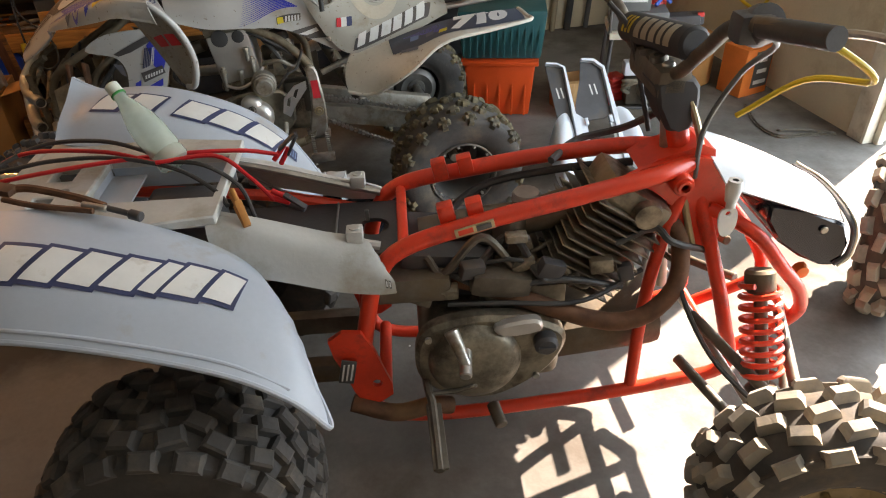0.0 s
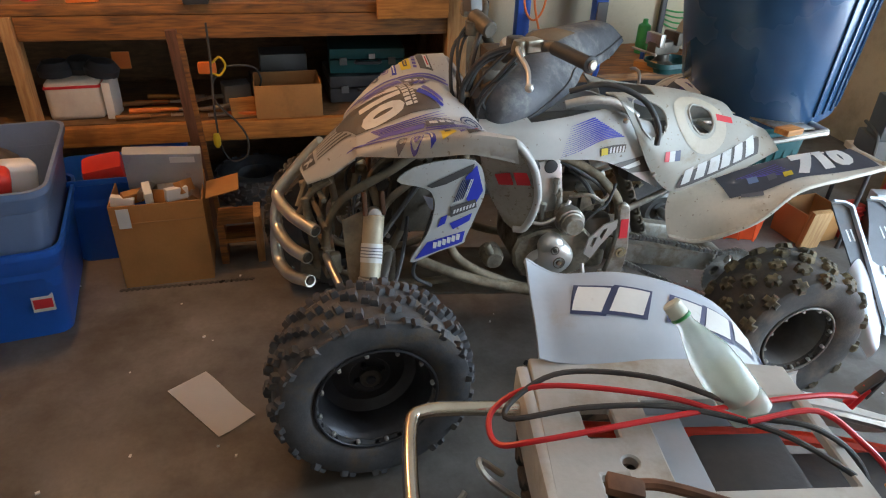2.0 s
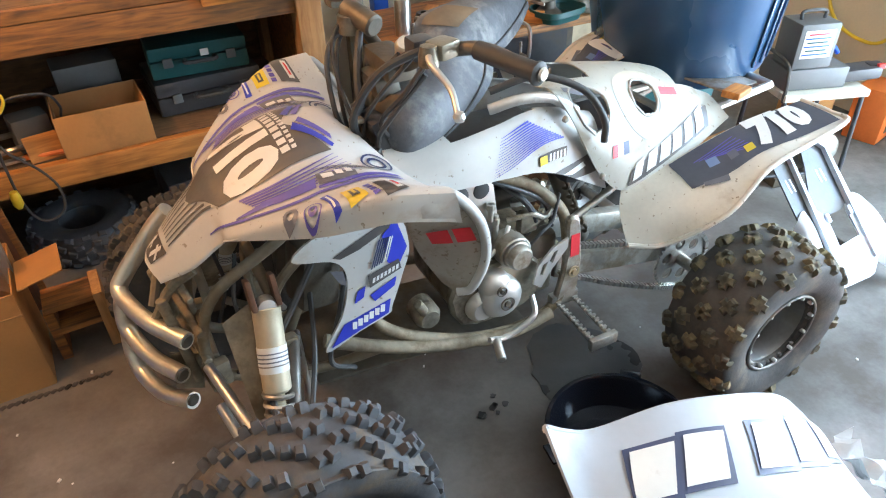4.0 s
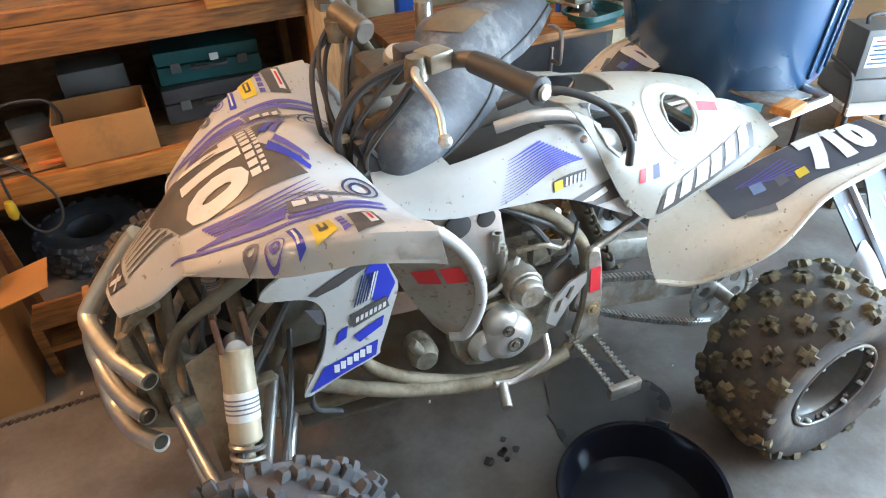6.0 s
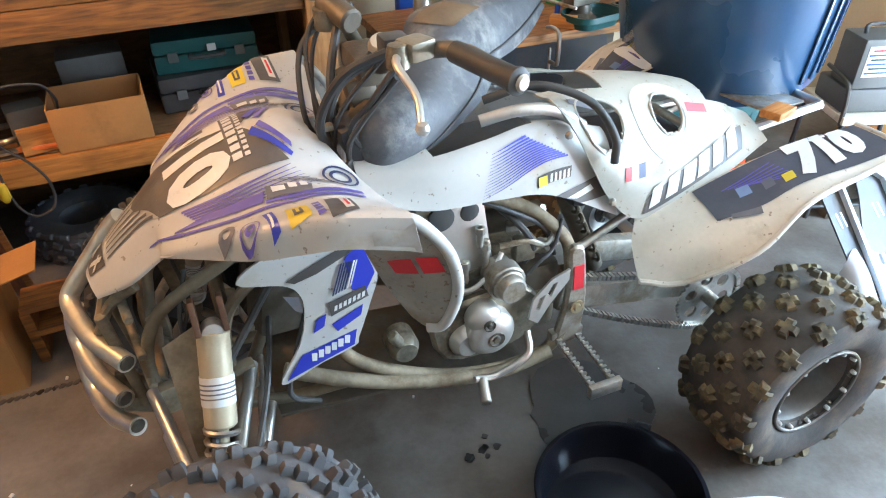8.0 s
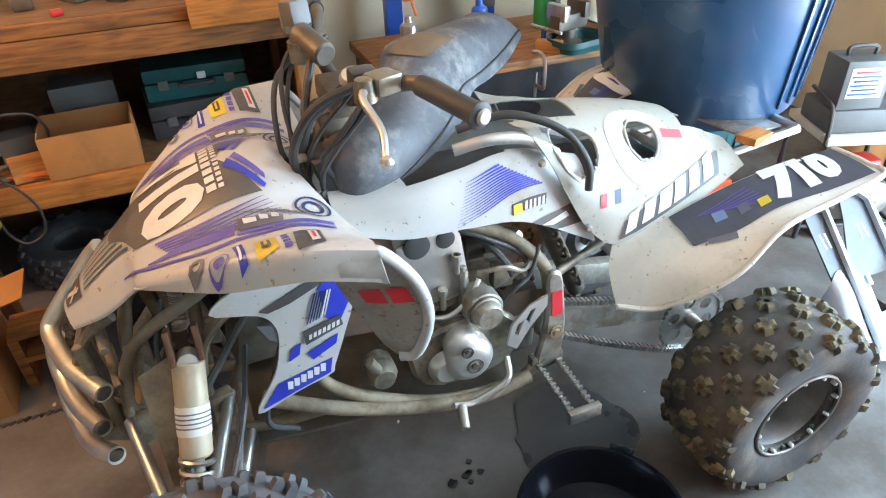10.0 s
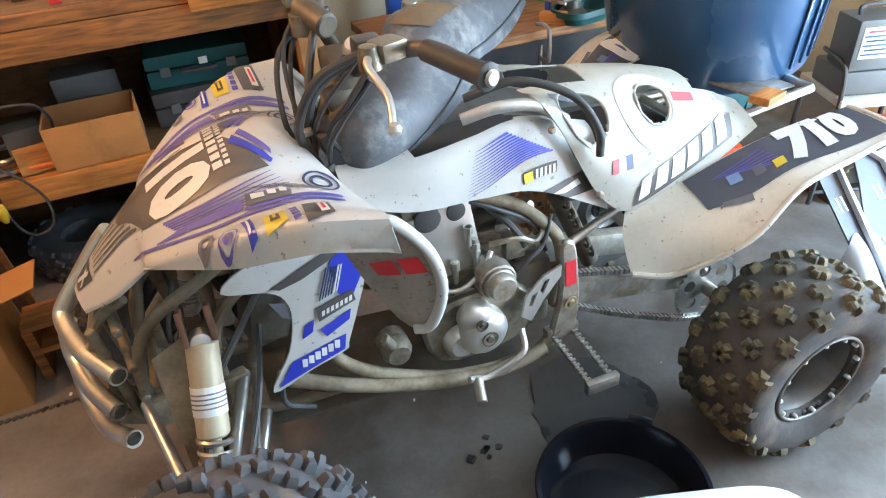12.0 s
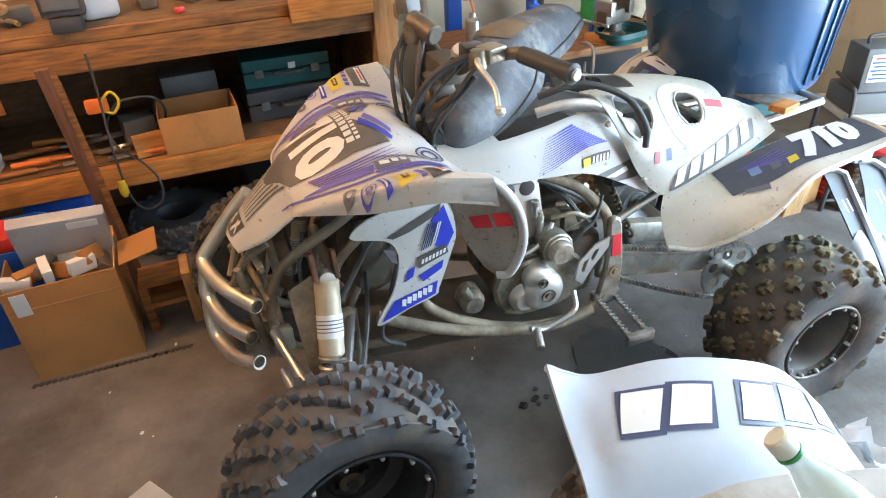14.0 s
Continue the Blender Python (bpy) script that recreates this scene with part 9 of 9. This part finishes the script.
for k, (pts, material, lab2) in enumerate((
        ([(-0.10, 0.02, 0.825), (-0.22, 0.06, 0.840), (-0.40, 0.10, 0.830), (-0.52, 0.08, 0.800), (-0.53, 0.02, 0.790), (-0.42, 0.00, 0.815), (-0.25, 0.02, 0.830), (-0.08, 0.05, 0.830), (0.06, 0.08, 0.815), (0.14, 0.10, 0.790)], M_CABLE_R, "red jumper cable draped over the deck"),
        ([(-0.09, 0.03, 0.835), (-0.22, 0.09, 0.850), (-0.36, 0.12, 0.840), (-0.44, 0.09, 0.820), (-0.46, 0.05, 0.810), (-0.34, 0.05, 0.830), (-0.20, 0.04, 0.835), (-0.06, 0.00, 0.820), (0.03, -0.06, 0.795), (0.06, -0.10, 0.780)], M_RUBBER, "black jumper cable draped over the deck"),
        ([(-0.10, 0.01, 0.832), (0.02, 0.03, 0.830), (0.09, 0.0, 0.790), (0.14, -0.03, 0.745)], M_CABLE_R, "red jumper cable end on the deck"),
        ([(-0.08, 0.02, 0.828), (0.0, 0.0, 0.825), (0.07, -0.02, 0.78), (0.10, -0.06, 0.72)], M_RUBBER, "black cable end on the deck"))):
    single("jumper_cable", tube([(max(x, -0.47 + 0.2 * (x + 0.47)), y, z - 0.012) for x, y, z in pts], 0.0048, 8), material, RED, lab2, "cable", group="jumper cables")
for m, material, lab2 in ((RED @ pose(0.165, -0.035, 0.735, 0, 20, -20), M_CABLE_R, "red cable clamp"), (RED @ pose(0.155, 0.105, 0.785, 0, -50, 10), M_CABLE_R, "red cable clamp standing up"), (RED @ pose(0.085, -0.115, 0.775, 0, 40, -60), M_COPPER, "copper cable clamp")):
    cl2 = thing("cable_clamp", m, lab2 + " on the red quad", "clamp", group="jumper cable clamps")
    part("jaw", add(box(0.055, 0.016, 0.007, (0.02, 0, 0.008), 0.003, (0, 10, 0)), box(0.055, 0.016, 0.007, (0.02, 0, -0.006), 0.003, (0, -10, 0))), M_BLACKP if material is M_CABLE_R else M_COPPER, cl2)
    part("grip", add(rod((-0.035, 0, 0.008), (0.01, 0, 0.008), 0.006), rod((-0.035, 0, -0.010), (0.01, 0, -0.004), 0.006)), material, cl2)

# a loose wheel standing in the doorway light
lw2 = thing("loose_wheel", RED @ pose(1.94, 0.33, 0.260, 84, 0, 52), "loose knobby wheel standing on the sunlit floor", "wheel")
part("rim", R2.copy(), M_RIM_TAN, lw2)
fit_tyre(lw2, T2_FRONT, M_TYRE_MUD, "knobby black off-road tyre", M_TYRE_LITDUST)
